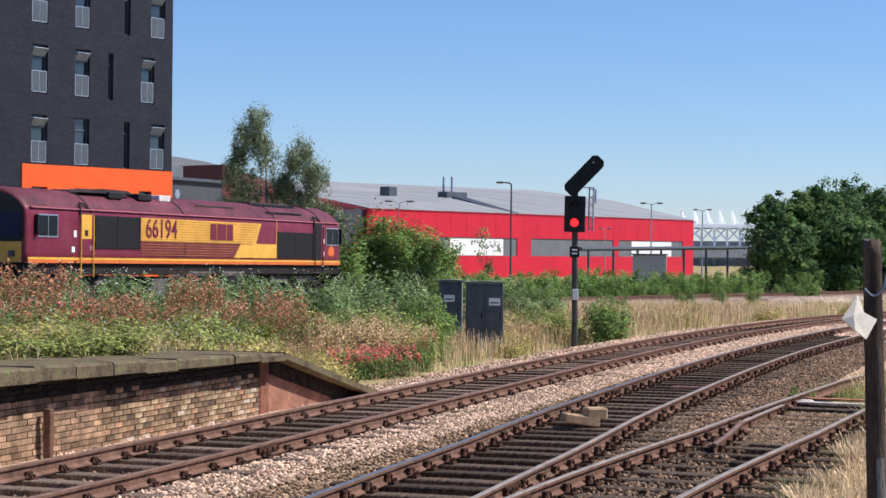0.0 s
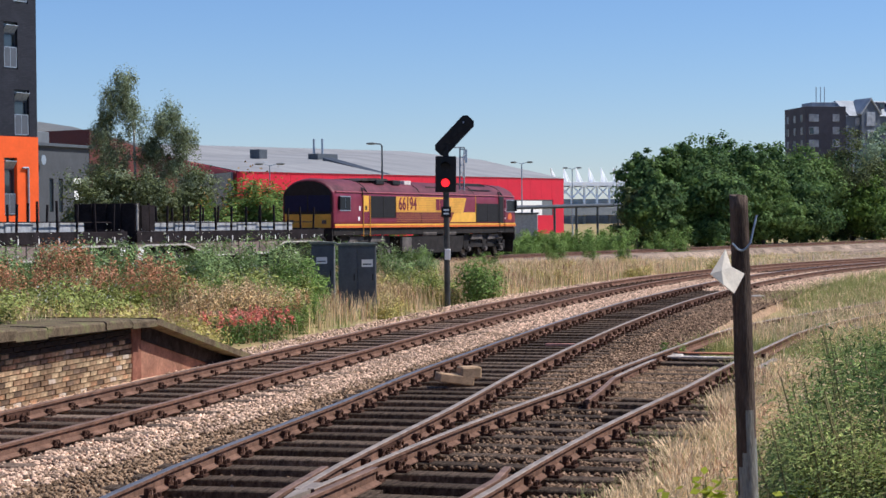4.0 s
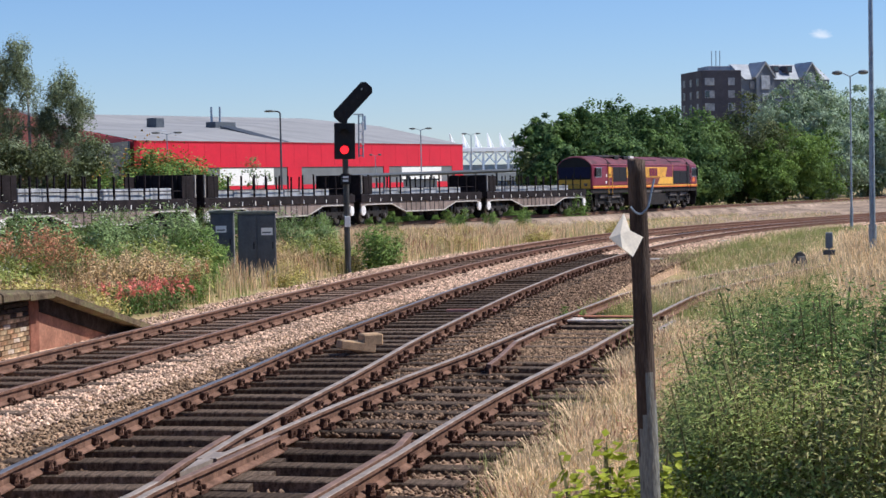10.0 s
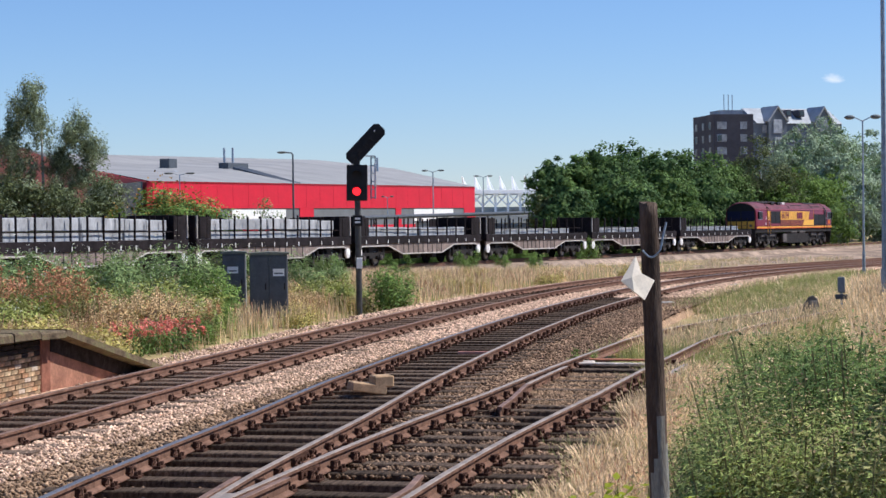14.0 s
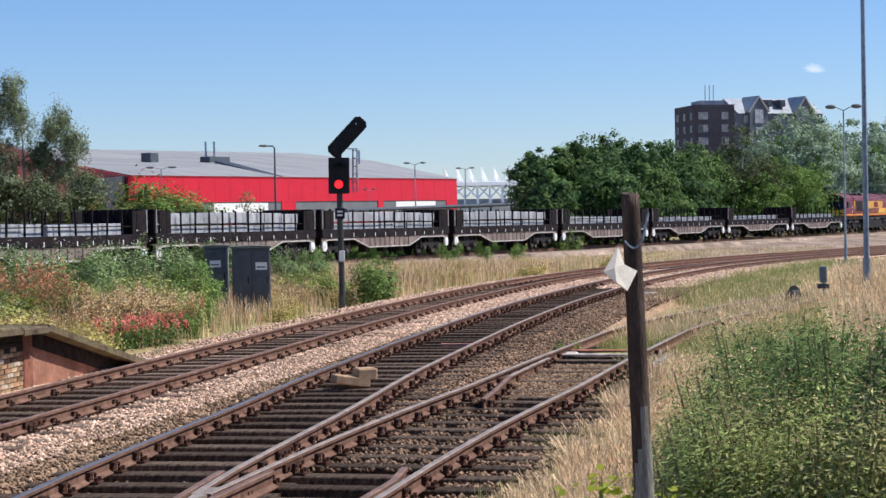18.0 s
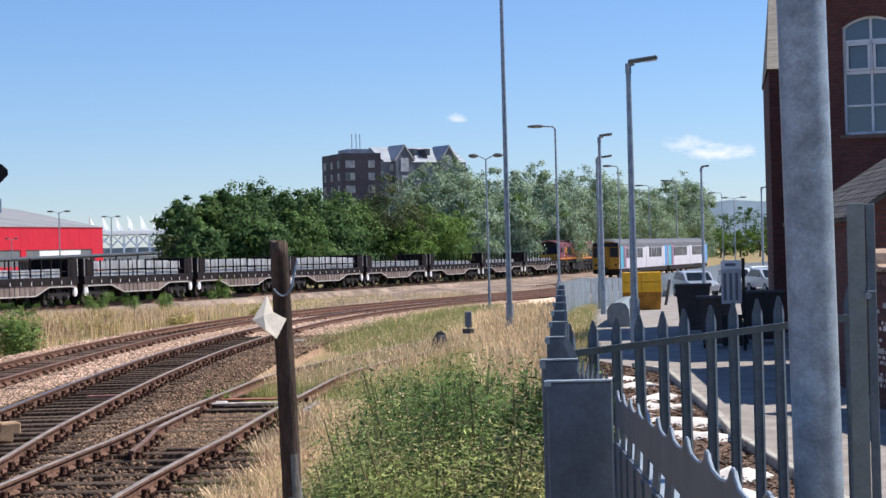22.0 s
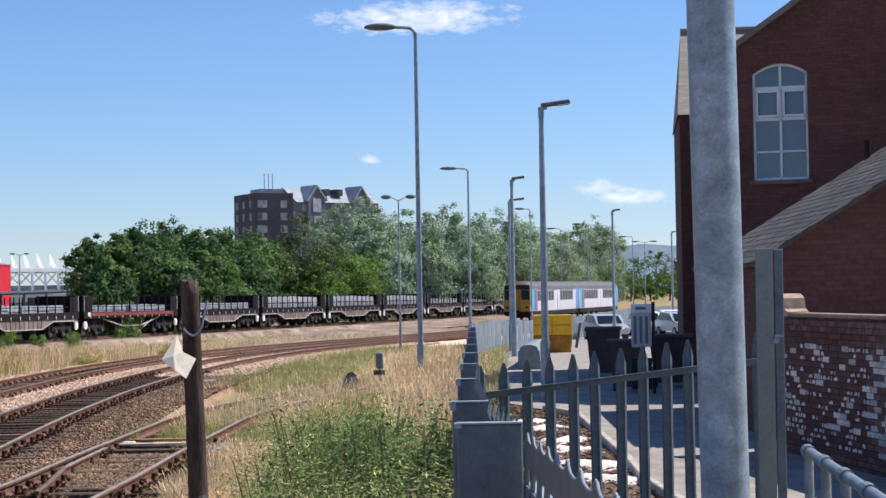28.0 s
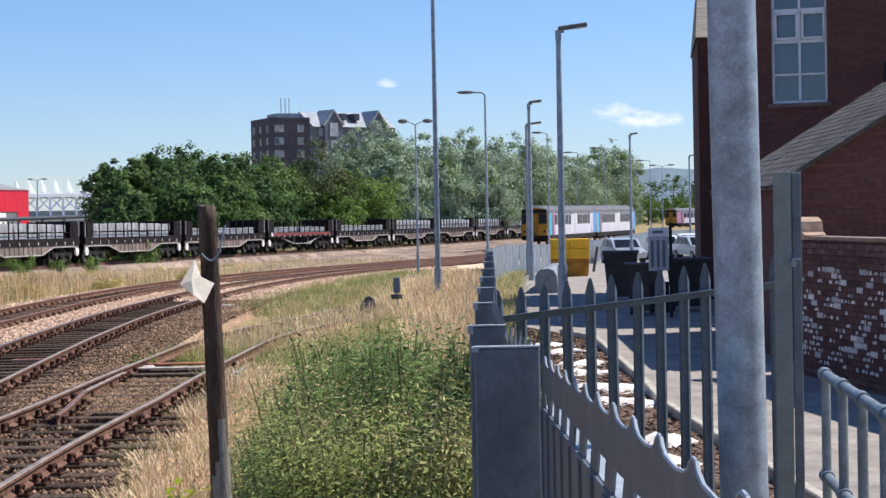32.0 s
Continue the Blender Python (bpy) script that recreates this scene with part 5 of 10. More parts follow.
def red_warehouse():
    t = thing("warehouse", "large red clad warehouse with a grey metal roof", "building")
    p, q = spot(-2.29, 203), spot(7.78, 263)
    w = (q - p).normalized()
    LEN = (q - p).length
    t.matrix_world = wall_pose(p, q)
    u = lambda az: facade_u(p, w, az)
    TOP = 6.85
    holes = []
    doors = [(-0.16, 2.32, 0.23, 1.89), (2.75, 5.31, None, None), (5.48, 7.45, 5.88, 7.11)]
    for a, b, c, d in doors:
        holes.append((u(a), 1.75, u(b), 3.95))
    ent = (u(-1.25), -1.5, u(-0.75), 2.6)
    bm = bmesh.new()
    wall_with_holes(bm, LEN, -1.5, TOP, holes + [ent], 0.4)
    part("wall", bm, M_REDCLAD, t, "red clad front wall")
    part("entrance", bbox(ent[0], 0.2, -1.5, ent[2], 0.3, 2.6), M_GREYCLAD, t)
    for a, b, c, d in doors:
        s = part("grey_bay", bbox(u(a) + 0.002, 0.10, 1.752, u(b) - 0.002, 0.3, 3.948), M_GREYCLAD, t, "grey clad loading bay")
        if c is not None:
            dr = part("loading_door", bbox(u(c), 0.03, 1.80, u(d), 0.095, 3.80), M_WHITE, s, "white roller shutter door")
    # seams of the cladding
    b = bmesh.new()
    for k in range(1, int(LEN / 3.0)):
        box(b, k * 3.0 - 0.025, -0.012, 4.1, k * 3.0 + 0.025, -0.001, TOP - 0.1)
    part("cladding_seams", b, mat("red_seam", (0.40, 0.012, 0.03), 0.5), t)
    part("parapet", bbox(-0.2, -0.08, TOP, LEN + 0.1, 0.45, TOP + 0.12), mat("dark_red_trim", (0.34, 0.02, 0.03), 0.5), t)
    # roof: rises from the eaves to a ridge, hipped to the far corner
    inv = t.matrix_world.inverted()
    r1 = inv @ spot(-4.9, 262, 2.35 + 262 * math.tan(radians(2.16)))
    g1 = inv @ spot(-4.6, 244, 2.36 + 244 * math.tan(radians(1.78)))
    r2 = inv @ spot(2.9, 290, 2.35 + 290 * math.tan(radians(1.90)))
    r3 = inv @ spot(5.2, 285, 2.35 + 285 * math.tan(radians(1.62)))
    bm = bmesh.new()
    e0, e1 = Vector((-0.2, -0.1, TOP + 0.121)), Vector((LEN + 0.1, -0.1, TOP + 0.121))
    V = [bm.verts.new(v) for v in (e0, e1, r3, r2, r1)]
    G1 = bm.verts.new(g1)
    bm.faces.new(V[:4])
    bm.faces.new((V[0], V[3], V[4], G1))
    B = [bm.verts.new((v.co.x, 90, TOP - 1)) for v in (V[4], V[3], V[2], V[1])]
    bm.faces.new((V[4], V[3], B[1], B[0]))
    bm.faces.new((V[3], V[2], B[2], B[1]))
    bm.faces.new((V[2], V[1], B[3], B[2]))
    bmesh.ops.triangulate(bm, faces=bm.faces)
    part("roof", bm, M_GREYROOF, t, "grey standing-seam metal roof")
    # a roof step's shadow as an added dark wedge, then vents and masts
    b = bmesh.new()
    a0, a1 = inv @ spot(0.55, 240, 0), inv @ spot(2.35, 226, 0)
    za, zb = 2.35 + 240 * math.tan(radians(1.72)), 2.35 + 226 * math.tan(radians(1.20))
    vs = [b.verts.new(v) for v in ((a0.x, a0.y, za), (a1.x, a1.y, zb), (a1.x, a1.y, zb - 0.12), (a0.x, a0.y, za - 0.55))]
    vs2 = [b.verts.new((v.co.x, v.co.y + 1.5, v.co.z)) for v in vs]
    b.faces.new(vs)
    b.faces.new(vs2[::-1])
    for i in range(4):
        b.faces.new((vs[i], vs2[i], vs2[(i + 1) % 4], vs[(i + 1) % 4]))
    part("roof_upstand", b, M_GREYPAINT, t, "dark wedge that paints a roof step's shadow")
    for az, el0, el1, wd, rr, mt in ((-1.72, 1.72, 1.98, 1.7, 243, M_GREYPAINT), (-1.62, 1.40, 1.60, 1.0, 232, M_GALV), (0.28, 1.75, 1.83, 4.5, 246, M_GREYPAINT)):
        c = inv @ spot(az, rr, 0)
        part("roof_vent", bbox(c.x - wd / 2, c.y - 0.8, 2.35 + rr * math.tan(radians(el0)) - 0.6, c.x + wd / 2, c.y + 0.8, 2.35 + rr * math.tan(radians(el1)), 0.05), mt, t)
    for az in (0.0, 0.26, 4.75):
        c = inv @ spot(az, 268 if az < 3 else 275, 0)
        b = bmesh.new()
        zt = 2.35 + (268 * math.tan(radians(2.30)) if az < 3 else 275 * math.tan(radians(1.95)))
        tube(b, (c.x, c.y, 8), (c.x, c.y, zt), 0.16, n=6)
        part("flue", b, M_GALV, t)
    # the gable end to the left: red fascia over a dark glazed front
    g0, g1 = Vector((0, 0, 0)), inv @ spot(-4.6, 244, 0)
    d = (g1 - g0)
    L2 = d.length
    ang = math.degrees(math.atan2(d.y, d.x))
    G = pose(0, 0, 0, 0, 0, ang)
    b = bmesh.new()
    z1 = 2.35 + 244 * math.tan(radians(1.78))
    pr = [(0, TOP - 3.0), (L2, z1 - 2.9), (L2, z1), (0, TOP)]
    prism(b, pr, -0.3, 0.35)
    bmesh.ops.transform(b, matrix=G, verts=b.verts)
    part("gable_fascia", b, mat("shaded_red_fascia", (0.45, 0.018, 0.035), 0.5, var=0.08), t, "red fascia over the glazed end")
    gl = part("glazed_end", bbox(0.1, 0.8, -1.5, L2, 1.0, 6.9, m=G), M_DARKGLASS, t, "dark glazed entrance front")
    for k in range(9):
        x = 0.3 + k * L2 / 9
        part("mullion", bbox(x, 0.70, -1.5, x + 0.15, 0.79, 5.9, m=G), M_GREYPAINT, gl)
    return t


red_warehouse()


def grey_building():
    """The dark grey office with a brown end, beside the warehouse."""
    t = thing("office_building", "dark grey two-storey office building with flat roof", "building")
    p, q = spot(-9.6, 150), spot(-6.9, 163)
    t.matrix_world = wall_pose(p, q)
    LEN = (q - p).length
    w = (q - p).normalized()
    u = lambda az: facade_u(p, w, az)
    win = [(u(-8.10), 2.6, u(-7.98), 5.4), (u(-7.82), 2.6, u(-7.70), 5.4)]
    big = (u(-7.36), 2.0, u(-7.12), 5.6)
    b = bmesh.new()
    wall_with_holes(b, LEN, -1.4, 8.1, win + [big], 0.35)
    part("wall", b, mat("dark_grey_render", (0.070, 0.075, 0.085), 0.8, var=0.12, scale=0.5), t)
    for x0, z0, x1, z1 in win + [big]:
        part("window", bbox(x0, 0.15, z0, x1, 0.2, z1), M_PANE, t)
    for k, z in enumerate((2.5, 3.6, 4.7)):
        part("white_blind", bbox(big[0] + 0.05, 0.08, z, big[2] - 0.05, 0.12, z + 0.8), M_WHITE, t)
    part("roof", bbox(-0.3, -0.3, 8.1, LEN + 0.3, 16, 8.35), M_GREYPAINT, t)
    part("side_wall", bbox(LEN - 0.35, 0.36, -1.4, LEN, 16, 8.09), M_GREYCLAD, t)
    part("plant_unit", bbox(u(-8.0), 3, 8.35, u(-7.16), 6, 9.55, 0.05), M_GREYCLAD, t)
    b = bmesh.new()
    tube(b, (u(-8.42), -0.5, 6.9), (u(-8.42), -0.42, 6.9), 0.4, n=16)
    part("satellite_dish", b, M_GALV, t)
    br = thing("brick_hall", "red-brown hall with sloping roof beside the office", "building")
    p2, q2 = spot(-6.88, 172), spot(-4.2, 180)
    br.matrix_world = wall_pose(p2, q2)
    L2 = (q2 - p2).length
    b = bmesh.new()
    prism(b, [(0, -1.4), (L2, -1.4), (L2, 7.4), (0, 10.2)], 0, 12)
    part("wall", b, mat("dark_red_cladding", (0.15, 0.05, 0.045), 0.7, var=0.15), br)
    fr = thing("far_hall", "distant pale grey hall roof", "building")
    p3, q3 = spot(-9.2, 260), spot(-5.2, 262)
    fr.matrix_world = wall_pose(p3, q3)
    L3 = (q3 - p3).length
    b = bmesh.new()
    prism(b, [(0, -2), (L3, -2), (L3, 12.0), (L3 * 0.45, 14.6), (0, 15.8)], 0, 10)
    part("hall", b, mat("pale_roof_sheet", (0.50, 0.50, 0.48), 0.6, var=0.1), fr)


grey_building()


def flats():
    t = thing("tower_flats", "distant dark brick block of flats with a pale gabled roof", "building")
    # distance haze is put into these colours: bluer walls, duller roof
    M_B = mat("hazy_flats_brick", (0.078, 0.076, 0.094), 0.85, var=0.15, scale=0.3)
    M_B2 = mat("slate_grey_flats_cladding", (0.13, 0.15, 0.19), 0.8, var=0.12, scale=0.3)
    M_PALE = mat("pale_flats_roof", (0.36, 0.38, 0.41), 0.7, var=0.15, scale=0.4)
    M_W = mat("flats_window", (0.30, 0.32, 0.36), 0.25, var=0.35, scale=0.2)
    b, c, d = spot(15.22, 402), spot(16.42, 405), spot(19.08, 418)

    def wing(p, q, top, depth, name, m_):
        m = wall_pose(p, q)
        L = (q - p).length
        return part(name, bbox(0, 0, -1, L, depth, top, 0.05, m=m), m_, t), m, L
    wd_ = (c - b).normalized()
    a, b2 = b + Vector((-wd_.y, wd_.x, 0)) * 14.0 - wd_ * 0.06, b - wd_ * 0.06
    w1, m1, L1 = wing(b, c, 24.4, 14, "left_wing", M_B)
    w3, m3, L3 = wing(a, b2, 24.38, 0.05, "side_wing", M_B)
    w2, m2, L2 = wing(c, d, 22.4, 14, "main_wing", M_B2)
    for wg, m, L, cols, top, wd in ((w1, m1, L1, 2, 24, 1.9), (w3, m3, L3, 3, 24, 1.6), (w2, m2, L2, 8, 22, 1.5)):
        for fl in range(8):
            for k in range(cols):
                x = (k + 0.5) * L / cols - (0.5 if cols == 2 and k == 0 else 0)
                ww = wd * (1.15 if cols == 2 and k == 0 else 0.8)
                z = 1.9 + fl * 2.75
                if z + 1.6 > top:
                    continue
                fr = part("window", bbox(x - ww / 2, -0.10, z, x + ww / 2, 0.1, z + 1.6, m=m), M_W if wg is not w3 else mat("dim_flats_window", (0.14, 0.14, 0.15), 0.3, var=0.3, scale=0.2), wg)
                part("pane", bbox(x - ww / 2 + 0.12, -0.16, z + 0.12, x - 0.06, -0.11, z + 1.48, m=m), M_W if (k + fl) % 3 else M_PANE, fr)
    p, w = c, (d - c).normalized()
    u = lambda az: facade_u(p, w, az)
    # pale pitched roof over the main wing, with a stub that runs back over the left wing
    b_ = bmesh.new()
    r0, r1 = u(16.5), u(19.08)
    vs = [b_.verts.new(m2 @ Vector(v)) for v in ((r0, -0.4, 22.4), (r1, -0.4, 22.4), (r1, 5.5, 26.0), (r0, 5.5, 26.0), (r0, 12, 22.4), (r1, 12, 22.4))]
    for f in ((0, 1, 2, 3), (3, 2, 5, 4), (0, 3, 4), (1, 5, 2)):
        b_.faces.new([vs[k] for k in f])
    part("roof", b_, M_PALE, t, "pale pitched roof")
    part("penthouse", bbox(L1 * 0.35, 5, 24.4, L1 * 1.05, 12, 25.6, 0.05, m=m1), M_PALE, t, "pale rooftop storey")
    for az, hw in ((17.08, 2.3), (18.47, 2.0)):
        x = u(az)
        b_ = bmesh.new()
        prism(b_, [(x - hw, 17.5), (x + hw, 17.5), (x + hw, 22.9), (x, 25.9), (x - hw, 22.9)], -1.0, 5)
        bmesh.ops.transform(b_, matrix=m2, verts=b_.verts)
        g = part("gable", b_, M_B2, t, "dark gable with pale windows")
        b_ = bmesh.new()
        for s in (-1, 1):
            o = [(x, 26.25), (x + s * (hw + 0.5), 22.8), (x + s * (hw + 0.2), 22.55), (x, 25.85)]
            prism(b_, o if s > 0 else o[::-1], -1.3, 5.2)
        bmesh.ops.transform(b_, matrix=m2, verts=b_.verts)
        part("gable_roof", b_, M_PALE, g)
        part("window", bbox(x - 1.1, -1.15, 20.2, x + 1.1, -0.99, 23.2, 0.02, m=m2), M_W, g)
        part("window", bbox(x - 0.9, -1.15, 17.7, x + 0.9, -0.99, 19.3, 0.02, m=m2), M_W, g)
    for az in (17.55, 17.95):
        x = u(az)
        g = part("dormer", bbox(x - 0.8, 0.9, 24.0, x + 0.8, 4.0, 25.5, 0.05, m=m2), M_B, t, "dark flat-roofed dormer")
        part("window", bbox(x - 0.5, 0.80, 24.3, x + 0.5, 0.91, 25.2, m=m2), M_PANE, g)
    for az in (16.75, 17.75, 18.95):
        x = u(az)
        part("window", bbox(x - 0.6, -0.2, 20.3, x + 0.6, -0.01, 22.0, m=m2), M_W, t)
    for x in (4.4, 5.4, 6.3):
        b_ = bmesh.new()
        tube(b_, m1 @ Vector((x, 6, 25.4)), m1 @ Vector((x, 6, 29.0)), 0.10, n=5)
        part("aerial", b_, M_GALV, t)


flats()


def stadium():
    t = thing("stadium", "distant stadium with white roof masts and trusses", "stadium")
    M_ST = mat("stadium_white_steel", (0.90, 0.90, 0.90), 0.5, var=0.05)
    m = wall_pose(spot(7.3, 455), spot(11.5, 470))
    L = (spot(11.5, 470) - spot(7.3, 455)).length
    part("stand", bbox(0, 2, -1, L, 20, 5.3, 0.1, m=m), mat("stadium_stand", (0.55, 0.58, 0.61), 0.7, var=0.15, scale=0.2), t)
    part("roof_edge", bbox(0, -4, 8.5, L, 18, 9.5, 0.05, m=m), M_ST, t)
    part("concourse", bbox(-4, -14, 1.2, L, -2, 3.2, 0.1, m=m), mat("stadium_concourse", (0.30, 0.33, 0.35), 0.6, var=0.15, scale=0.2), t)
    n = 11
    for k in range(n):
        x = (k + 0.5) * L / n
        b = bmesh.new()
        pipe(b, [m @ Vector((x, -3, -1)), m @ Vector((x, -3, 8.7))], 0.30, 5)
        tube(b, m @ Vector((x + 0.7, 2, 8.9)), m @ Vector((x - 0.9, 0, 13.0)), 0.75, 0.16, n=6)
        pipe(b, [m @ Vector((x - 0.9, 0, 13.0)), m @ Vector((x + 2.0, 2, 8.9))], 0.10, 5)
        pipe(b, [m @ Vector((x, -3, 5.4)), m @ Vector((x + L / n, -3, 8.7))], 0.22, 5)
        pipe(b, [m @ Vector((x + L / n, -3, 5.4)), m @ Vector((x, -3, 8.7))], 0.22, 5)
        part("mast", b, M_ST, t)


stadium()
hill_bm = bmesh.new()
_ring = []
for k in range(40):
    az = 20 + k * 0.45
    hgt = 24 + 26 * math.exp(-((az - 27.9) / 3.6) ** 2) + 1.5 * math.sin(k * 1.3) + 1.0 * math.sin(k * 0.5)
    _ring.append((hill_bm.verts.new(spot(az, 1900, -5)), hill_bm.verts.new(spot(az, 2100, hgt))))
for (a, b), (c, d) in zip(_ring[:-1], _ring[1:]):
    hill_bm.faces.new((a, c, d, b))
_h = mesh_ob("backdrop_hills", hill_bm, mat("hazy_distant_hill", (0.17, 0.22, 0.26), 1.0, var=0.12, scale=0.01), smooth=True)
tagged(_h, "hazy blue wooded hills on the horizon", "hills", kind="structure")

# ---------------------------------------------------------------- signal, cabinets, lamps and posts


def gz1(x, y):
    return float(ground_z([x], [y])[0])


def signal():
    p = Vector((3.62, 50.85, 0))
    z0 = gz1(p.x, p.y)
    t = thing("railway_signal", "black colour-light signal showing red with a tilted indicator", "signal", m=Matrix.Translation((p.x, p.y, 0)) @ pose(0, 0, 0, 0, 0.7, -4.1))
    b = bmesh.new()
    tube(b, (0.06, 0, z0 - 0.1), (0.0, 0, 2.95), 0.085, n=14)
    part("post", b, mat("dark_signal_post", (0.06, 0.06, 0.058), 0.6, var=0.3, scale=4), t)
    part("base_plate", bbox(-0.25, -0.25, z0 - 0.05, 0.3, 0.25, z0 + 0.08, 0.02), M_RAIL, t)
    head = part("signal_head", bbox(-0.30, -0.10, 2.90, 0.28, 0.05, 3.90, 0.02), M_BLACK, t, "black signal backboard")
    part("head_case", bbox(-0.20, 0.05, 2.95, 0.20, 0.35, 3.85, 0.03), M_BLACK, head)
    for z, lit in ((3.16, True), (3.60, False)):
        b = bmesh.new()
        tube(b, (-0.02, -0.10, z), (-0.02, -0.125, z), 0.115, n=18)
        part("lens", b, glow_mat("red_signal_light", (1.0, 0.012, 0.016), 1.6) if lit else M_GRILLE, head, "lit red signal lens" if lit else "")
        b = bmesh.new()
        for k in range(9):
            a0, a1 = math.pi * k / 9, math.pi * (k + 1) / 9
            v = [(-0.02 + 0.14 * math.cos(a), y, z + 0.14 * math.sin(a)) for a in (a0, a1) for y in (-0.10, -0.30)]
            vs = [b.verts.new(x) for x in v]
            b.faces.new((vs[0], vs[1], vs[3], vs[2]))
        part("hood", b, M_BLACK, head)
    # tilted route indicator: a long board with clipped corners
    b = bmesh.new()
    L, W, c = 0.66, 0.215, 0.10
    prism(b, [(-L, -W + c), (-L + c, -W), (L - c, -W), (L, -W + c), (L, W - c), (L - c, W), (-L + c, W), (-L, W - c)], -0.05, 0.06)
    ind = part("route_indicator", b, M_BLACK, t, "tilted black route indicator board")
    ind.matrix_basis = pose(0.225, 0.0, 4.475, 0, -47, 0)
    for k in range(5):
        b = bmesh.new()
        tube(b, (-0.48 + k * 0.24, -0.05, 0), (-0.48 + k * 0.24, -0.12, 0), 0.07, n=12)
        part("lamp_tube", b, M_GRILLE, ind)
    b = bmesh.new()
    tube(b, (0.44, -0.06, 0.06), (0.44, -0.065, 0.06), 0.03, n=8)
    part("small_lens", b, M_WHITE, ind)
    b = bmesh.new()
    tube(b, (-0.02, 0, 3.9), (-0.02, 0, 4.25), 0.09, n=10)
    part("neck", b, M_BLACK, t)
    # ladder frame behind
    b = bmesh.new()
    for x in (0.38, 0.50):
        tube(b, (x, 0.15, 2.95), (x, 0.15, 4.15), 0.02, n=6)
    for k in range(6):
        tube(b, (0.38, 0.15, 3.0 + k * 0.22), (0.50, 0.15, 3.0 + k * 0.22), 0.014, n=5)
    tube(b, (0.22, 0.15, 4.15), (0.50, 0.15, 4.15), 0.02, n=6)
    part("ladder", b, M_GALV, t)
    part("cable_cover", bbox(0.46, 0.10, 3.30, 0.53, 0.14, 3.95, 0.005), M_WHITE, t)
    s = part("plate_box", bbox(-0.13, -0.14, 2.20, 0.14, -0.06, 2.50, 0.01), M_BLACK, t)
    for k in range(2):
        part("plate_bar", bbox(-0.07, -0.146, 2.28 + k * 0.1, 0.08, -0.139, 2.33 + k * 0.1), M_WHITE, s)
    part("white_sleeve", bbox(-0.03, -0.11, 1.02, 0.13, -0.06, 1.32, 0.01), M_WHITE, t)


signal()


def cabinet(name, x, y, w, d, h, lab):
    z0 = gz1(x, y) - 0.03
    t = thing(name, lab, "cabinet", m=pose(x, y, z0, 0, 0, -2.0))
    part("plinth", bbox(-0.03, -0.03, -0.12, w + 0.03, d + 0.03, 0.08, 0.01), mat("concrete_plinth", (0.36, 0.34, 0.31), 0.9, var=0.2, scale=4), t)
    part("body", bbox(0, 0, 0.08, w, d, h, 0.012), M_GREYPAINT, t)
    # right face made paler: the sun on it is put into the colour
    part("side_panel", bbox(w - 0.001, 0.03, 0.12, w + 0.012, d - 0.03, h - 0.05), mat("sunlit_cabinet_side", (0.30, 0.31, 0.31), 0.5, var=0.15, scale=3), t)
    b = bmesh.new()
    prism(b, [(-0.05, h), (w + 0.05, h), (w + 0.05, h + 0.05), (w * 0.5, h + 0.075), (-0.05, h + 0.05)], -0.06, d + 0.05)
    part("lid", b, mat("mossy_cabinet_lid", (0.16, 0.17, 0.14), 0.8, var=0.25, scale=3), t)
    n = 2 if w > 0.8 else 1
    for k in range(n):
        dr = part("door", bbox(0.02 + k * (w / n), -0.02, 0.13, (k + 1) * w / n - 0.02, -0.001, h - 0.06, 0.006), M_GREYPAINT, t)
        part("handle", bbox((k + 0.85) * w / n - 0.02, -0.05, h * 0.48, (k + 0.85) * w / n + 0.01, -0.021, h * 0.58, 0.004), M_BLACK, dr)
    lx = w * (0.62 if w > 0.8 else 0.22)
    lb = part("label_plate", bbox(lx, -0.028, h * 0.68, lx + 0.30, -0.0205, h * 0.79), M_WHITE, t, "white label plate")
    part("label_bar", bbox(lx + 0.03, -0.030, h * 0.71, lx + 0.26, -0.0285, h * 0.73), M_GREYPAINT, lb)
    return t


cabinet("equipment_cabinet", 0.62, 48.9, 1.00, 0.75, 1.80, "tall dark grey trackside equipment cabinet with white label")
cabinet("equipment_cabinet", -0.10, 51.6, 0.64, 0.6, 1.72, "narrow dark grey trackside cabinet with white label")


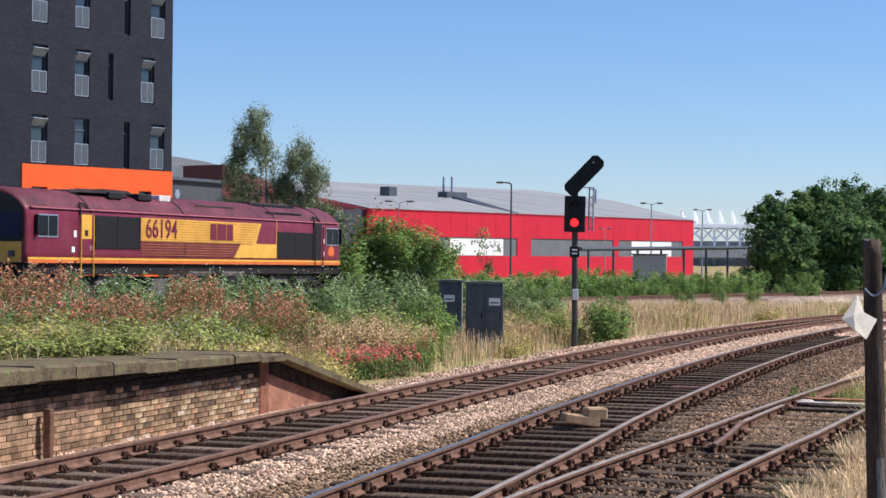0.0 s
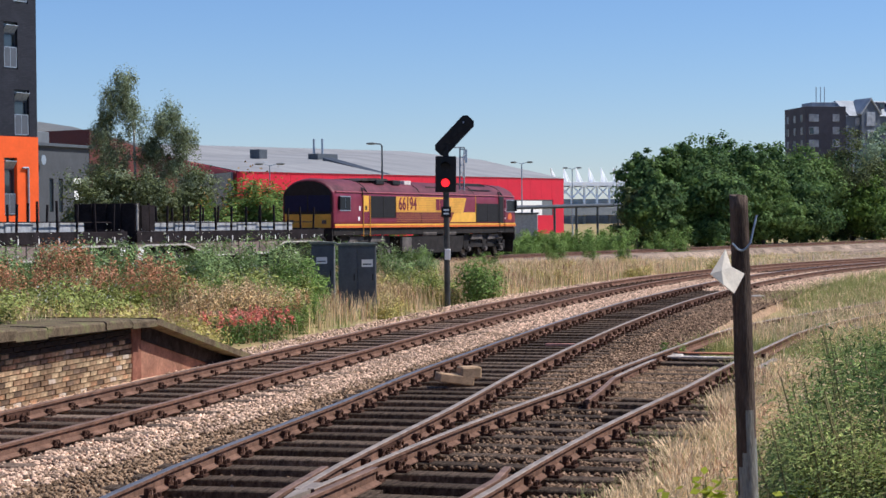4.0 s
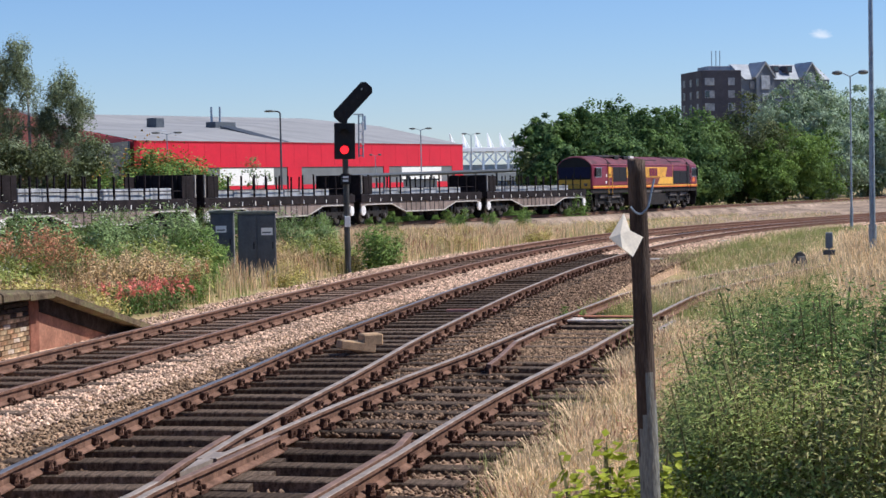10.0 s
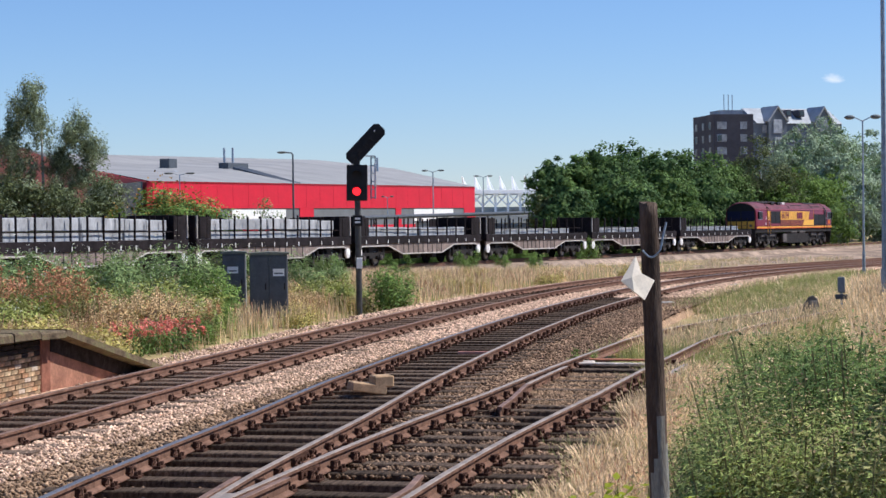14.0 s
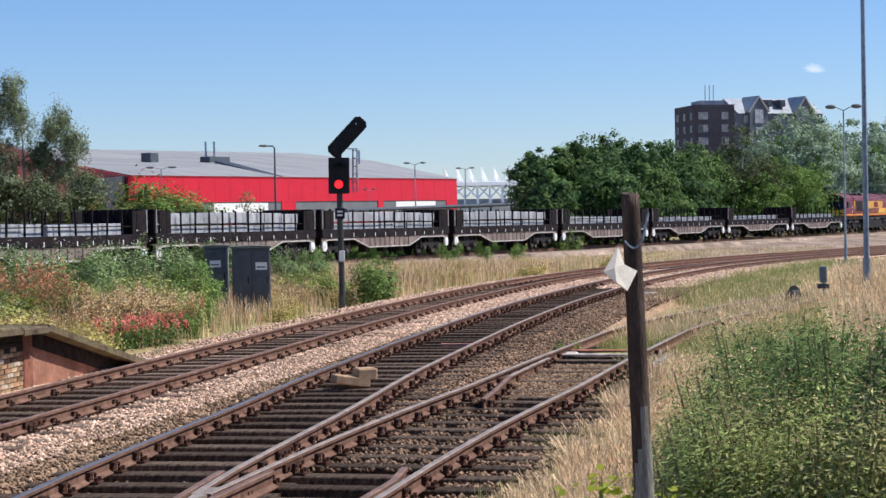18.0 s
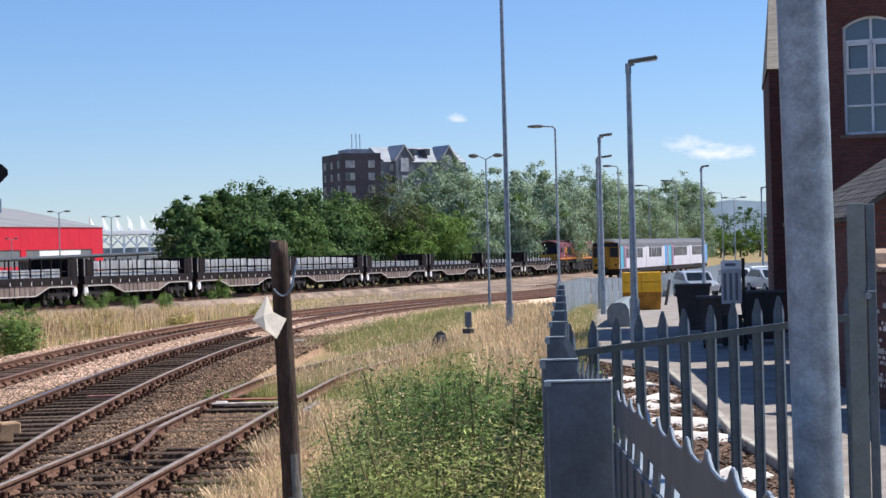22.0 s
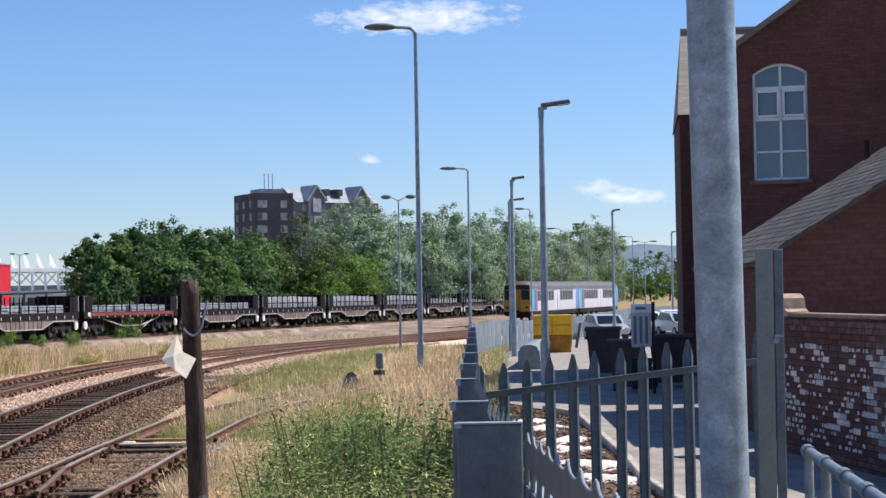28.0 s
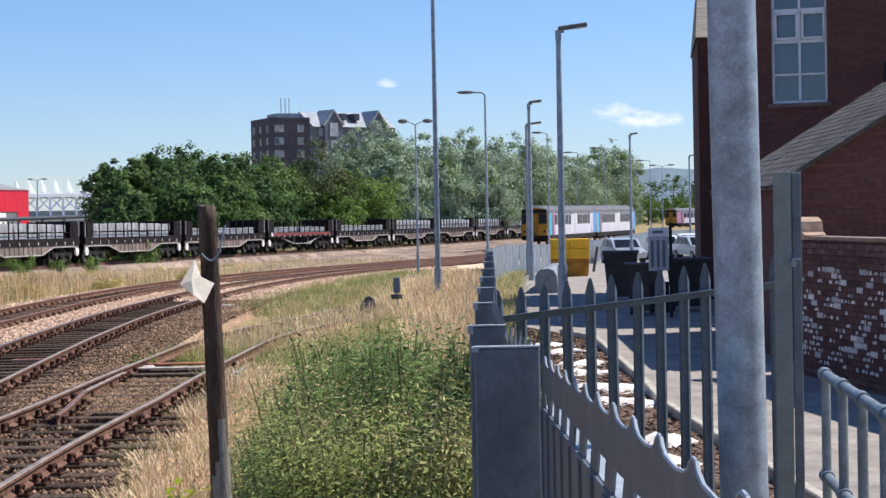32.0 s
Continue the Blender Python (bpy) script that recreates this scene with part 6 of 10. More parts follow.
def lamp_column(name, az, r, top, style, head_az, lab, base=None, rad=0.07):
    """A street lamp: column, arm and head (round lantern, flat panel or a pair)."""
    p = spot(az, r)
    z0 = gz1(p.x, p.y) if base is None else base
    t = thing(name, lab, "street lamp", m=Matrix.Translation((p.x, p.y, 0)) @ pose(0, 0, 0, 0, 0, -az))
    M_COL = M_GALV if style != "dark" else M_GREYPAINT
    side = 1 if head_az > az else -1
    L = r * radians(abs(head_az - az))
    b = bmesh.new()
    tube(b, (0, 0, z0), (0, 0, z0 + 1.2), rad * 1.35, n=12)
    tube(b, (0, 0, z0 + 1.2), (0, 0, top - 0.15), rad, rad * 0.65, n=12)
    part("column", b, M_COL, t)
    M_HEAD = mat("lantern_grey", (0.13, 0.14, 0.14), 0.5, var=0.15)
    sides = (side,) if style != "double" else (-1, 1)
    for s in sides:
        b = bmesh.new()
        if style == "flat":
            pipe(b, [(0, 0, top - 0.2), (0, 0, top), (s * 0.12, 0, top + 0.01)], rad * 0.8, 8)
        elif style == "double":
            pipe(b, [(0, 0, top - 0.15), (s * L * 0.4, 0, top)], rad * 0.5, 6)
        else:
            pipe(b, [(0, 0, top - 0.3), (s * 0.03, 0, top - 0.12), (s * 0.14, 0, top - 0.02), (s * L * 0.5, 0, top + 0.02)], rad * 0.6, 8)
        part("arm", b, M_COL, t)
        b = bmesh.new()
        if style == "flat":
            box(b, 0.0, -0.12, -0.03, L, 0.12, 0.05)
            bmesh.ops.bevel(b, geom=b.edges[:], offset=0.02, segments=1, affect='EDGES')
            m = pose(0, 0, top + 0.02, 0, -7, 0)
        else:
            x0, x1 = (L * 0.35, L) if style != "double" else (L * 0.4, L)
            bmesh.ops.create_uvsphere(b, u_segments=14, v_segments=8, radius=1.0)
            bmesh.ops.scale(b, vec=((x1 - x0) / 2, 0.15, 0.10), verts=b.verts)
            bmesh.ops.translate(b, vec=((x0 + x1) / 2, 0, 0.0), verts=b.verts)
            m = pose(0, 0, top + 0.02, 0, 0, 0)
        if s < 0:
            bmesh.ops.scale(b, vec=(-1, 1, 1), verts=b.verts)
            bmesh.ops.reverse_faces(b, faces=b.faces)
            m = pose(0, 0, top + 0.02, 0, 7 if style == "flat" else 0, 0)
        bmesh.ops.transform(b, matrix=m, verts=b.verts)
        hd = part("lantern", b, M_HEAD, t, "", smooth=style != "flat")
        if style == "flat":
            part("lens", bbox(s * L * 0.55, -0.1, -0.04, s * L * 0.97, 0.1, -0.031, m=m), M_WHITE, hd)
    return t


LT = "tall grey steel lamp column with a rounded lantern"
lamp_column("street_lamp", 20.32, 49.2, 9.45, "round", 18.70, LT + " in the grass", rad=0.075)
lamp_column("street_lamp", 19.70, 81, 6.50, "double", 19.15, "thin grey lamp column with two lanterns", rad=0.05)
lamp_column("street_lamp", 21.89, 104, 9.25, "round", 21.00, LT + " behind the fence", rad=0.08)
lamp_column("street_lamp", 24.21, 37, 6.02, "flat", 25.13, "grey car park lamp column with a flat panel head", base=0.1, rad=0.075)
lamp_column("street_lamp", 23.25, 61, 6.0, "flat", 23.66, "grey car park lamp column with a flat panel head", rad=0.075)
lamp_column("street_lamp", 23.16, 76, 6.0, "flat", 23.64, "grey car park lamp column with a flat panel head", rad=0.075)
lamp_column("street_lamp", 23.81, 150, 8.9, "round", 23.32, LT)
lamp_column("street_lamp", 26.37, 88, 6.0, "flat", 26.62, "grey car park lamp column with a flat panel head", rad=0.075)
lamp_column("street_lamp", 25.58, 200, 9.3, "round", 25.10, LT)
lamp_column("street_lamp", 24.75, 195, 8.7, "round", 24.30, LT)
lamp_column("street_lamp", 26.98, 250, 9.2, "round", 26.52, LT)
lamp_column("street_lamp", 28.19, 125, 6.0, "flat", 28.40, "grey car park lamp column with a flat panel head", rad=0.08)
lamp_column("street_lamp", 27.35, 230, 8.0, "double", 26.95, "thin grey lamp column with two lanterns")
lamp_column("street_lamp", 2.12, 150, 7.95, "dark", 1.62, "dark lamp column in front of the red warehouse", rad=0.10)
lamp_column("street_lamp", -1.38, 175, 7.0, "double", -1.86, "thin pale lamp column with two lanterns", rad=0.07)
lamp_column("street_lamp", 6.48, 190, 7.4, "double", 6.12, "thin pale lamp column with two lanterns", rad=0.08)
lamp_column("street_lamp", 8.05, 230, 7.7, "double", 7.75, "thin pale lamp column with two lanterns", rad=0.08)
lamp_column("street_lamp", 5.05, 200, 4.9, "double", 4.85, "thin pale lamp column with two lanterns", rad=0.06)


def wooden_post():
    t = thing("wooden_post", "leaning weathered timber post with a white plastic sheet", "post")
    b = bmesh.new()
    M_W = mat("weathered_dark_timber", (0.075, 0.050, 0.036), 0.85, var=0.45, scale=6, bump=0.6, streak=(3, 3, 0.5), col2=(0.16, 0.12, 0.09))
    p1, p0 = spot(13.17, 8.5, 2.415), spot(13.72, 8.5, -0.45)
    bot = p0.lerp(p1, 0.53)
    seg = 44
    ring0 = None
    q = (p1 - p0).to_track_quat('Z', 'Y')
    rr = random.Random(2)
    wob = [rr.uniform(-1, 1) for _ in range(14)]
    for k in range(seg + 1):
        c = p0.lerp(p1, k / seg)
        rad = 0.052 - 0.010 * k / seg + rr.uniform(-0.0015, 0.0015)
        ring = [b.verts.new(c + q @ Vector((rad * math.cos(2 * math.pi * i / 14), rad * math.sin(2 * math.pi * i / 14), rr.uniform(-0.012, 0.012) if k == seg else 0))) for i in range(14)]
        if ring0:
            for i in range(14):
                f = b.faces.new((ring0[i], ring0[(i + 1) % 14], ring[(i + 1) % 14], ring[i]))
                f.smooth = True
                f.material_index = 1 if k / seg < 0.58 + 0.07 * math.sin(i * 0.45 + 1.0) + 0.025 * wob[i] else 0
        else:
            b.faces.new(ring[::-1])
        ring0 = ring
    b.faces.new(ring0)
    part("post", b, [M_W, mat("grey_weathered_timber", (0.25, 0.245, 0.215), 0.85, var=0.4, scale=6, bump=0.5, streak=(3, 3, 0.5), col2=(0.12, 0.085, 0.06))], t, "dark timber with a grey lower part")
    # the sheet: two folded flaps tied by a wire
    M_PL = mat("dirty_white_plastic", (0.72, 0.64, 0.52), 0.5, var=0.12, scale=9)
    b = bmesh.new()
    T, LF, B, R, NK = spot(12.756, 8.40, 2.174), spot(12.297, 8.33, 2.064), spot(13.009, 8.36, 1.976), spot(13.326, 8.42, 2.063), spot(12.927, 8.38, 2.095)
    mid = (LF + NK) / 2 + Vector((0, -0.015, 0))
    low = (LF + B) / 2 + Vector((0, -0.02, -0.004))
    vs = [b.verts.new(p) for p in (T, LF, B, R, NK, mid, low)]
    for f in ((0, 1, 5), (0, 5, 4), (1, 6, 5), (6, 2, 5), (5, 2, 4), (2, 3, 4)):
        b.faces.new([vs[i] for i in f])
    bmesh.ops.recalc_face_normals(b, faces=b.faces)
    bmesh.ops.solidify(b, geom=b.faces[:], thickness=0.006)
    part("plastic_sheet", b, M_PL, t, "torn dirty white plastic sheet")
    b = bmesh.new()
    c = [spot(12.98 + 0.55 * k / 6, 8.44, 2.35 - 8.44 * (0.0175 + 0.004 * math.sin(k / 6 * math.pi))) for k in range(7)] + [spot(13.62, 8.45, 2.35 - 8.45 * 0.010), spot(13.72, 8.46, 2.35 - 8.46 * 0.0025)]
    pipe(b, c, 0.005, 6)
    part("wire", b, M_GALV, t)


wooden_post()


def small_trackside():
    # timber block between the rails
    t = thing("timber_block", "pale yellow timber block lying between the rails", "block", m=TRACK_B.turn(s_near(TRACK_B, 2.4, 26.2)) @ pose(0, 0.0, -0.16, 0, 0, -62))
    part("slab", bbox(-0.34, -0.15, 0.0, 0.18, 0.15, 0.13, 0.015, m=pose(0, 0, 0.02, 0, 9, 0)), mat("pale_sawn_timber", (0.42, 0.28, 0.16), 0.85, var=0.3, scale=5), t)
    part("block", bbox(0.0, -0.15, 0.1, 0.30, 0.15, 0.27, 0.02), MATS["pale_sawn_timber"], t)
    # tie bar across the second track
    t = thing("tie_bar", "thin rusty-pink bar across the track", "rail bar", m=TRACK_B.turn(s_near(TRACK_B, 4.6, 33.2)) @ pose(0, -0.9, -0.12))
    part("bar", bbox(-0.03, -0.02, 0, 0.03, 0.9, 0.05, 0.006), mat("pink_painted_bar", (0.48, 0.24, 0.18), 0.7, var=0.2), t)
    # point machine rods beside the siding
    t = thing("point_rodding", "pale point rods on timbers beside the siding", "point rods", m=TRACK_C.turn(s_near(TRACK_C, 6.6, 29.5)))
    for k, (x, c) in enumerate(((0.0, (0.62, 0.54, 0.46)), (0.85, (0.42, 0.17, 0.09)))):
        part("rod", bbox(x - 0.06, -0.68, -0.10, x + 0.06, 0.66, -0.065, 0.01), mat("rod_paint_%d" % k, c, 0.75, var=0.3), t)
    part("timber", bbox(-0.75, -1.05, -0.22, -0.45, 1.0, -0.12, 0.01), M_SLEEPER, t)
    part("timber", bbox(0.2, -1.05, -0.22, 0.48, 1.0, -0.13, 0.01), M_SLEEPER, t)
    part("bracket", bbox(0.22, 0.46, -0.13, 0.40, 0.66, -0.06, 0.02), MATS["rod_paint_0"], t)
    part("rail_stub", bbox(-2.3, -1.24, -0.16, -0.5, -1.16, -0.03, 0.01), M_RAILTOP, t)
    # rail end stub between tracks (a spare length of rail)
    t = thing("check_rail", "short rusty check rail with a flared end", "rail")
    s1 = s_proj(TRACK_C, 3.6, 23.0)
    rail(TRACK_C, s1, s1 + 3.2, -0.22, t, M_RAILRUST, "rail", 1.0, -0.60, dz=-0.045)
    rail(TRACK_C, s1 + 3.2, s1 + 6.4, -0.60, t, M_RAILTOP, "rail", 1.0, -0.67, dz=-0.045)
    for k in range(4):
        m_ = TRACK_C.turn(s1 + 0.25 + 0.74 * k)
        o = new("chair", CHAIR)
        o.parent = t
        o.matrix_basis = m_ @ pose(0, 0.25 + 0.119 * 0.74 * k, -0.19) @ Matrix.Diagonal((0.8, 0.8, 0.8, 1))
    t = thing("check_rail", "rusty check rail inside the siding's rail", "rail")
    s1 = s_near(TRACK_C, 0.4, 14.0)
    rail(TRACK_C, s1 - 4, s1 + 2.6, 0.64, t, M_RAILRUST, "rail", 1.0)
    rail(TRACK_C, s1 + 2.6, s1 + 3.4, 0.64, t, M_RAILRUST, "flared_end", 0.4, 0.55)
    # concrete stub and troughs by the tracks
    p = spot(13.68, 54.0)
    t = thing("concrete_block", "grey concrete block beside the track", "block", m=pose(p.x, p.y, gz1(p.x, p.y), 0, 0, 12))
    part("block", bbox(-0.2, -0.2, -0.02, 0.22, 0.2, 0.26, 0.02), mat("weathered_concrete", (0.33, 0.31, 0.28), 0.9, var=0.25, scale=5), t)
    p = spot(15.85, 68.0)
    t = thing("cable_trough", "pale concrete cable trough beside the line", "trough", m=pose(p.x, p.y, gz1(p.x, p.y) + 0.05, 0, 0, 58))
    part("trough", bbox(-0.4, -0.2, -0.06, 0.5, 0.2, 0.2, 0.02), MATS["weathered_concrete"], t)
    p = spot(18.1, 46.5)
    t = thing("stop_block", "dark rounded stop block in the grass", "buffer stop", m=pose(p.x, p.y, gz1(p.x, p.y) + 0.14, 0, 0, -18))
    b = bmesh.new()
    prism(b, [(-0.20, -0.3), (0.20, -0.3), (0.20, 0.30), (0.16, 0.46), (0.05, 0.54), (-0.06, 0.50), (-0.15, 0.36), (-0.20, 0.28)], -0.12, 0.12)
    part("block", b, mat("dark_weathered_timber_block", (0.16, 0.15, 0.14), 0.9, var=0.4, scale=5), t)
    part("face", bbox(-0.02, -0.15, 0.1, 0.16, -0.125, 0.42, 0.01), MATS["weathered_concrete"], t)
    p = spot(19.02, 46.8)
    t = thing("ground_signal", "small grey ground signal on a thin post", "signal", m=pose(p.x, p.y, gz1(p.x, p.y), 0, 0, -19))
    b = bmesh.new()
    tube(b, (0, 0, -0.05), (0, 0, 0.75), 0.03, n=8)
    part("post", b, M_GALV, t)
    part("head", bbox(-0.09, -0.08, 0.70, 0.09, 0.08, 1.10, 0.02), mat("blue_grey_signal_paint", (0.17, 0.20, 0.24), 0.5, var=0.15), t)
    part("cross_plate", bbox(-0.15, -0.05, 0.54, 0.15, 0.03, 0.66, 0.01), M_GREYPAINT, t)
    p = spot(16.2, 39.5)
    t = thing("concrete_slab", "pale concrete slab half hidden in the dry grass", "slab", m=pose(p.x, p.y, gz1(p.x, p.y) + 0.14, 0, 4, 20))
    part("slab", bbox(-0.4, -0.3, -0.22, 0.4, 0.3, 0.16, 0.02), MATS["weathered_concrete"], t)
    # relay room and the long pipe on posts beyond the goods line
    p = spot(6.45, 128)
    t = thing("relay_hut", "grey steel relay cabin beyond the goods line", "hut", m=pose(p.x, p.y, gz1(p.x, p.y), 0, 0, -6))
    part("cabin", bbox(-1.2, 0, -0.05, 1.15, 2.2, 2.95, 0.03), mat("grey_cabin_steel", (0.40, 0.40, 0.39), 0.6, var=0.15), t)
    part("door", bbox(-0.1, -0.03, 0.1, 0.75, 0.0, 2.1, 0.01), MATS["grey_cabin_steel"], t)
    part("notice", bbox(0.25, -0.045, 1.3, 0.6, -0.031, 1.7), M_WHITE, t)
    part("roof", bbox(-1.3, -0.12, 2.95, 1.25, 2.3, 3.05, 0.02), M_GREYPAINT, t)
    t = thing("raised_pipe", "dark pipe raised on posts beyond the goods line", "pipe")
    b = bmesh.new()
    a0, a1 = spot(4.3, 140, 2.55), spot(9.9, 160, 2.85)
    tube(b, a0, a1, 0.16, n=8)
    part("pipe", b, M_GREYPAINT, t)
    for k in range(8):
        c = a0.lerp(a1, (k + 0.3) / 8)
        b = bmesh.new()
        tube(b, (c.x, c.y, gz1(c.x, c.y) - 0.05), c, 0.10, n=6)
        part("leg", b, M_GREYPAINT, t)


small_trackside()

# ---------------------------------------------------------------- fences, lane and car park
M_FENCE = mat("grey_palisade_paint", (0.125, 0.15, 0.18), 0.5, 0.10, var=0.18, scale=6)
# paler copy of the fence grey, with sunlight put into its colour
M_FENCELIT = mat("galvanised_fence_lit", (0.36, 0.40, 0.43), 0.5, 0.3, var=0.18, scale=3)


def pale_mesh(h, name="pale", mtl=None):
    """A palisade pale: folded W section with a split, pointed top."""
    bm = bmesh.new()
    prof = [(-0.034, 0.0), (-0.022, 0.018), (-0.008, 0.006), (0.008, 0.006), (0.022, 0.018), (0.034, 0.0)]
    tops = [h - 0.10, h - 0.05, h, h, h - 0.05, h - 0.10]
    th = 0.004
    front = [bm.verts.new((x, -y, 0)) for x, y in prof], [bm.verts.new((x, -y, z)) for (x, y), z in zip(prof, tops)]
    back = [bm.verts.new((x, -y + th, 0)) for x, y in prof], [bm.verts.new((x, -y + th, z)) for (x, y), z in zip(prof, tops)]
    for i in range(5):
        bm.faces.new((front[0][i], front[0][i + 1], front[1][i + 1], front[1][i]))
        bm.faces.new((back[0][i + 1], back[0][i], back[1][i], back[1][i + 1]))
        bm.faces.new((front[1][i], front[1][i + 1], back[1][i + 1], back[1][i]))
    for i in (0, 5):
        bm.faces.new((front[0][i], front[1][i], back[1][i], back[0][i]))
    bmesh.ops.recalc_face_normals(bm, faces=bm.faces)
    me = bpy.data.meshes.new(name)
    bm.to_mesh(me)
    bm.free()
    me.materials.append(mtl or M_FENCE)
    return me


def palisade(lab, p, q, ztop_p, ztop_q, height, pitch=0.152, rails=(0.19, None), posts=2.75, mtl=None, splay=0.0, facing=1, post_w=0.06, skip_post=()):
    """A palisade fence from p to q."""
    mtl = mtl or M_FENCE
    t = thing("palisade_fence", lab, "fence")
    d = Vector((q.x - p.x, q.y - p.y, 0))
    L = d.length
    ang = math.degrees(math.atan2(d.y, d.x))
    me = pale_mesh(height, mtl=mtl)
    n = int(L / pitch)
    r = random.Random(int(p.x * 100))
    for k in range(n + 1):
        c = Vector((p.x, p.y, 0)).lerp(Vector((q.x, q.y, 0)), k * pitch / L)
        z = ztop_p + (ztop_q - ztop_p) * k * pitch / L
        o = new("pale", me)
        o.parent = t
        o.matrix_basis = pose(c.x, c.y, z - height, splay, r.uniform(-0.5, 0.5), ang + (0 if facing > 0 else 180))
    for dz in (0.19, height - 0.25):
        b = bmesh.new()
        tilt = math.degrees(math.atan2(ztop_q - ztop_p, L))
        m = Matrix.Translation((p.x, p.y, ztop_p - dz)) @ pose(0, 0, 0, 0, 0, ang) @ pose(0, 0, 0, 0, -tilt, 0)
        y = -0.03 if facing > 0 else 0.03
        box(b, 0, y - 0.024, -0.022, L, y + 0.0, 0.022, m=m)
        box(b, 0, y - 0.052, 0.014, L, y - 0.024, 0.022, m=m)
        part("rail", b, mtl, t)
    k = 0.0
    while k <= L + 0.1:
        c = Vector((p.x, p.y, 0)).lerp(Vector((q.x, q.y, 0)), min(1, k / L))
        z = ztop_p + (ztop_q - ztop_p) * min(1, k / L)
        if not any(abs(k - x) < 0.5 for x in skip_post):
            b = bbox(-post_w / 2, 0.02, 0, post_w / 2, 0.09, height - 0.05, 0.004)
            po = part("post", b, mtl, t)
            po.matrix_basis = pose(c.x, c.y, z - height, 0, 0, ang + (0 if facing > 0 else 180))
        k += posts
    return t


# fence across, and the one that runs from the platform end
palisade("dark grey palisade fence with pointed pales and a rail", spot(22.2, 11.7), spot(31.0, 11.75), 1.87, 2.07, 2.1, pitch=0.1462, posts=2.9, skip_post=(0.0,))


def near_fence():
    """A sheeted fence that runs away beside the eye and falls with the ground: a wavy top edge, slots, a ledge and ribs."""
    t = thing("steel_fence", "dark grey sheeted steel fence with a wavy top edge and slots", "fence")
    az = radians(21.0)
    way, right = Vector((math.sin(az), math.cos(az), 0)), Vector((math.cos(az), -math.sin(az), 0))
    pitch, s_far, s_near_ = 0.378, 6.12, 1.90

    def at(s, h, d=0.27):
        return way * s + right * d + Vector((0, 0, EYE - 0.0461 * s - h))

    def slab(b, pts, d0, d1):
        f0, f1 = [b.verts.new(at(s, h, d0)) for s, h in pts], [b.verts.new(at(s, h, d1)) for s, h in pts]
        for k in range(len(pts)):
            b.faces.new((f0[k], f0[(k + 1) % len(pts)], f1[(k + 1) % len(pts)], f1[k]))
        b.faces.new(f0[::-1])
        b.faces.new(f1)
    n = int((s_far - s_near_) / pitch)
    wave = []
    for k in range(n + 1):
        for x, z in ((-0.18, 0.000), (-0.10, 0.004), (-0.055, 0.013), (-0.040, 0.022), (-0.018, 0.028), (0.010, 0.026), (0.026, 0.016), (0.07, 0.005), (0.16, 0.001)):
            wave.append((s_far - 0.2 - k * pitch - x, 0.222 - z))
    b = bmesh.new()
    for u, v in zip(wave[:-1], wave[1:]):
        slab(b, [u, v, (v[0], 0.308), (u[0], 0.308)], 0.268, 0.274)
    bmesh.ops.remove_doubles(b, verts=b.verts, dist=1e-5)
    bmesh.ops.recalc_face_normals(b, faces=b.faces)
    part("top_sheet", b, M_FENCE, t, "flat dark sheet with a wavy top")
    # the catch of light along the top edge, as a paler pipe
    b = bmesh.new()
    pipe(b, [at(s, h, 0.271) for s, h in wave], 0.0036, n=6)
    part("rolled_edge", b, M_FENCELIT, t, "wavy top edge in the paler lit grey")
    for k in range(n + 1):
        c = s_far - 0.1 - k * pitch
        b = bmesh.new()
        slab(b, [(c - 0.11, 0.306), (c + 0.07, 0.306), (c + 0.13, 0.364), (c - 0.05, 0.364)], 0.268, 0.274)
        bmesh.ops.recalc_face_normals(b, faces=b.faces)
        part("slot_bar", b, M_FENCE, t)
        b = bmesh.new()
        slab(b, [(c - 0.03, 0.368), (c + 0.03, 0.368), (c + 0.03, 1.9), (c - 0.03, 1.9)], 0.256, 0.262)
        bmesh.ops.recalc_face_normals(b, faces=b.faces)
        part("rib", b, M_FENCE, t)
    b = bmesh.new()
    slab(b, [(wave[0][0], 0.362), (s_near_, 0.362), (s_near_, 2.1), (wave[0][0], 2.1)], 0.263, 0.270)
    bmesh.ops.recalc_face_normals(b, faces=b.faces)
    part("lower_sheet", b, M_FENCE, t, "dark sheet behind the ribs")
    # added pale strip that stands in for the light in the slots
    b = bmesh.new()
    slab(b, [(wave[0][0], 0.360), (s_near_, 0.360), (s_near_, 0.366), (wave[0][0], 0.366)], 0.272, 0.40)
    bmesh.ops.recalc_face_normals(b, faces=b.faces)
    part("ledge", b, M_FENCELIT, t, "pale ledge added to make the slots look lit")


near_fence()


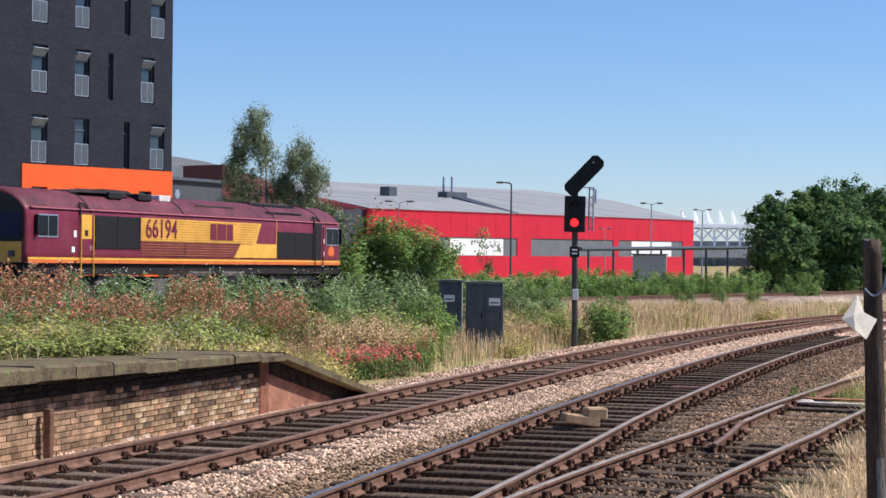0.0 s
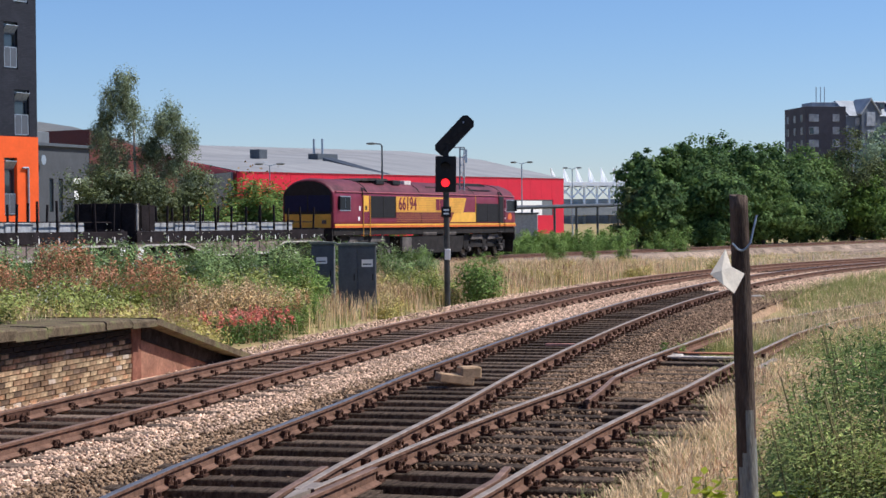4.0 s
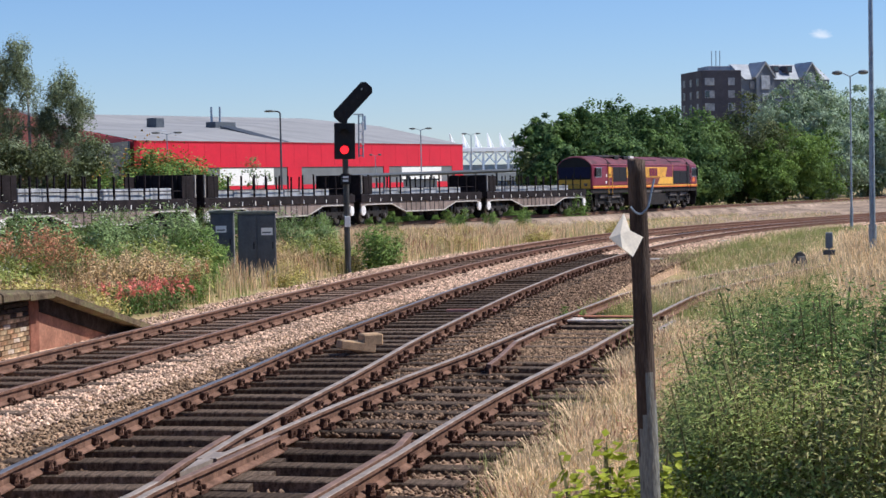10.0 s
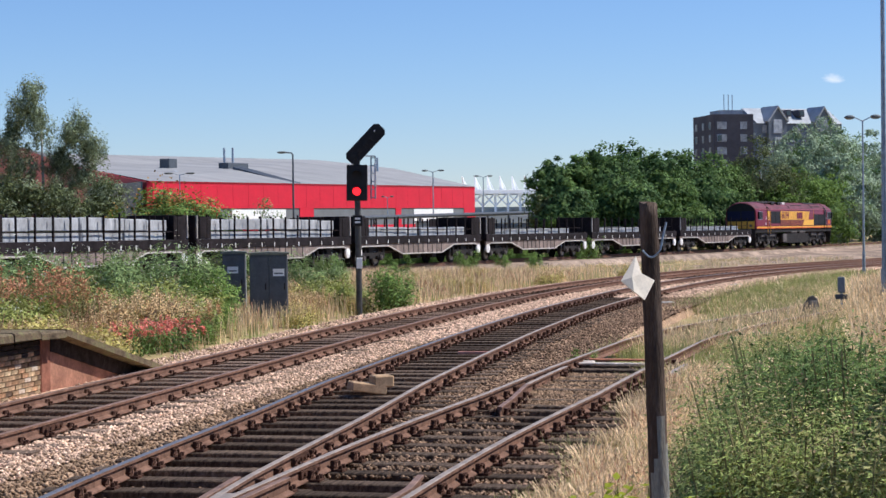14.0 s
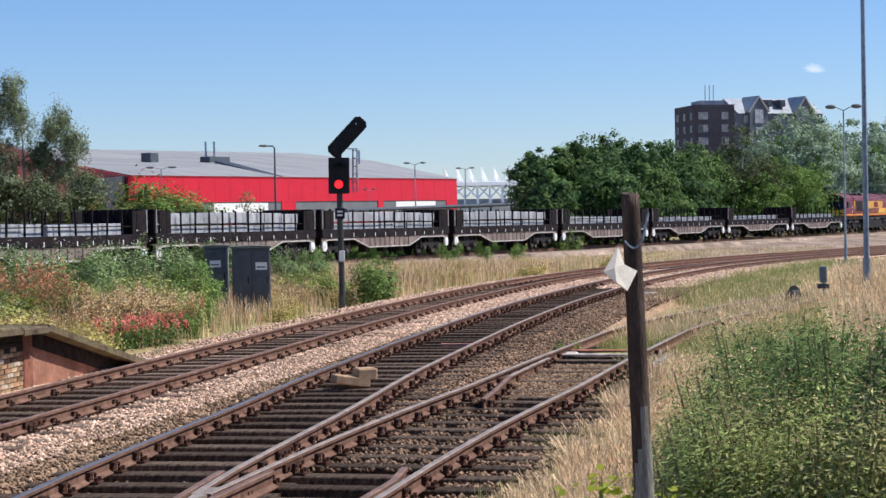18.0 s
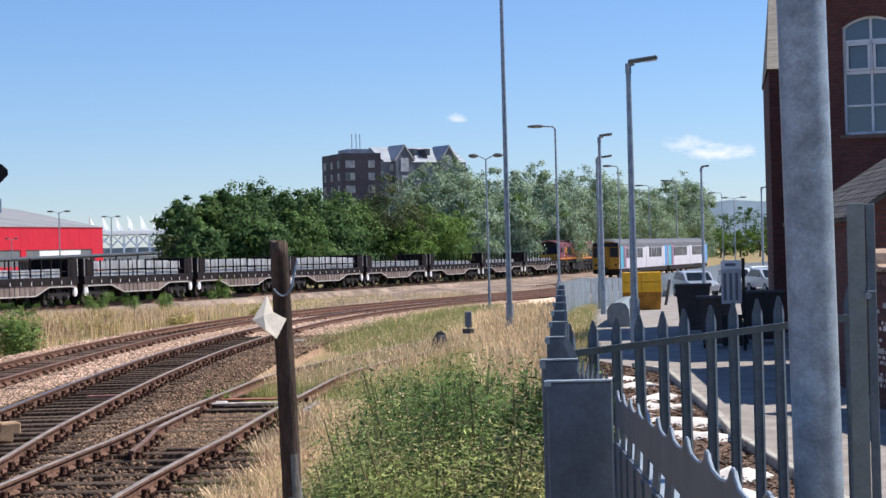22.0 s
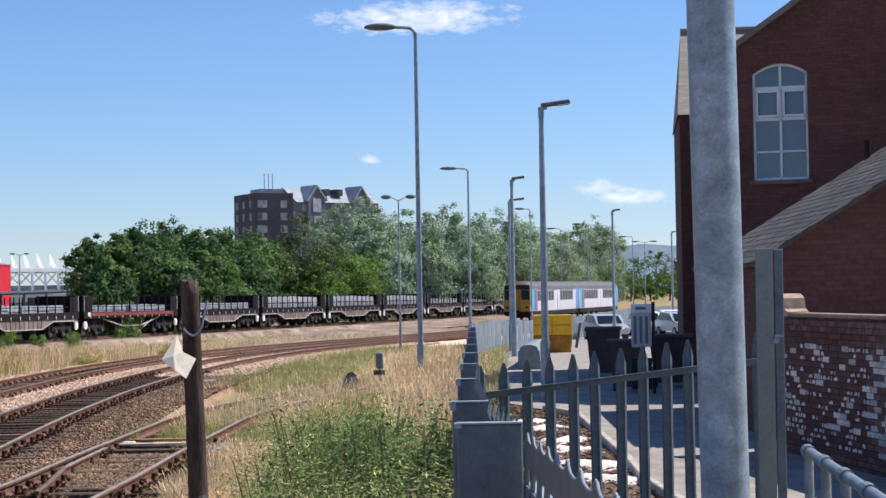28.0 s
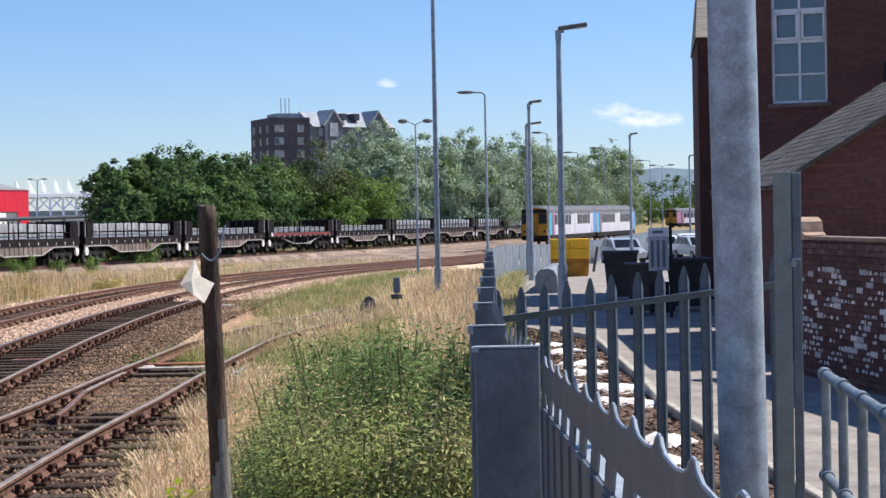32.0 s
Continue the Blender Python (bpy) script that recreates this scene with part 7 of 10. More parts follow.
def corner_plates():
    t = thing("fence_plates", "flat grey steel plates along a stepped fence line", "fence")
    rows = [(6.20, 21.40, 23.46, 1.90), (7.40, 21.27, 22.45, 1.90), (9.30, 21.45, 22.10, 1.90), (11.2, 21.56, 22.15, 1.90), (13.4, 21.64, 22.12, 1.89), (15.8, 21.70, 22.1, 1.88), (18.5, 21.76, 22.08, 1.87), (21.5, 21.8, 22.06, 1.86), (25, 21.84, 22.05, 1.84)]
    for k, (rr, a0, a1, z) in enumerate(rows):
        p, q = spot(a0, rr), spot(a1, rr)
        w = (q - p).length
        m = wall_pose((p.x, p.y, 0), (q.x, q.y, 0))
        pl = part("plate", bbox(0, 0, -0.3, w, 0.05, z, 0.006, m=m), M_FENCE, t, "flat dark grey steel plate")
        part("plate_cap", bbox(-0.008, -0.006, z - 0.03 if k else z - 0.012, 0.016, 0.056, z + 0.004, m=m), M_FENCELIT, pl)
        part("plate_edge", bbox(0, -0.003, z + 0.0005, w, 0.053, z + 0.006, m=m), M_FENCELIT, pl)
    part("footing", bbox(-0.02, -0.05, -0.2, 0.3, 0.2, 0.9, 0.01, m=wall_pose(spot(21.42, 6.14), spot(23.4, 6.14))), M_FENCE, t)
    # pale tops that show between the plates
    me = pale_mesh(1.9, mtl=M_FENCE)
    for (r0, _, a0, z0), (r1, _, a1, z1) in zip(rows[:-1], rows[1:]):
        n = max(2, int((r1 - r0) / 0.155))
        for k in range(n):
            f = (k + 0.5) / n
            c = spot(a0 + (a1 - a0) * f - 0.05, r0 + (r1 - r0) * f)
            o = new("pale", me)
            o.parent = t
            o.matrix_basis = pose(c.x, c.y, z0 + (z1 - z0) * f - 1.9 + 0.02, 0, 0, 248)


corner_plates()
# sheeted fence along the line, and its far stretch
def sheet_fence(lab, pts, tops, bot):
    t = thing("steel_fence", lab, "fence")
    for (p, zt), (q, zu) in zip(zip(pts[:-1], tops[:-1]), zip(pts[1:], tops[1:])):
        L = (q - p).length
        n = max(1, int(L / 2.5))
        for k in range(n):
            a, c = p.lerp(q, k / n), p.lerp(q, (k + 1) / n)
            z = zt + (zu - zt) * (k + 0.5) / n
            m = wall_pose((a.x, a.y, 0), (c.x, c.y, 0))
            l = (c - a).length
            b = bmesh.new()
            w = 0.16
            e = int(l / w)
            line = []
            for j in range(e):
                y = -0.012 if j % 2 else -0.04
                line += [(j * w + 0.01, y), ((j + 1) * w - 0.01, y)]
            fr = [[b.verts.new(m @ Vector((x, y + d, h))) for x, y in line] for d, h in ((0, bot), (0, z), (0.01, z), (0.01, bot))]
            for u_, v_ in zip(fr, fr[1:] + fr[:1]):
                for j in range(len(line) - 1):
                    b.faces.new((u_[j], u_[j + 1], v_[j + 1], v_[j]))
            part("panel", b, M_FENCELIT, t)
            part("post", bbox(-0.05, 0.0, bot, 0.05, 0.1, z + 0.03, 0.005, m=m), M_FENCELIT, t)


sheet_fence("pale grey steel palisade fence beside the railway", [spot(21.90, 58), spot(22.6, 72), spot(23.9, 88), spot(25.3, 108), spot(27.0, 150), spot(28.6, 190)], [1.24, 1.15, 0.85, 0.70, 0.68, 0.40], -0.6)


def galvanised_pole():
    t = thing("lamp_pole", "thick galvanised steel pole close by", "pole")
    p, q = spot(29.97, 4.6, -0.5), spot(29.41, 4.6, 4.0)
    b = bmesh.new()
    d = (q - p)
    tube(b, p, p + d * 1.4, 0.0598, n=32, caps=False)
    for f in b.faces:
        f.smooth = True
    m = mat("spangled_galvanised_pole", (0.27, 0.32, 0.385), 0.40, 0.2, var=0.26, scale=14, bump=0.05)
    part("pole", b, m, t)
    b = bmesh.new()
    tube(b, p + d * 1.4, p + d * 1.404, 0.062, n=32)
    part("cap", b, m, t)


galvanised_pole()


def gate_post():
    t = thing("gate_post", "grey steel box gate post with hinge bolts", "post")
    m0 = spot(31.13, 10.2)
    m = pose(m0.x, m0.y, 0, 0, 0.1, -31)
    part("post", bbox(-0.076, 0, -0.3, 0.020, 0.10, 2.555, 0.004, m=m), mat("grey_post_paint", (0.19, 0.22, 0.225), 0.5, 0.2, var=0.12, scale=5), t)
    part("side_post", bbox(0.024, 0.01, -0.3, 0.074, 0.10, 2.55, 0.004, m=m), M_FENCE, t)
    for z in (2.05, 0.55):
        b = bmesh.new()
        tube(b, m @ Vector((0.03, 0.0, z)), m @ Vector((0.03, -0.05, z)), 0.018, n=8)
        box(b, 0.022, -0.03, z + 0.02, 0.07, 0.0, z + 0.03, m=m)
        part("bolt", b, M_GALV, t)


gate_post()


def handrail():
    t = thing("handrail", "galvanised tubular handrail with clamped joints", "railing")
    p, q = spot(32.2, 6.6, 2.35 - 6.6 * 0.0885), spot(36.2, 4.3, 2.35 - 4.3 * 0.150)
    z = p.z
    q.z = z
    d = (q - p).normalized()
    M_T = mat("tube_galvanised", (0.22, 0.25, 0.275), 0.5, 0.3, var=0.22, scale=14)
    for dz in (0.0, -0.36):
        b = bmesh.new()
        tube(b, p - d * 0.02 + Vector((0, 0, dz)), q + d * 1.2 + Vector((0, 0, dz)), 0.0185, n=14)
        part("tube", b, M_T, t, "", True)
    for k in range(5):
        c = p + d * (0.02 + k * 0.42)
        b = bmesh.new()
        tube(b, (c.x, c.y, 0.2), (c.x, c.y, z), 0.0165, n=12, caps=False)
        po = part("post", b, M_T, t, "", True)
        for dz in (0.0, -0.36):
            b = bmesh.new()
            tube(b, c - d * 0.04 + Vector((0, 0, dz)), c + d * 0.04 + Vector((0, 0, dz)), 0.0245, n=12)
            part("clamp", b, M_T, po)


handrail()

# lane and car park surfaces
def flat_patch(name, pts, z, mtl, lab, cat, th=0.3):
    b = bmesh.new()
    v = [b.verts.new((p[0], p[1], z)) for p in pts]
    w = [b.verts.new((p[0], p[1], z - th)) for p in pts]
    b.faces.new(v)
    for i in range(len(v)):
        b.faces.new((v[i], w[i], w[(i + 1) % len(v)], v[(i + 1) % len(v)]))
    bmesh.ops.recalc_face_normals(b, faces=b.faces)
    return tagged(mesh_ob(name, b, mtl), lab, cat, kind="structure")


M_PALEASPH = mat("pale_worn_asphalt", (0.31, 0.275, 0.24), 0.95, var=0.22, scale=1.5, bump=0.3)
flat_patch("road", [(6.5, 9), (12, 6), (30, 20), (34, 60), (24.5, 58), spot(22.8, 37), (14.2, 34), (13.9, 31), (13.68, 29.1), (10.72, 21.35), (9.66, 18.76), (8.8, 16.1)], 0.12, M_PALEASPH, "pale worn asphalt lane and car park", "road")
_cp = bmesh.new()
_v = [_cp.verts.new(v) for v in ((24.5, 58.05, 0.118), (34, 60.05, 0.118), (60, 96, -0.60), (84, 140, -0.62), (70, 142, -0.62), (43, 96, -0.60))]
for f in ((0, 1, 2, 5), (5, 2, 3, 4)):
    _cp.faces.new([_v[k] for k in f])
tagged(mesh_ob("car_park", _cp, M_PALEASPH), "pale worn asphalt of the sloping car park", "road", kind="structure")
kerb = thing("kerb", "pale concrete edging strip along the lane", "kerb", kind="structure")
_k = [Vector(v) for v in ((6.5, 9, 0), (8.8, 16.1, 0), (9.66, 18.76, 0), (10.72, 21.35, 0), (13.68, 29.1, 0), (13.9, 31, 0))]
for a, c in zip(_k[:-1], _k[1:]):
    L = (c - a).length
    n = int(L / 0.9)
    for j in range(n):
        m = wall_pose(a.lerp(c, j / n), a.lerp(c, (j + 1) / n))
        part("kerbstone", bbox(0.005, -0.05, -0.1, L / n - 0.005, 0.05, 0.20, 0.012, m=m), mat("pale_edging", (0.45, 0.41, 0.34), 0.9, var=0.2, scale=6), kerb)
flat_patch("mulch_bed", [spot(23.2, 8.5), (6.4, 9), (8.75, 16.1), (9.6, 18.76), (10.66, 21.35), (13.6, 29.1), (13.85, 31), (14.1, 34), spot(22.7, 37.5), spot(22.25, 34), spot(22.2, 14)], 0.10, mat("bark_mulch", (0.15, 0.10, 0.07), 0.95, var=0.6, scale=9, bump=1.0, bscale=25), "brown bark mulch bed beside the lane", "ground")


def mulch():
    """Chips of bark and rags of white membrane on the bed."""
    r = np.random.default_rng(5)
    V, F = [], []
    for k in range(7000):
        yy = 9 + 24 * r.random() ** 1.2
        hi = float(np.interp(yy, (9, 16.1, 18.76, 21.35, 29.1, 33), (6.4, 8.7, 9.6, 10.6, 13.6, 14.0)))
        c = Vector((r.uniform(yy * 0.42, hi), yy, 0.105))
        s, a, tl = r.uniform(0.02, 0.06), r.uniform(0, 6.28), r.uniform(-0.5, 0.5)
        ux, uy = math.cos(a) * s, math.sin(a) * s
        i = len(V)
        V += [(c.x - ux, c.y - uy, c.z), (c.x + ux, c.y + uy, c.z + 0.02), (c.x + ux * 0.6 - uy * 0.35, c.y + uy * 0.6 + ux * 0.35, c.z + 0.03 + s * tl * 0.3), (c.x - ux * 0.7 - uy * 0.35, c.y - uy * 0.7 + ux * 0.35, c.z + 0.015)]
        F.append((i, i + 1, i + 2, i + 3))
    me = bpy.data.meshes.new("bark_chips")
    me.from_pydata(V, [], F)
    me.materials.append(mat("bark_chip", (0.17, 0.11, 0.075), 0.9, var=0.4, scale=4, isl=0.55))
    tagged(new("bark_chips", me), "loose brown bark chips on the bed", "bark", kind="stuff")
    for az, rr, sx, sy in ((25.7, 23.3, 0.6, 1.7), (26.1, 21.6, 0.7, 1.2), (24.7, 27.1, 0.5, 1.3), (25.1, 25.6, 0.45, 1.0), (27.4, 18.0, 0.55, 0.9), (27.2, 16.4, 0.5, 0.7), (24.1, 29.5, 0.8, 1.0), (23.7, 31, 0.6, 0.8), (26.9, 14.5, 0.4, 0.6), (24.2, 24.5, 0.3, 0.5), (28.0, 14.0, 0.35, 0.4), (23.5, 20.3, 0.5, 0.9), (24.2, 18.6, 0.5, 0.8), (25.0, 17.2, 0.45, 0.8), (25.8, 15.9, 0.4, 0.7), (26.8, 14.5, 0.4, 0.6), (27.8, 13.1, 0.35, 0.5)):
        c = spot(az, rr)
        b = bmesh.new()
        n = 12
        rg = random.Random(int(az * 10))
        outer = [b.verts.new((sx * 0.62 * (1 + rg.uniform(-0.5, 0.45)) * math.cos(2 * math.pi * i / n), sy * 0.5 * (1 + rg.uniform(-0.35, 0.3)) * math.sin(2 * math.pi * i / n), 0.0)) for i in range(n)]
        inner = [b.verts.new((v.co.x * 0.55, v.co.y * 0.55, rg.uniform(0.02, 0.07))) for v in outer]
        top = b.verts.new((0, 0, rg.uniform(0.03, 0.07)))
        for i in range(n):
            b.faces.new((outer[i], outer[(i + 1) % n], inner[(i + 1) % n], inner[i]))
            b.faces.new((inner[i], inner[(i + 1) % n], top))
        ob = mesh_ob("membrane_sheet", b, mat("white_membrane", (0.74, 0.67, 0.60), 0.8, var=0.25, scale=5), smooth=True)
        tagged(ob, "crumpled white membrane lying on the bark bed", "sheet", "membrane on the bed")
        ob.matrix_world = pose(c.x, c.y, 0.10, 0, 0, rg.uniform(-50, 20))


mulch()

# ---------------------------------------------------------------- house, outhouse and yard wall
M_REDBRICK = brick_mat("red_house_brick", (0.22, 0.088, 0.072), (0.16, 0.066, 0.056), (0.12, 0.08, 0.07), 0.9)
M_SLATE = mat("grey_roof_slate", (0.19, 0.17, 0.15), 0.8, var=0.25, scale=2, rnd=0.3, bump=0.3)
M_UPVC = mat("white_window_frame", (0.80, 0.81, 0.82), 0.4, var=0.04)


def slates(parent, m, L, W, rows, cols, mtl, thick=0.010):
    """Courses of slates on a slope: x along the eaves (L), y up the slope (W); those by the near verge are pieces."""
    me = bpy.data.meshes.new("slate")
    b = bmesh.new()
    cw, ch = L / cols, W / rows
    box(b, 0.003, 0, 0, cw - 0.003, ch * 1.3, thick)
    b.to_mesh(me)
    b.free()
    me.materials.append(mtl)
    r = random.Random(8)
    rest = bmesh.new()
    for i in range(cols - 1, -1, -1):
        for j in range(rows):
            q = m @ pose(i * cw + (cw / 2 if j % 2 else 0), j * ch, 0.012 + r.uniform(0, 0.005), -1.8, 0, r.uniform(-0.6, 0.6))
            if (cols - i) * rows <= 300:
                o = new("slate", me)
                o.parent = parent
                o.matrix_basis = q
            else:
                box(rest, 0.003, 0, 0, cw - 0.003, ch * 1.3, thick, m=q)
    tagged(part("far_slates", rest, mat("grey_roof_slate_joined", (0.105, 0.097, 0.090), 0.8, var=0.3, scale=2, isl=0.3), parent), kind="stuff")


def house():
    t = thing("brick_house", "tall dark red brick house with a white arched window", "house")
    p, q = spot(29.2, 40.0), spot(43, 39.4)
    m = wall_pose((p.x, p.y, 0), (q.x, q.y, 0))
    t.matrix_world = m
    w = (q - p).normalized()
    LEN = (q - p).length
    u = lambda az: facade_u(p, w, az)

    def zz(az, el):
        c = p + w * u(az)
        return 2.35 + math.hypot(c.x, c.y) * math.tan(radians(el))
    x0, x1, z0, z1, zs = u(30.74), u(32.42), zz(31.6, 3.22), zz(31.6, 6.80), zz(31.6, 6.50)
    b = bmesh.new()
    slope = (zz(32.33, 8.68) - zz(30.29, 7.30)) / (u(32.33) - u(30.29))
    e0 = zz(30.29, 7.30) - slope * u(30.29)
    apex = LEN * 0.5
    wall_with_holes(b, LEN, -0.4, e0, [(x0, z0, x1, min(z1, e0 - 0.05))] if z1 < e0 else [(x0, z0, x1, e0)], 0.35)
    part("wall", b, M_REDBRICK, t, "dark red brick gable wall")
    # gable above the eaves, with the rest of the opening
    b = bmesh.new()
    if z1 > e0:
        prism(b, [(0, e0), (x0, e0), (x0, e0 + slope * x0)], 0, 0.35)
        prism(b, [(x0, z1), (x1, z1), (x1, e0 + slope * x1), (x0, e0 + slope * x0)], 0, 0.35)
        prism(b, [(x1, e0), (LEN, e0), (apex, e0 + slope * apex), (x1, e0 + slope * x1)], 0, 0.35)
    else:
        prism(b, [(0, e0), (LEN, e0), (apex, e0 + slope * apex)], 0, 0.35)
    part("gable", b, M_REDBRICK, t)
    for s in (0, 1):
        xa, xb = (0 - 0.12, apex) if s == 0 else (LEN + 0.12, apex)
        b = bmesh.new()
        za = e0 - 0.12 * slope
        prism(b, [(xa, za), (xb, e0 + slope * apex + 0.0), (xb, e0 + slope * apex + 0.14), (xa, za + 0.14)] if s == 0 else [(xb, e0 + slope * apex), (xa, za), (xa, za + 0.14), (xb, e0 + slope * apex + 0.14)], -0.10, 9)
        part("roof_slope", b, M_SLATE, t)
    part("side_wall", bbox(0, 0.352, -0.4, 0.35, 9, e0 - 0.01), brick_mat("red_house_brick_side", (0.22, 0.088, 0.072), (0.16, 0.066, 0.056), (0.12, 0.08, 0.07), 0.9, axis="Y"), t)
    part("rear_wall", bbox(0.352, 8.65, -0.4, LEN, 9, e0 - 0.01), M_REDBRICK, t)
    part("far_wall", bbox(LEN - 0.35, 0.352, -0.4, LEN, 8.64, e0 - 0.01), MATS["red_house_brick_side"], t)
    # window: frame with an arched head, six panes, two of them casements
    wn = part("window", bbox(x0, 0.16, z0, x1, 0.18, z1 - 0.02), glass_mat("blue_window_glass", (0.10, 0.14, 0.18), 0.08), t, "white framed arched window")
    W = x1 - x0
    fr = bmesh.new()
    fw = 0.055
    H = z1 - z0
    zr = [z0, z0 + H * 0.245, z0 + H * 0.525, z0 + H * 0.79]
    for a, c, d, e in ((x0, z0, x0 + fw, zs), (x1 - fw, z0, x1, zs), (x0, z0, x1, z0 + fw), (x0, zr[1] - 0.02, x1, zr[1] + 0.02), (x0, zr[2] - 0.035, x1, zr[2] + 0.035), (x0, zr[3] - 0.035, x1, zr[3] + 0.035), (x0 + W / 2 - 0.025, z0, x0 + W / 2 + 0.025, z1 - 0.04)):
        box(fr, a, 0.10, c, d, 0.158, e)
    n = 10
    arc = []
    for k in range(n + 1):
        f = -1 + 2 * k / n
        arc.append((x0 + W * k / n, zs + (z1 - zs) * (1 - f * f)))
    for (xa, za), (xb, zb) in zip(arc[:-1], arc[1:]):
        prism(fr, [(xa, za - fw), (xb, zb - fw), (xb, zb), (xa, za)], 0.10, 0.158)
    part("window_frame", fr, M_UPVC, wn)
    for s in (0, 1):
        c = bmesh.new()
        xa = x0 + fw + 0.01 + s * (W / 2 - 0.02)
        xb = xa + W / 2 - fw - 0.03
        for a, cc, d, e in ((xa, zr[2] + 0.04, xa + 0.05, zr[3] - 0.04), (xb - 0.05, zr[2] + 0.04, xb, zr[3] - 0.04), (xa, zr[2] + 0.04, xb, zr[2] + 0.09), (xa, zr[3] - 0.09, xb, zr[3] - 0.04)):
            box(c, a, 0.07, cc, d, 0.098, e)
        part("casement", c, M_UPVC, wn)
    part("curtain", bbox(x0 + 0.1, 0.21, zr[2], x0 + W * 0.42, 0.24, z1 - 0.1), M_CURTAIN, wn)
    part("sill", bbox(x0 - 0.08, -0.06, z0 - 0.09, x1 + 0.08, 0.15, z0 - 0.002, 0.01), mat("stone_sill", (0.17, 0.12, 0.10), 0.9, var=0.2), t)
    # arch infill above the opening's shoulders
    b = bmesh.new()
    for (xa, za), (xb, zb) in zip(arc[:-1], arc[1:]):
        prism(b, [(xa, za + 0.001), (xb, zb + 0.001), (xb, z1 + 0.001), (xa, z1 + 0.001)], 0.02, 0.30)
    part("arch", b, M_REDBRICK, t)
    # the rear wing with its slope of tiles
    t2 = thing("rear_wing", "brick rear wing of the house with a tiled hip", "house")
    a = spot(28.50, 46.1)
    c = a + Vector((math.sin(radians(117.0)), math.cos(radians(117.0)), 0)) * 4.05
    m2 = wall_pose((a.x, a.y, 0), (c.x, c.y, 0))
    t2.matrix_world = m2
    L2 = (c - a).length
    ze = 2.35 + 46.1 * math.tan(radians(5.3))
    zt = 2.35 + 50.5 * math.tan(radians(7.62))
    part("wall", bbox(0, 0, -0.4, L2, 6, ze, 0.01), MATS["red_house_brick"], t2)
    b = bmesh.new()
    v = [b.verts.new(x) for x in ((-0.04, -0.12, ze + 0.002), (L2, -0.12, ze + 0.002), (L2, 3.0, zt), (0.15, 3.0, zt), (-0.04, 6.1, ze + 0.002), (L2, 6.1, ze + 0.002))]
    for f in ((0, 1, 2, 3), (3, 2, 5, 4), (0, 3, 4)):
        b.faces.new([v[i] for i in f])
    part("hip_roof", b, mat("ochre_grey_tiles", (0.30, 0.27, 0.22), 0.85, var=0.25, scale=1.5, streak=(1, 1, 14)), t2, "weathered ochre-grey tiled hip")
    b = bmesh.new()
    tube(b, (0.15, 3.0, zt + 0.03), (L2, 3.0, zt + 0.03), 0.09, n=8)
    part("ridge", b, M_SLATE, t2)
    b = bmesh.new()
    tube(b, (0.45, -0.08, -0.3), (0.45, -0.08, ze - 0.3), 0.05, n=8)
    part("downpipe", b, M_BLACK, t2)
    part("white_pipe", bbox(0.62, -0.09, ze - 3.4, 0.68, -0.01, ze - 1.8), M_WHITE, t2)
    part("window", bbox(1.2, -0.03, 1.2, 2.2, 0.05, 2.6), M_PANE, t2)


house()


def outhouse():
    t = thing("outhouse", "low red brick outhouse with a grey slate roof", "house")
    p = spot(30.97, 27.0)
    q = p + Vector((math.sin(radians(112)), math.cos(radians(112)), 0)) * 8.4
    t.matrix_world = wall_pose((p.x, p.y, 0), (q.x, q.y, 0))
    LEN, ax, z00, sl, D = 8.4, 4.2, 2.71, 0.606, 7.3
    b = bmesh.new()
    prism(b, [(0, -0.3), (LEN, -0.3), (LEN, z00), (ax, z00 + sl * ax), (0, z00)], 0, 0.3)
    part("gable_wall", b, M_REDBRICK, t)
    part("side_wall", bbox(0, 0.302, -0.3, 0.3, D, z00 - 0.02), MATS["red_house_brick_side"], t)
    part("far_wall", bbox(LEN - 0.3, 0.302, -0.3, LEN, D, z00 - 0.02), MATS["red_house_brick_side"], t)
    ang = math.degrees(math.atan(sl))
    W = math.hypot(ax, sl * ax) + 0.2
    S = Matrix.Translation((-0.16, -0.12, z00 - 0.16 * sl + 0.05)) @ Matrix.Rotation(radians(-ang), 4, 'Y') @ Matrix(((0, 1, 0, 0), (-1, 0, 0, D + 0.12), (0, 0, 1, 0), (0, 0, 0, 1)))
    dark = mat("dark_outhouse_slate", (0.105, 0.097, 0.090), 0.8, var=0.3, scale=2, rnd=0.3, bump=0.3)
    part("roof_deck", bbox(0, 0, -0.05, D + 0.12, W, 0.0, m=S), dark, t)
    slates(t, S, D + 0.12, W, 26, 26, dark)
    b = bmesh.new()
    prism(b, [(ax, z00 + sl * ax), (LEN + 0.16, z00 - 0.1), (LEN + 0.16, z00), (ax, z00 + sl * ax + 0.1)], -0.12, D)
    part("far_slope", b, M_SLATE, t)
    b = bmesh.new()
    tube(b, (3.05, D - 0.3, z00 + sl * 3.05 - 0.1), (3.05, D - 0.3, z00 + sl * 3.05 + 0.42), 0.06, n=8)
    part("vent_pipe", b, M_BLACK, t)


outhouse()


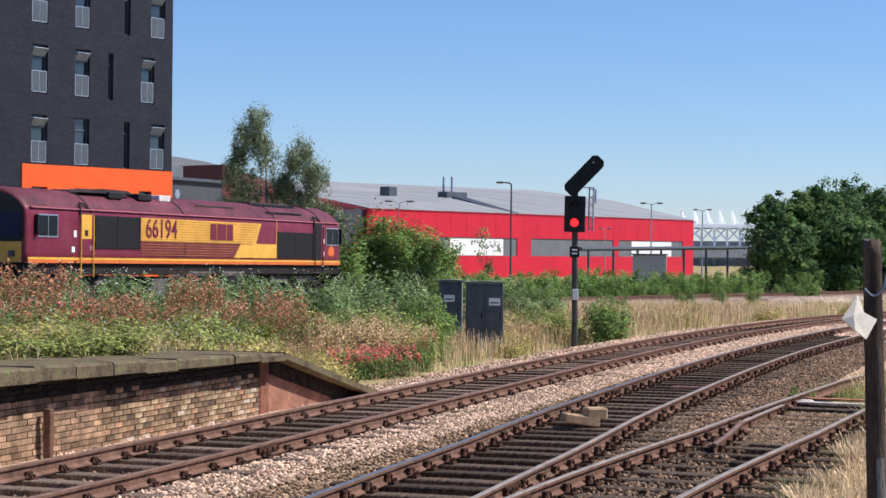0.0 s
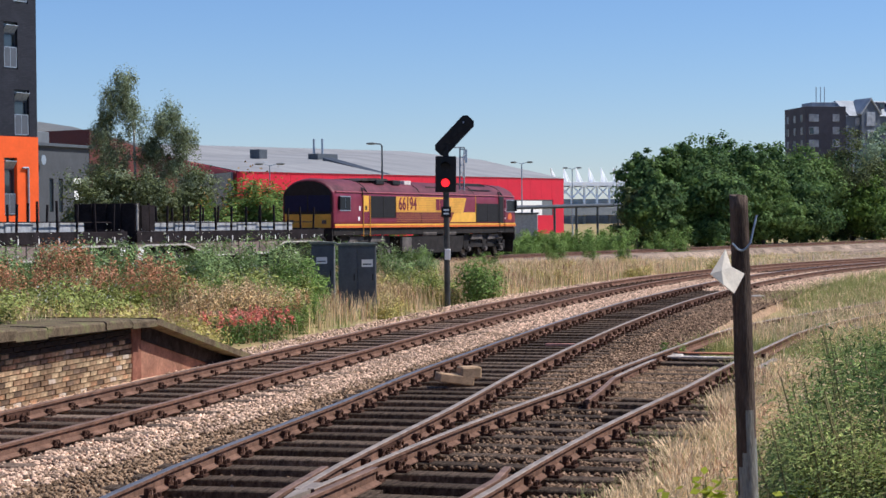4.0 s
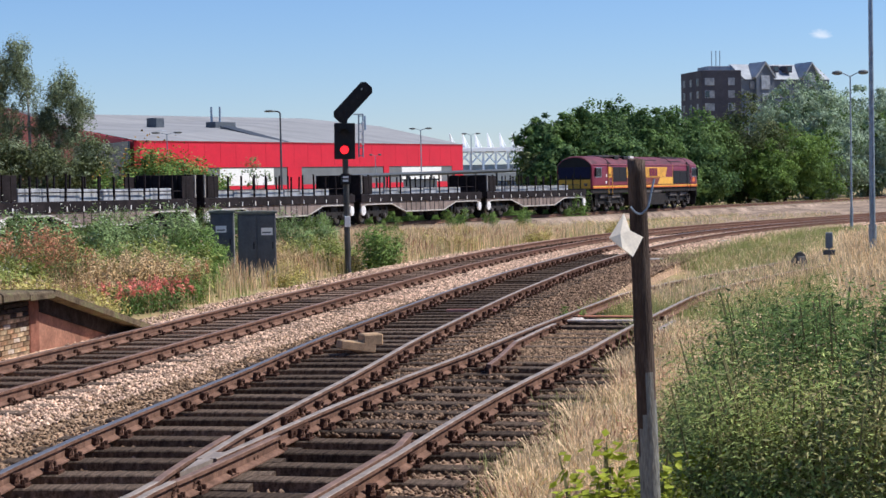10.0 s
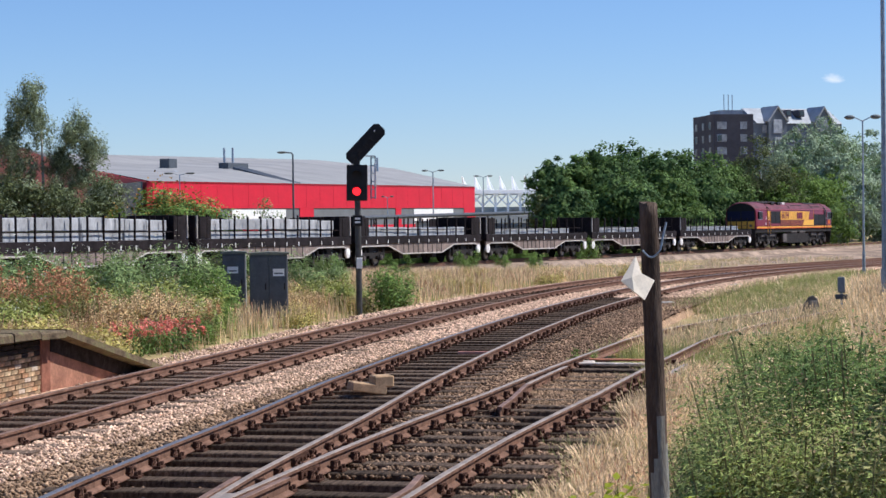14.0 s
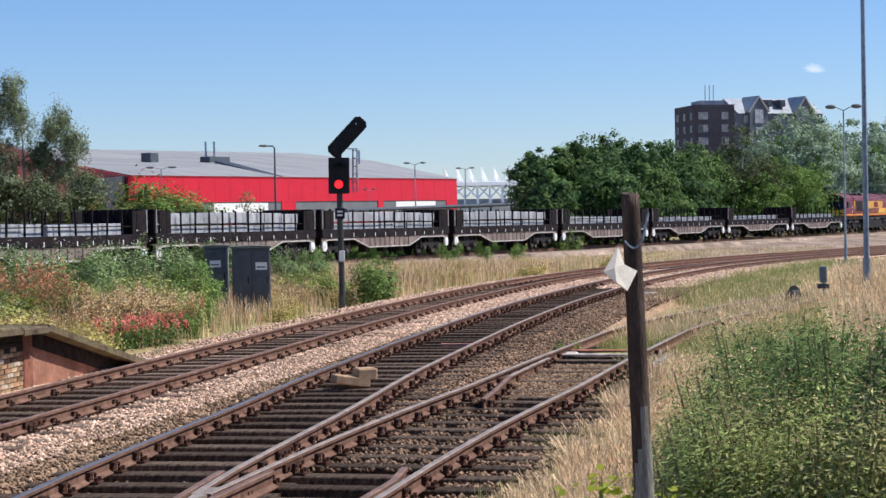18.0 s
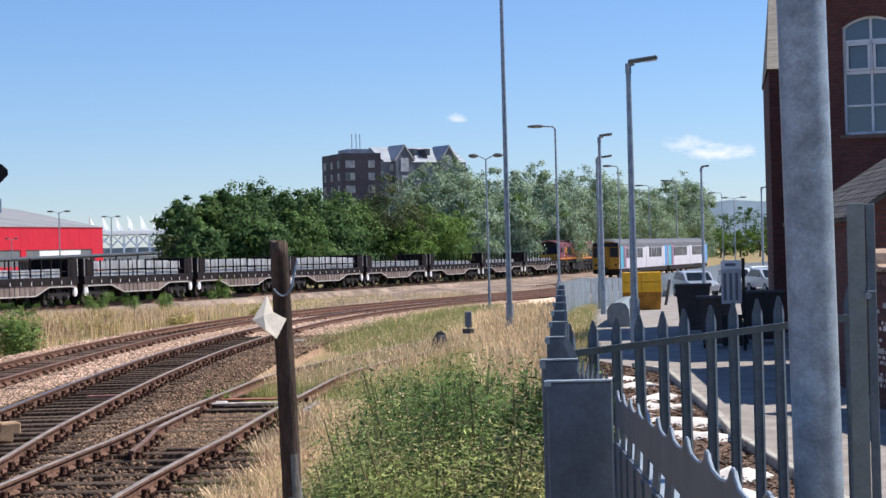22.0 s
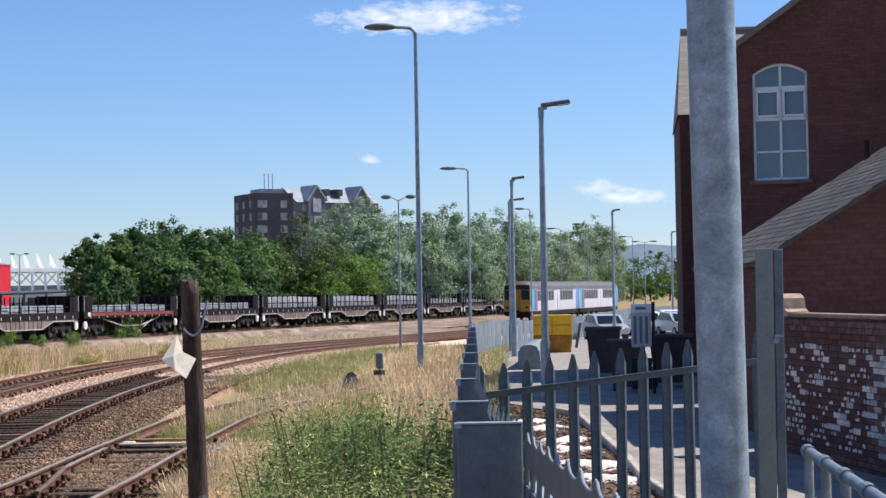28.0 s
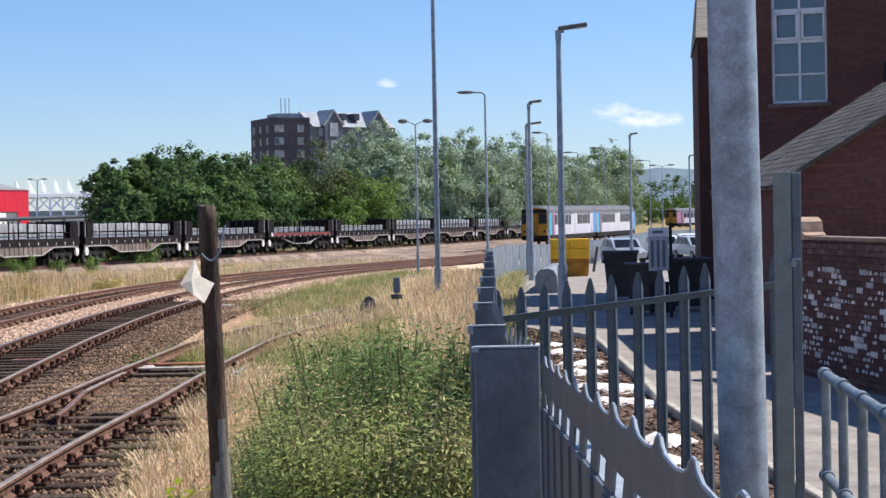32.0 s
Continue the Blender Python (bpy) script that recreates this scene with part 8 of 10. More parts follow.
def yard_wall():
    t = thing("yard_wall", "old brick yard wall with flaking white paint", "wall", kind="structure")
    p = spot(31.35, 25.2)
    q = p + Vector((math.sin(radians(193)), math.cos(radians(193)), 0)) * 12
    m = wall_pose((p.x, p.y, 0), (q.x, q.y, 0))
    t.matrix_world = m
    LEN = (q - p).length
    TOP = 1.93
    part("core", bbox(0.01, 0.02, -0.3, LEN, 0.24, TOP), mat("wall_mortar", (0.115, 0.066, 0.056), 0.95, var=0.35, scale=4), t)
    part("coping", bbox(0.55, -0.02, TOP, LEN, 0.26, TOP + 0.05, 0.01), mat("wall_coping", (0.30, 0.21, 0.16), 0.9, var=0.25, scale=5), t, "worn coping along the wall")
    b = bmesh.new()
    prism(b, [(0.0, TOP), (0.52, TOP), (0.52, TOP + 0.06), (0.40, TOP + 0.10), (0.36, TOP + 0.24), (0.20, TOP + 0.30), (0.0, TOP + 0.30)], -0.03, 0.27)
    part("pier_cap", b, mat("pale_stone_cap", (0.42, 0.30, 0.21), 0.9, var=0.25, scale=6), t, "pale stone cap on the wall's end")
    bw, bh = 0.225, 0.075
    me = {}
    for key, c in (("brick", (0.125, 0.062, 0.054)), ("painted", (0.74, 0.70, 0.66))):
        x = bpy.data.meshes.new("brick")
        b = bmesh.new()
        box(b, 0.003, -0.012, 0.002, bw - 0.003, 0.05, bh - 0.002)
        b.to_mesh(x)
        b.free()
        x.materials.append(mat("yard_" + key, c, 0.9, var=0.5, scale=20, bump=0.4, rnd=0.28, col2=(0.125, 0.062, 0.052)))
        me[key] = x
    r3 = random.Random(8)
    flaked = []                          # bricks with a few flakes of paint left on them
    for k in range(9):
        x = bpy.data.meshes.new("brick_flaked")
        b = bmesh.new()
        box(b, 0.003, -0.011, 0.002, bw - 0.003, 0.05, bh - 0.002, mi=1)
        u = 0.010 + r3.uniform(0, 0.06)
        while u < bw - 0.03:
            w, h = r3.uniform(0.05, 0.17), r3.uniform(0.042, 0.060)
            w = min(w, bw - 0.012 - u)
            v = r3.uniform(0.008, bh - 0.012 - h)
            prism(b, [(u, v), (u + w, v + h * r3.uniform(0, 0.35)), (u + w * r3.uniform(0.7, 1), v + h), (u + w * r3.uniform(0, 0.3), v + h * r3.uniform(0.7, 1))], -0.013, 0.0)
            u += w + r3.uniform(0.01, 0.07)
        b.to_mesh(x)
        b.free()
        x.materials.append(MATS["yard_painted"])
        x.materials.append(MATS["yard_brick"])
        flaked.append(x)
    rest = bmesh.new()
    r = random.Random(12)
    count = 0
    for j in range(30):
        z = -0.28 + j * bh
        if z + bh > TOP:
            break
        x = -0.11 if j % 2 else 0.0
        while x < min(LEN, 9.0):
            v = noise.noise(Vector((x * 1.1, z * 1.6, 4.0))) + 0.5 * noise.noise(Vector((x * 3.2, z * 4.1, 9.0)))
            white = 0.3 < z < 1.55 and x > 0.12 and 0.55 * v + r.uniform(-0.5, 0.5) - 0.5 * max(0, z - 1.2) > -0.02
            if z > 0.2 and x < 3.2 and count < 300:
                o = new("brick", (r.choice(flaked) if r.random() < 0.72 else me["painted"]) if white else me["brick"])
                o.parent = t
                o.matrix_basis = pose(max(x, 0), r.uniform(-0.004, 0.004), z)
                count += 1
            else:
                box(rest, max(x, 0) + 0.006, -0.012, z + 0.005, x + bw - 0.006, 0.05, z + bh - 0.005, mi=1 if white else 0)
            x += bw
    tagged(part("far_bricks", rest, [mat("yard_brick_joined", (0.155, 0.085, 0.072), 0.9, var=0.35, scale=9, isl=0.28), mat("yard_painted_joined", (0.62, 0.60, 0.56), 0.9, var=0.5, scale=20, isl=0.28, col2=(0.125, 0.062, 0.052))], t), kind="stuff")


yard_wall()

# ---------------------------------------------------------------- passenger trains and car park things
M_DMUWHITE = mat("train_white_vinyl", (0.62, 0.61, 0.66), 0.4, var=0.08, scale=0.6)
M_DMUYEL = mat("train_yellow_end", (0.42, 0.24, 0.025), 0.5, var=0.12, scale=2)
M_DMUROOF = mat("train_grey_roof", (0.13, 0.13, 0.14), 0.7, var=0.15, scale=1)


def railcar(cab, colours, dest=True):
    """One car, 20 m: x forward; cab at the front end if wanted."""
    t = new("car_body")
    half = [(1.33, 0.95), (1.36, 1.6), (1.36, 2.9), (1.27, 3.3), (0.95, 3.6), (0.45, 3.72), (0, 3.75)]
    prof = half + [(-y, z) for y, z in half[-2::-1]]
    bm = bmesh.new()
    rings = []
    for x in (-9.9, 9.6, 9.9):
        k = 0.94 if x > 9.7 and cab else 1.0
        rings.append([bm.verts.new((x, y * k, z if z < 3 else 3 + (z - 3) * (0.75 if x > 9.7 and cab else 1))) for y, z in prof])
    for a, b in zip(rings[:-1], rings[1:]):
        for i in range(len(prof) - 1):
            f = bm.faces.new((a[i], b[i], b[i + 1], a[i + 1]))
            f.material_index = 1 if 2 <= i <= 9 else 0
        bm.faces.new((a[-1], b[-1], b[0], a[0]))
    bm.faces.new(rings[0][::-1])
    bm.faces.new(rings[-1]).material_index = 2 if cab else 0
    bmesh.ops.recalc_face_normals(bm, faces=bm.faces)
    return t, bm


M_TRAINGLASS = mat("dark_train_glass", (0.018, 0.022, 0.028), 0.35, var=0.1, spec=0.2)


def unit(name, lab, colours, end_mat):
    """A two-car diesel unit; the cab looks along +x."""
    t = thing(name, lab, "train")
    for k in range(2):
        e, bm = railcar(k == 0, colours)
        bpy.data.objects.remove(e)
        off = -k * 20.3
        bmesh.ops.translate(bm, vec=(off, 0, 0), verts=bm.verts)
        body = part("car_body", bm, [M_DMUWHITE, M_DMUROOF, end_mat], t, "white train car with coloured ends")
        for s in (-1, 1):
            def pan(nm, x0, z0, x1, z1, mt, d=0.012):
                ya, yb = (1.358, 1.362 + d) if s > 0 else (-1.362 - d, -1.358)
                return part(nm, bbox(off + x0, ya, z0, off + x1, yb, z1), mt, body)
            for g in ((-7.2, 5), (1.0, 6)):
                for j in range(g[1]):
                    pan("window", g[0] + j * 1.12, 1.92, g[0] + j * 1.12 + 0.92, 2.86, M_TRAINGLASS)
            for x, c in ((8.6, colours[0]), (7.4, colours[1]), (-9.8, colours[2])):
                pan("colour_panel", x, 1.0, x + 1.1, 3.05, c, 0.006)
            for x in (7.9, -1.3, -8.6):
                pan("door", x, 1.05, x + 0.75, 2.98, M_GREYCLAD if x > 0 else M_DMUWHITE, 0.018)
            pan("skirt", -9.7, 0.55, 9.5, 0.94, M_UNDER, 0.0)
        for x in (-6.8, 6.8):
            bogie(t, off + x, (-1.3, 1.3), 1.7, 0.42)
        part("underframe", bbox(off - 9.6, -1.2, 0.5, off + 9.4, 1.2, 0.948, 0.02), M_UNDER, t)
    part("gangway_bellows", bbox(-10.35, -0.8, 1.0, -9.95, 0.8, 3.4, 0.03), M_BLACK, t)
    for y0, y1, z0, z1, mt, nm in ((-1.18, -0.42, 2.05, 2.95, M_TRAINGLASS, "windscreen"), (0.42, 1.18, 2.05, 2.95, M_TRAINGLASS, "windscreen"), (-0.36, 0.36, 1.0, 3.05, mat("dark_yellow_gangway", (0.30, 0.17, 0.02), 0.6, var=0.2), "gangway_door"), (-1.2, 1.2, 3.0, 3.4, M_BLACK, "end_dome")):
        part(nm, bbox(9.9, y0, z0, 9.96, y1, z1, 0.005), mt, t)
    for y in (-0.95, 0.95):
        part("tail_lamp", bbox(9.9, y - 0.12, 1.25, 9.96, y + 0.12, 1.42, 0.005), M_BLACK, t)
    part("coupler", bbox(9.9, -0.2, 0.75, 10.5, 0.2, 1.05, 0.03), M_UNDER, t)
    return t


C_CYAN = mat("cyan_vinyl", (0.10, 0.42, 0.58), 0.45, var=0.08)
C_PINK = mat("pink_vinyl", (0.50, 0.20, 0.38), 0.45, var=0.08)
C_BLUE = mat("blue_vinyl", (0.12, 0.30, 0.62), 0.45, var=0.08)
DMU = unit("diesel_unit", "two-car white diesel train with a yellow cab end", (C_CYAN, C_PINK, C_BLUE), M_DMUYEL)
_f = spot(23.36, 171, -0.70)
_hd = radians(90 - 38)
DMU.matrix_world = Matrix.Translation(_f) @ pose(0, 0, 0, 0, 0, math.degrees(_hd) + 180) @ Matrix.Translation((-9.9, 0, 0))
DMU2 = unit("diesel_unit", "distant two-car diesel train with a dark cab end", (C_PINK, C_PINK, C_BLUE), M_DMUYEL)
# the rails under them
T_E = thing("track_5", "rusty platform line rails under the waiting train", "railway track", kind="structure")
LINE_E = Line([_f + Vector((math.cos(_hd), math.sin(_hd), 0)) * k for k in (-60, 0, 60, 150)])
for d in (-0.7525, 0.7525):
    rail(LINE_E, 40, 200, d, T_E, M_RAILRUST, step=10)


def yellow_skip():
    p = spot(24.45, 64)
    t = thing("waste_skip", "yellow steel waste container with a rusty lower part", "skip", m=pose(p.x, p.y, 0.10, 0, 0, -24.5))
    M_Y = mat("yellow_skip_paint", (0.74, 0.42, 0.02), 0.5, var=0.12, scale=2)
    b = bmesh.new()
    prism(b, [(-0.62, 0.0), (0.62, 0.0), (0.68, 0.62), (-0.68, 0.62)], 0.0, 1.6)
    part("lower_body", b, mat("rusty_yellow_paint", (0.36, 0.17, 0.02), 0.7, var=0.4, scale=3), t, "rusty lower part of the container")
    for k, (x0, x1) in enumerate(((-0.68, -0.03), (0.0, 0.68))):
        for z0, z1 in ((0.64, 0.98), (1.0, 1.33)):
            part("panel", bbox(x0, -0.05, z0, x1, 0.0, z1, 0.012), M_Y, t)
    part("upper_body", bbox(-0.68, 0.002, 0.63, 0.68, 1.6, 1.32, 0.02), M_Y, t)
    part("arm", bbox(0.72, 0.2, 0.3, 0.82, 0.35, 1.2, 0.02, m=pose(0, 0, 0, 0, 10, 0)), M_GREYPAINT, t)


yellow_skip()


def barrier():
    a, c = spot(23.35, 51), spot(23.72, 57)
    t = thing("grit_bin", "long grey barrier box with a rounded top beside the lane", "barrier")
    t.matrix_world = wall_pose((c.x, c.y, 0.10), (a.x, a.y, 0.10))
    L = (c - a).length
    b = bmesh.new()
    sec = [(0.0, 0.0), (0.0, 0.5), (0.06, 0.60), (0.16, 0.68), (0.38, 0.70), (0.52, 0.65), (0.60, 0.5), (0.64, 0.0)]
    r0 = [b.verts.new((0, y, z)) for y, z in sec]
    r1 = [b.verts.new((L, y, z)) for y, z in sec]
    for k in range(len(sec)):
        b.faces.new((r0[k], r0[(k + 1) % 8], r1[(k + 1) % 8], r1[k]))
    b.faces.new(r0)
    b.faces.new(r1[::-1])
    bmesh.ops.recalc_face_normals(b, faces=b.faces)
    part("box", b, mat("pale_grey_plastic", (0.24, 0.27, 0.28), 0.6, var=0.15), t)
    for k in range(4):
        part("seam", bbox((k + 0.5) * L / 4 - 0.02, -0.012, 0.02, (k + 0.5) * L / 4 + 0.02, 0.004, 0.5), M_GREYPAINT, t)


barrier()


def bin_thing(az, r, w, d, h, lab, tub=False):
    p = spot(az, r)
    t = thing("waste_bin", lab, "bin", "bins beside the lane", m=pose(p.x, p.y, 0.12, 0, 0, -az))
    k = 0.78
    b = bmesh.new()
    prism(b, [(-w / 2 * k, 0.1), (w / 2 * k, 0.1), (w / 2, h), (-w / 2, h)], 0, d)
    part("tub", b, mat("dark_brown_bin", (0.075, 0.058, 0.050), 0.6, var=0.25), t)
    part("rim", bbox(-w / 2 - 0.04, -0.05, h, w / 2 + 0.04, d + 0.04, h + 0.07, 0.015), mat("bin_lid", (0.10, 0.085, 0.075), 0.6, var=0.2), t)
    for s in (-1, 1):
        b = bmesh.new()
        tube(b, (s * w * 0.35 - 0.03, 0.1, 0.09), (s * w * 0.35 + 0.03, 0.1, 0.09), 0.09, n=10)
        part("wheel", b, M_BLACK, t)
    return t


bin_thing(26.02, 46, 0.85, 0.7, 1.18, "dark brown tapered waste bin with a wide rim", True)
bin_thing(26.75, 39.5, 0.80, 0.6, 1.05, "dark brown wheeled waste bin")
bin_thing(28.1, 41, 0.95, 0.6, 1.10, "large dark brown waste bin with a pale lid")


def notice_board():
    p = spot(27.2, 38.5)
    t = thing("notice_board", "white parking notice board on a black post", "sign", m=pose(p.x, p.y, 0.12, 0, 0, -27))
    part("board", bbox(-0.21, 0, 0.98, 0.21, 0.03, 1.88, 0.005), mat("dull_white_board", (0.50, 0.51, 0.52), 0.5, var=0.08), t)
    part("header", bbox(-0.21, -0.006, 1.70, 0.21, -0.001, 1.88), M_WHITE, t)
    for k in range(3):
        part("text_bar", bbox(-0.16 + k * 0.12, -0.010, 1.05, -0.10 + k * 0.12, -0.0005, 1.62), M_GREYCLAD, t)
    part("title_bar", bbox(-0.12, -0.010, 1.76, 0.10, -0.0065, 1.82), M_GREYCLAD, t)
    part("post", bbox(0.215, -0.03, -0.02, 0.285, 0.05, 1.92, 0.005), M_BLACK, t)
    part("lower_rail", bbox(-0.21, 0.005, 0.1, 0.21, 0.035, 0.75, 0.005), M_BLACK, t)


notice_board()


def car(az, r, col, heading, lab):
    p = spot(az, r)
    t = thing("car", lab, "car", "cars parked on the lane", m=pose(p.x, p.y, -0.60, 0, 0, heading))
    side = [(-2.1, 0.35), (2.05, 0.35), (2.12, 0.62), (1.95, 0.78), (1.0, 0.92), (0.35, 1.38), (-1.1, 1.45), (-1.85, 1.02), (-2.12, 0.95)]
    b = bmesh.new()
    prism(b, side, -0.84, 0.84)
    bmesh.ops.bevel(b, geom=[e for e in b.edges if abs(e.verts[0].co.y - e.verts[1].co.y) < 0.01], offset=0.06, segments=2, affect='EDGES')
    part("body", b, col, t)
    for s in (-1, 1):
        b = bmesh.new()
        prism(b, [(0.85, 0.95), (0.32, 1.32), (-1.05, 1.38), (-1.6, 1.02)], s * 0.842, s * 0.85)
        part("side_window", b, M_PANE, t)
        for x in (-1.35, 1.3):
            w = bmesh.new()
            tube(w, (x, s * 0.66, 0.31), (x, s * 0.86, 0.31), 0.31, n=18)
            wh = part("wheel", w, M_BLACK, t)
            w = bmesh.new()
            tube(w, (x, s * 0.86, 0.31), (x, s * 0.875, 0.31), 0.20, n=12)
            part("rim", w, M_GALV, wh)
        part("headlight", bbox(1.93, s * 0.72 - 0.14, 0.62, 2.11, s * 0.72 + 0.1, 0.74, 0.02), M_WHITE, t)
    b = bmesh.new()
    v = [b.verts.new(x) for x in ((1.02, -0.7, 0.935), (1.02, 0.7, 0.935), (0.40, 0.62, 1.365), (0.40, -0.62, 1.365))]
    b.faces.new(v)
    bmesh.ops.solidify(b, geom=b.faces[:], thickness=-0.012)
    part("windscreen", b, M_PANE, t)


M_SILVER = mat("silver_car_paint", (0.50, 0.52, 0.54), 0.3, 0.4, var=0.05)
M_WHITECAR = mat("white_car_paint", (0.76, 0.77, 0.78), 0.3, var=0.04)
car(26.1, 104, M_SILVER, 259, "silver parked hatchback car beyond the fence")
car(27.35, 112, M_WHITECAR, 252, "white parked estate car in the yard")
car(28.2, 118, M_WHITECAR, 248, "white parked car in the sun")
car(28.4, 108, M_SILVER, 262, "silver parked car in a row")

# ---------------------------------------------------------------- plants
NR = np.random.default_rng(11)


def leaf_mesh(name, C, size, mtl, aspect=0.45, up=0.35, jitter=0.3, droop=0.0, N=None):
    """Many small leaves, each a folded quad, at the places C."""
    n = len(C)
    d = NR.normal(size=(n, 3))
    d[:, 2] = d[:, 2] * 0.7 - droop
    d /= np.linalg.norm(d, axis=1)[:, None]
    nn = NR.normal(size=(n, 3)) + np.array([0, 0, up * 3])
    if N is not None:                    # leaves face outwards from their clump
        nn = NR.normal(size=(n, 3)) * 0.38 + N * 1.5 + np.array([0, 0, 0.3])
        d = d - nn * ((d * nn).sum(1) / (nn * nn).sum(1))[:, None] * 0.85
        d /= np.linalg.norm(d, axis=1)[:, None]
    w = np.cross(d, nn)
    w /= np.linalg.norm(w, axis=1)[:, None] + 1e-9
    nrm = np.cross(w, d)
    s = (size * (1 + jitter * NR.uniform(-1, 1, n)))[:, None]
    a = C - d * s * 0.5
    b = C + w * s * aspect * 0.5 - nrm * s * 0.08
    c = C + d * s * 0.5 - np.array([0, 0, 1]) * s * 0.1
    e = C - w * s * aspect * 0.5 - nrm * s * 0.08
    V = np.stack([a, b, c, e], 1).reshape(-1, 3)
    me = bpy.data.meshes.new(name)
    me.vertices.add(4 * n)
    me.vertices.foreach_set("co", V.astype(np.float32).ravel())
    me.loops.add(4 * n)
    me.loops.foreach_set("vertex_index", np.arange(4 * n, dtype=np.int32))
    me.polygons.add(n)
    me.polygons.foreach_set("loop_start", np.arange(0, 4 * n, 4, dtype=np.int32))
    me.update()
    me.validate()
    me.materials.append(mtl)
    return me


def blob_points(blobs, n, clump=0.22, per=26, shell=0.30, hang=0.75):
    """Leaf places in clumps near the skins of a set of ellipsoids (x, y, z, rx, ry, rz)."""
    B = np.array(blobs, float)
    vol = (B[:, 3] * B[:, 4] * B[:, 5]) ** (2 / 3)
    pick = NR.choice(len(B), size=max(1, n // per), p=vol / vol.sum())
    d = NR.normal(size=(len(pick), 3))
    d /= np.linalg.norm(d, axis=1)[:, None]
    rad = shell + (1.08 - shell) * NR.random(len(pick)) ** 0.6
    rad = rad * (1 + 0.12 * NR.normal(size=len(pick)))
    cc = B[pick, :3] + d * B[pick, 3:] * rad[:, None]
    out = np.repeat(cc, per, axis=0)
    sc = np.repeat(np.cbrt(B[pick, 3] * B[pick, 4] * B[pick, 5]) * clump, per)
    off = NR.normal(size=out.shape) * sc[:, None] * np.array([1, 1, hang])
    off[:, 2] -= (hang > 1) * sc * hang * 0.5
    N = np.repeat(d, per, axis=0) * 0.8 + off / (sc[:, None] + 1e-6) * 0.6
    N /= np.linalg.norm(N, axis=1)[:, None] + 1e-9
    return out + off, N


M_BARK = mat("grey_brown_bark", (0.10, 0.08, 0.06), 0.9, var=0.4, scale=3, bump=0.6)
M_BIRCHBARK = mat("pale_birch_bark", (0.42, 0.40, 0.36), 0.8, var=0.4, scale=3)
L_DARK = leaf_mat("dark_green_leaves", (0.085, 0.145, 0.048), 0.4, 0.35)
L_MID = leaf_mat("mid_green_leaves", (0.14, 0.215, 0.062), 0.4, 0.4)
L_OLIVE = leaf_mat("olive_leaves", (0.105, 0.125, 0.05), 0.4, 0.25)
L_PALE = leaf_mat("silver_green_leaves", (0.32, 0.40, 0.26), 0.25, 0.2)
L_BIRCH = leaf_mat("grey_green_birch_leaves", (0.24, 0.28, 0.165), 0.4, 0.3)
L_BRIGHT = leaf_mat("bright_green_leaves", (0.15, 0.23, 0.045), 0.35, 0.35)
L_LIME = leaf_mat("lime_yellow_leaves", (0.46, 0.50, 0.06), 0.25, 0.4)
L_BUSH = leaf_mat("shrub_green_leaves", (0.18, 0.27, 0.065), 0.5, 0.22)
L_GREY = leaf_mat("grey_green_shrub_leaves", (0.20, 0.275, 0.105), 0.6, 0.2)
L_DRYLEAF = leaf_mat("dry_tan_seedheads", (0.62, 0.47, 0.27), 0.4, 0.2)
L_RED = leaf_mat("red_valerian_flowers", (0.78, 0.29, 0.22), 0.4, 0.25)
L_RUST = leaf_mat("rust_red_seedheads", (0.52, 0.25, 0.14), 0.45, 0.2)
L_WHITEFL = leaf_mat("pale_flower_heads", (0.66, 0.66, 0.56), 0.3, 0.2)
L_AUTUMN = leaf_mat("orange_berries_and_leaves", (0.38, 0.23, 0.06), 0.4, 0.3)


def tree(name, lab, x, y, top, blobs, n, size, mtl, bark=None, trunk_r=0.16, droop=0.0, aspect=0.5, per=26, clump=0.22, shell=0.30, extra=None, hang=0.75):
    """Trunk, limbs to each mass of the crown, and the leaves."""
    z0 = gz1(x, y)
    t = thing(name, lab, "tree", m=pose(x, y, z0))
    b = bmesh.new()
    th = max(bb[2] for bb in blobs) * 0.8
    tube(b, (0, 0, -0.2), (0.1, 0, th * 0.5), trunk_r, trunk_r * 0.7, n=8)
    tube(b, (0.1, 0, th * 0.5), (0.0, 0.1, th), trunk_r * 0.7, trunk_r * 0.3, n=7)
    for bb in blobs[:10]:
        tube(b, (0.05, 0, min(th * 0.45, bb[2] * 0.6)), (bb[0], bb[1], bb[2]), trunk_r * 0.4, trunk_r * 0.1, n=5)
    part("trunk", b, bark or M_BARK, t)
    P, N = blob_points(blobs, n, clump, per, shell, hang)
    ob = new("crown", leaf_mesh("crown", P, size, mtl, aspect, droop=droop, N=N))
    ob.parent = t
    if extra:
        P, N = blob_points(blobs, int(n * extra[1]), clump, per, shell + 0.15, hang)
        o2 = new("outer_leaves", leaf_mesh("outer_leaves", P, size, extra[0], aspect, droop=droop, N=N))
        o2.parent = t
    return t


def round_blobs(r, w, h0, h1, k, depth=0.8):
    out = []
    for i in range(k):
        f = (i + 0.5) / k
        z = h0 + (h1 - h0) * f
        taper = math.sin(math.pi * (0.15 + 0.80 * f)) ** 0.7
        for j in range(2 if f < 0.85 else 1):
            a = r.uniform(0, 6.28)
            o = w * 0.32 * taper * r.random()
            s = w * 0.38 * taper * r.uniform(0.85, 1.25)
            out.append((o * math.cos(a), o * math.sin(a) * depth, z, s, s * depth, min((h1 - h0) / k * 1.05, s) * r.uniform(0.8, 1.1)))
    return out


TR = random.Random(21)


_dr = lerp_table([(math.degrees(math.atan2(p.x, p.y)), math.hypot(p.x, p.y)) for p in TRACK_D.p if 90 < p.y < 320])


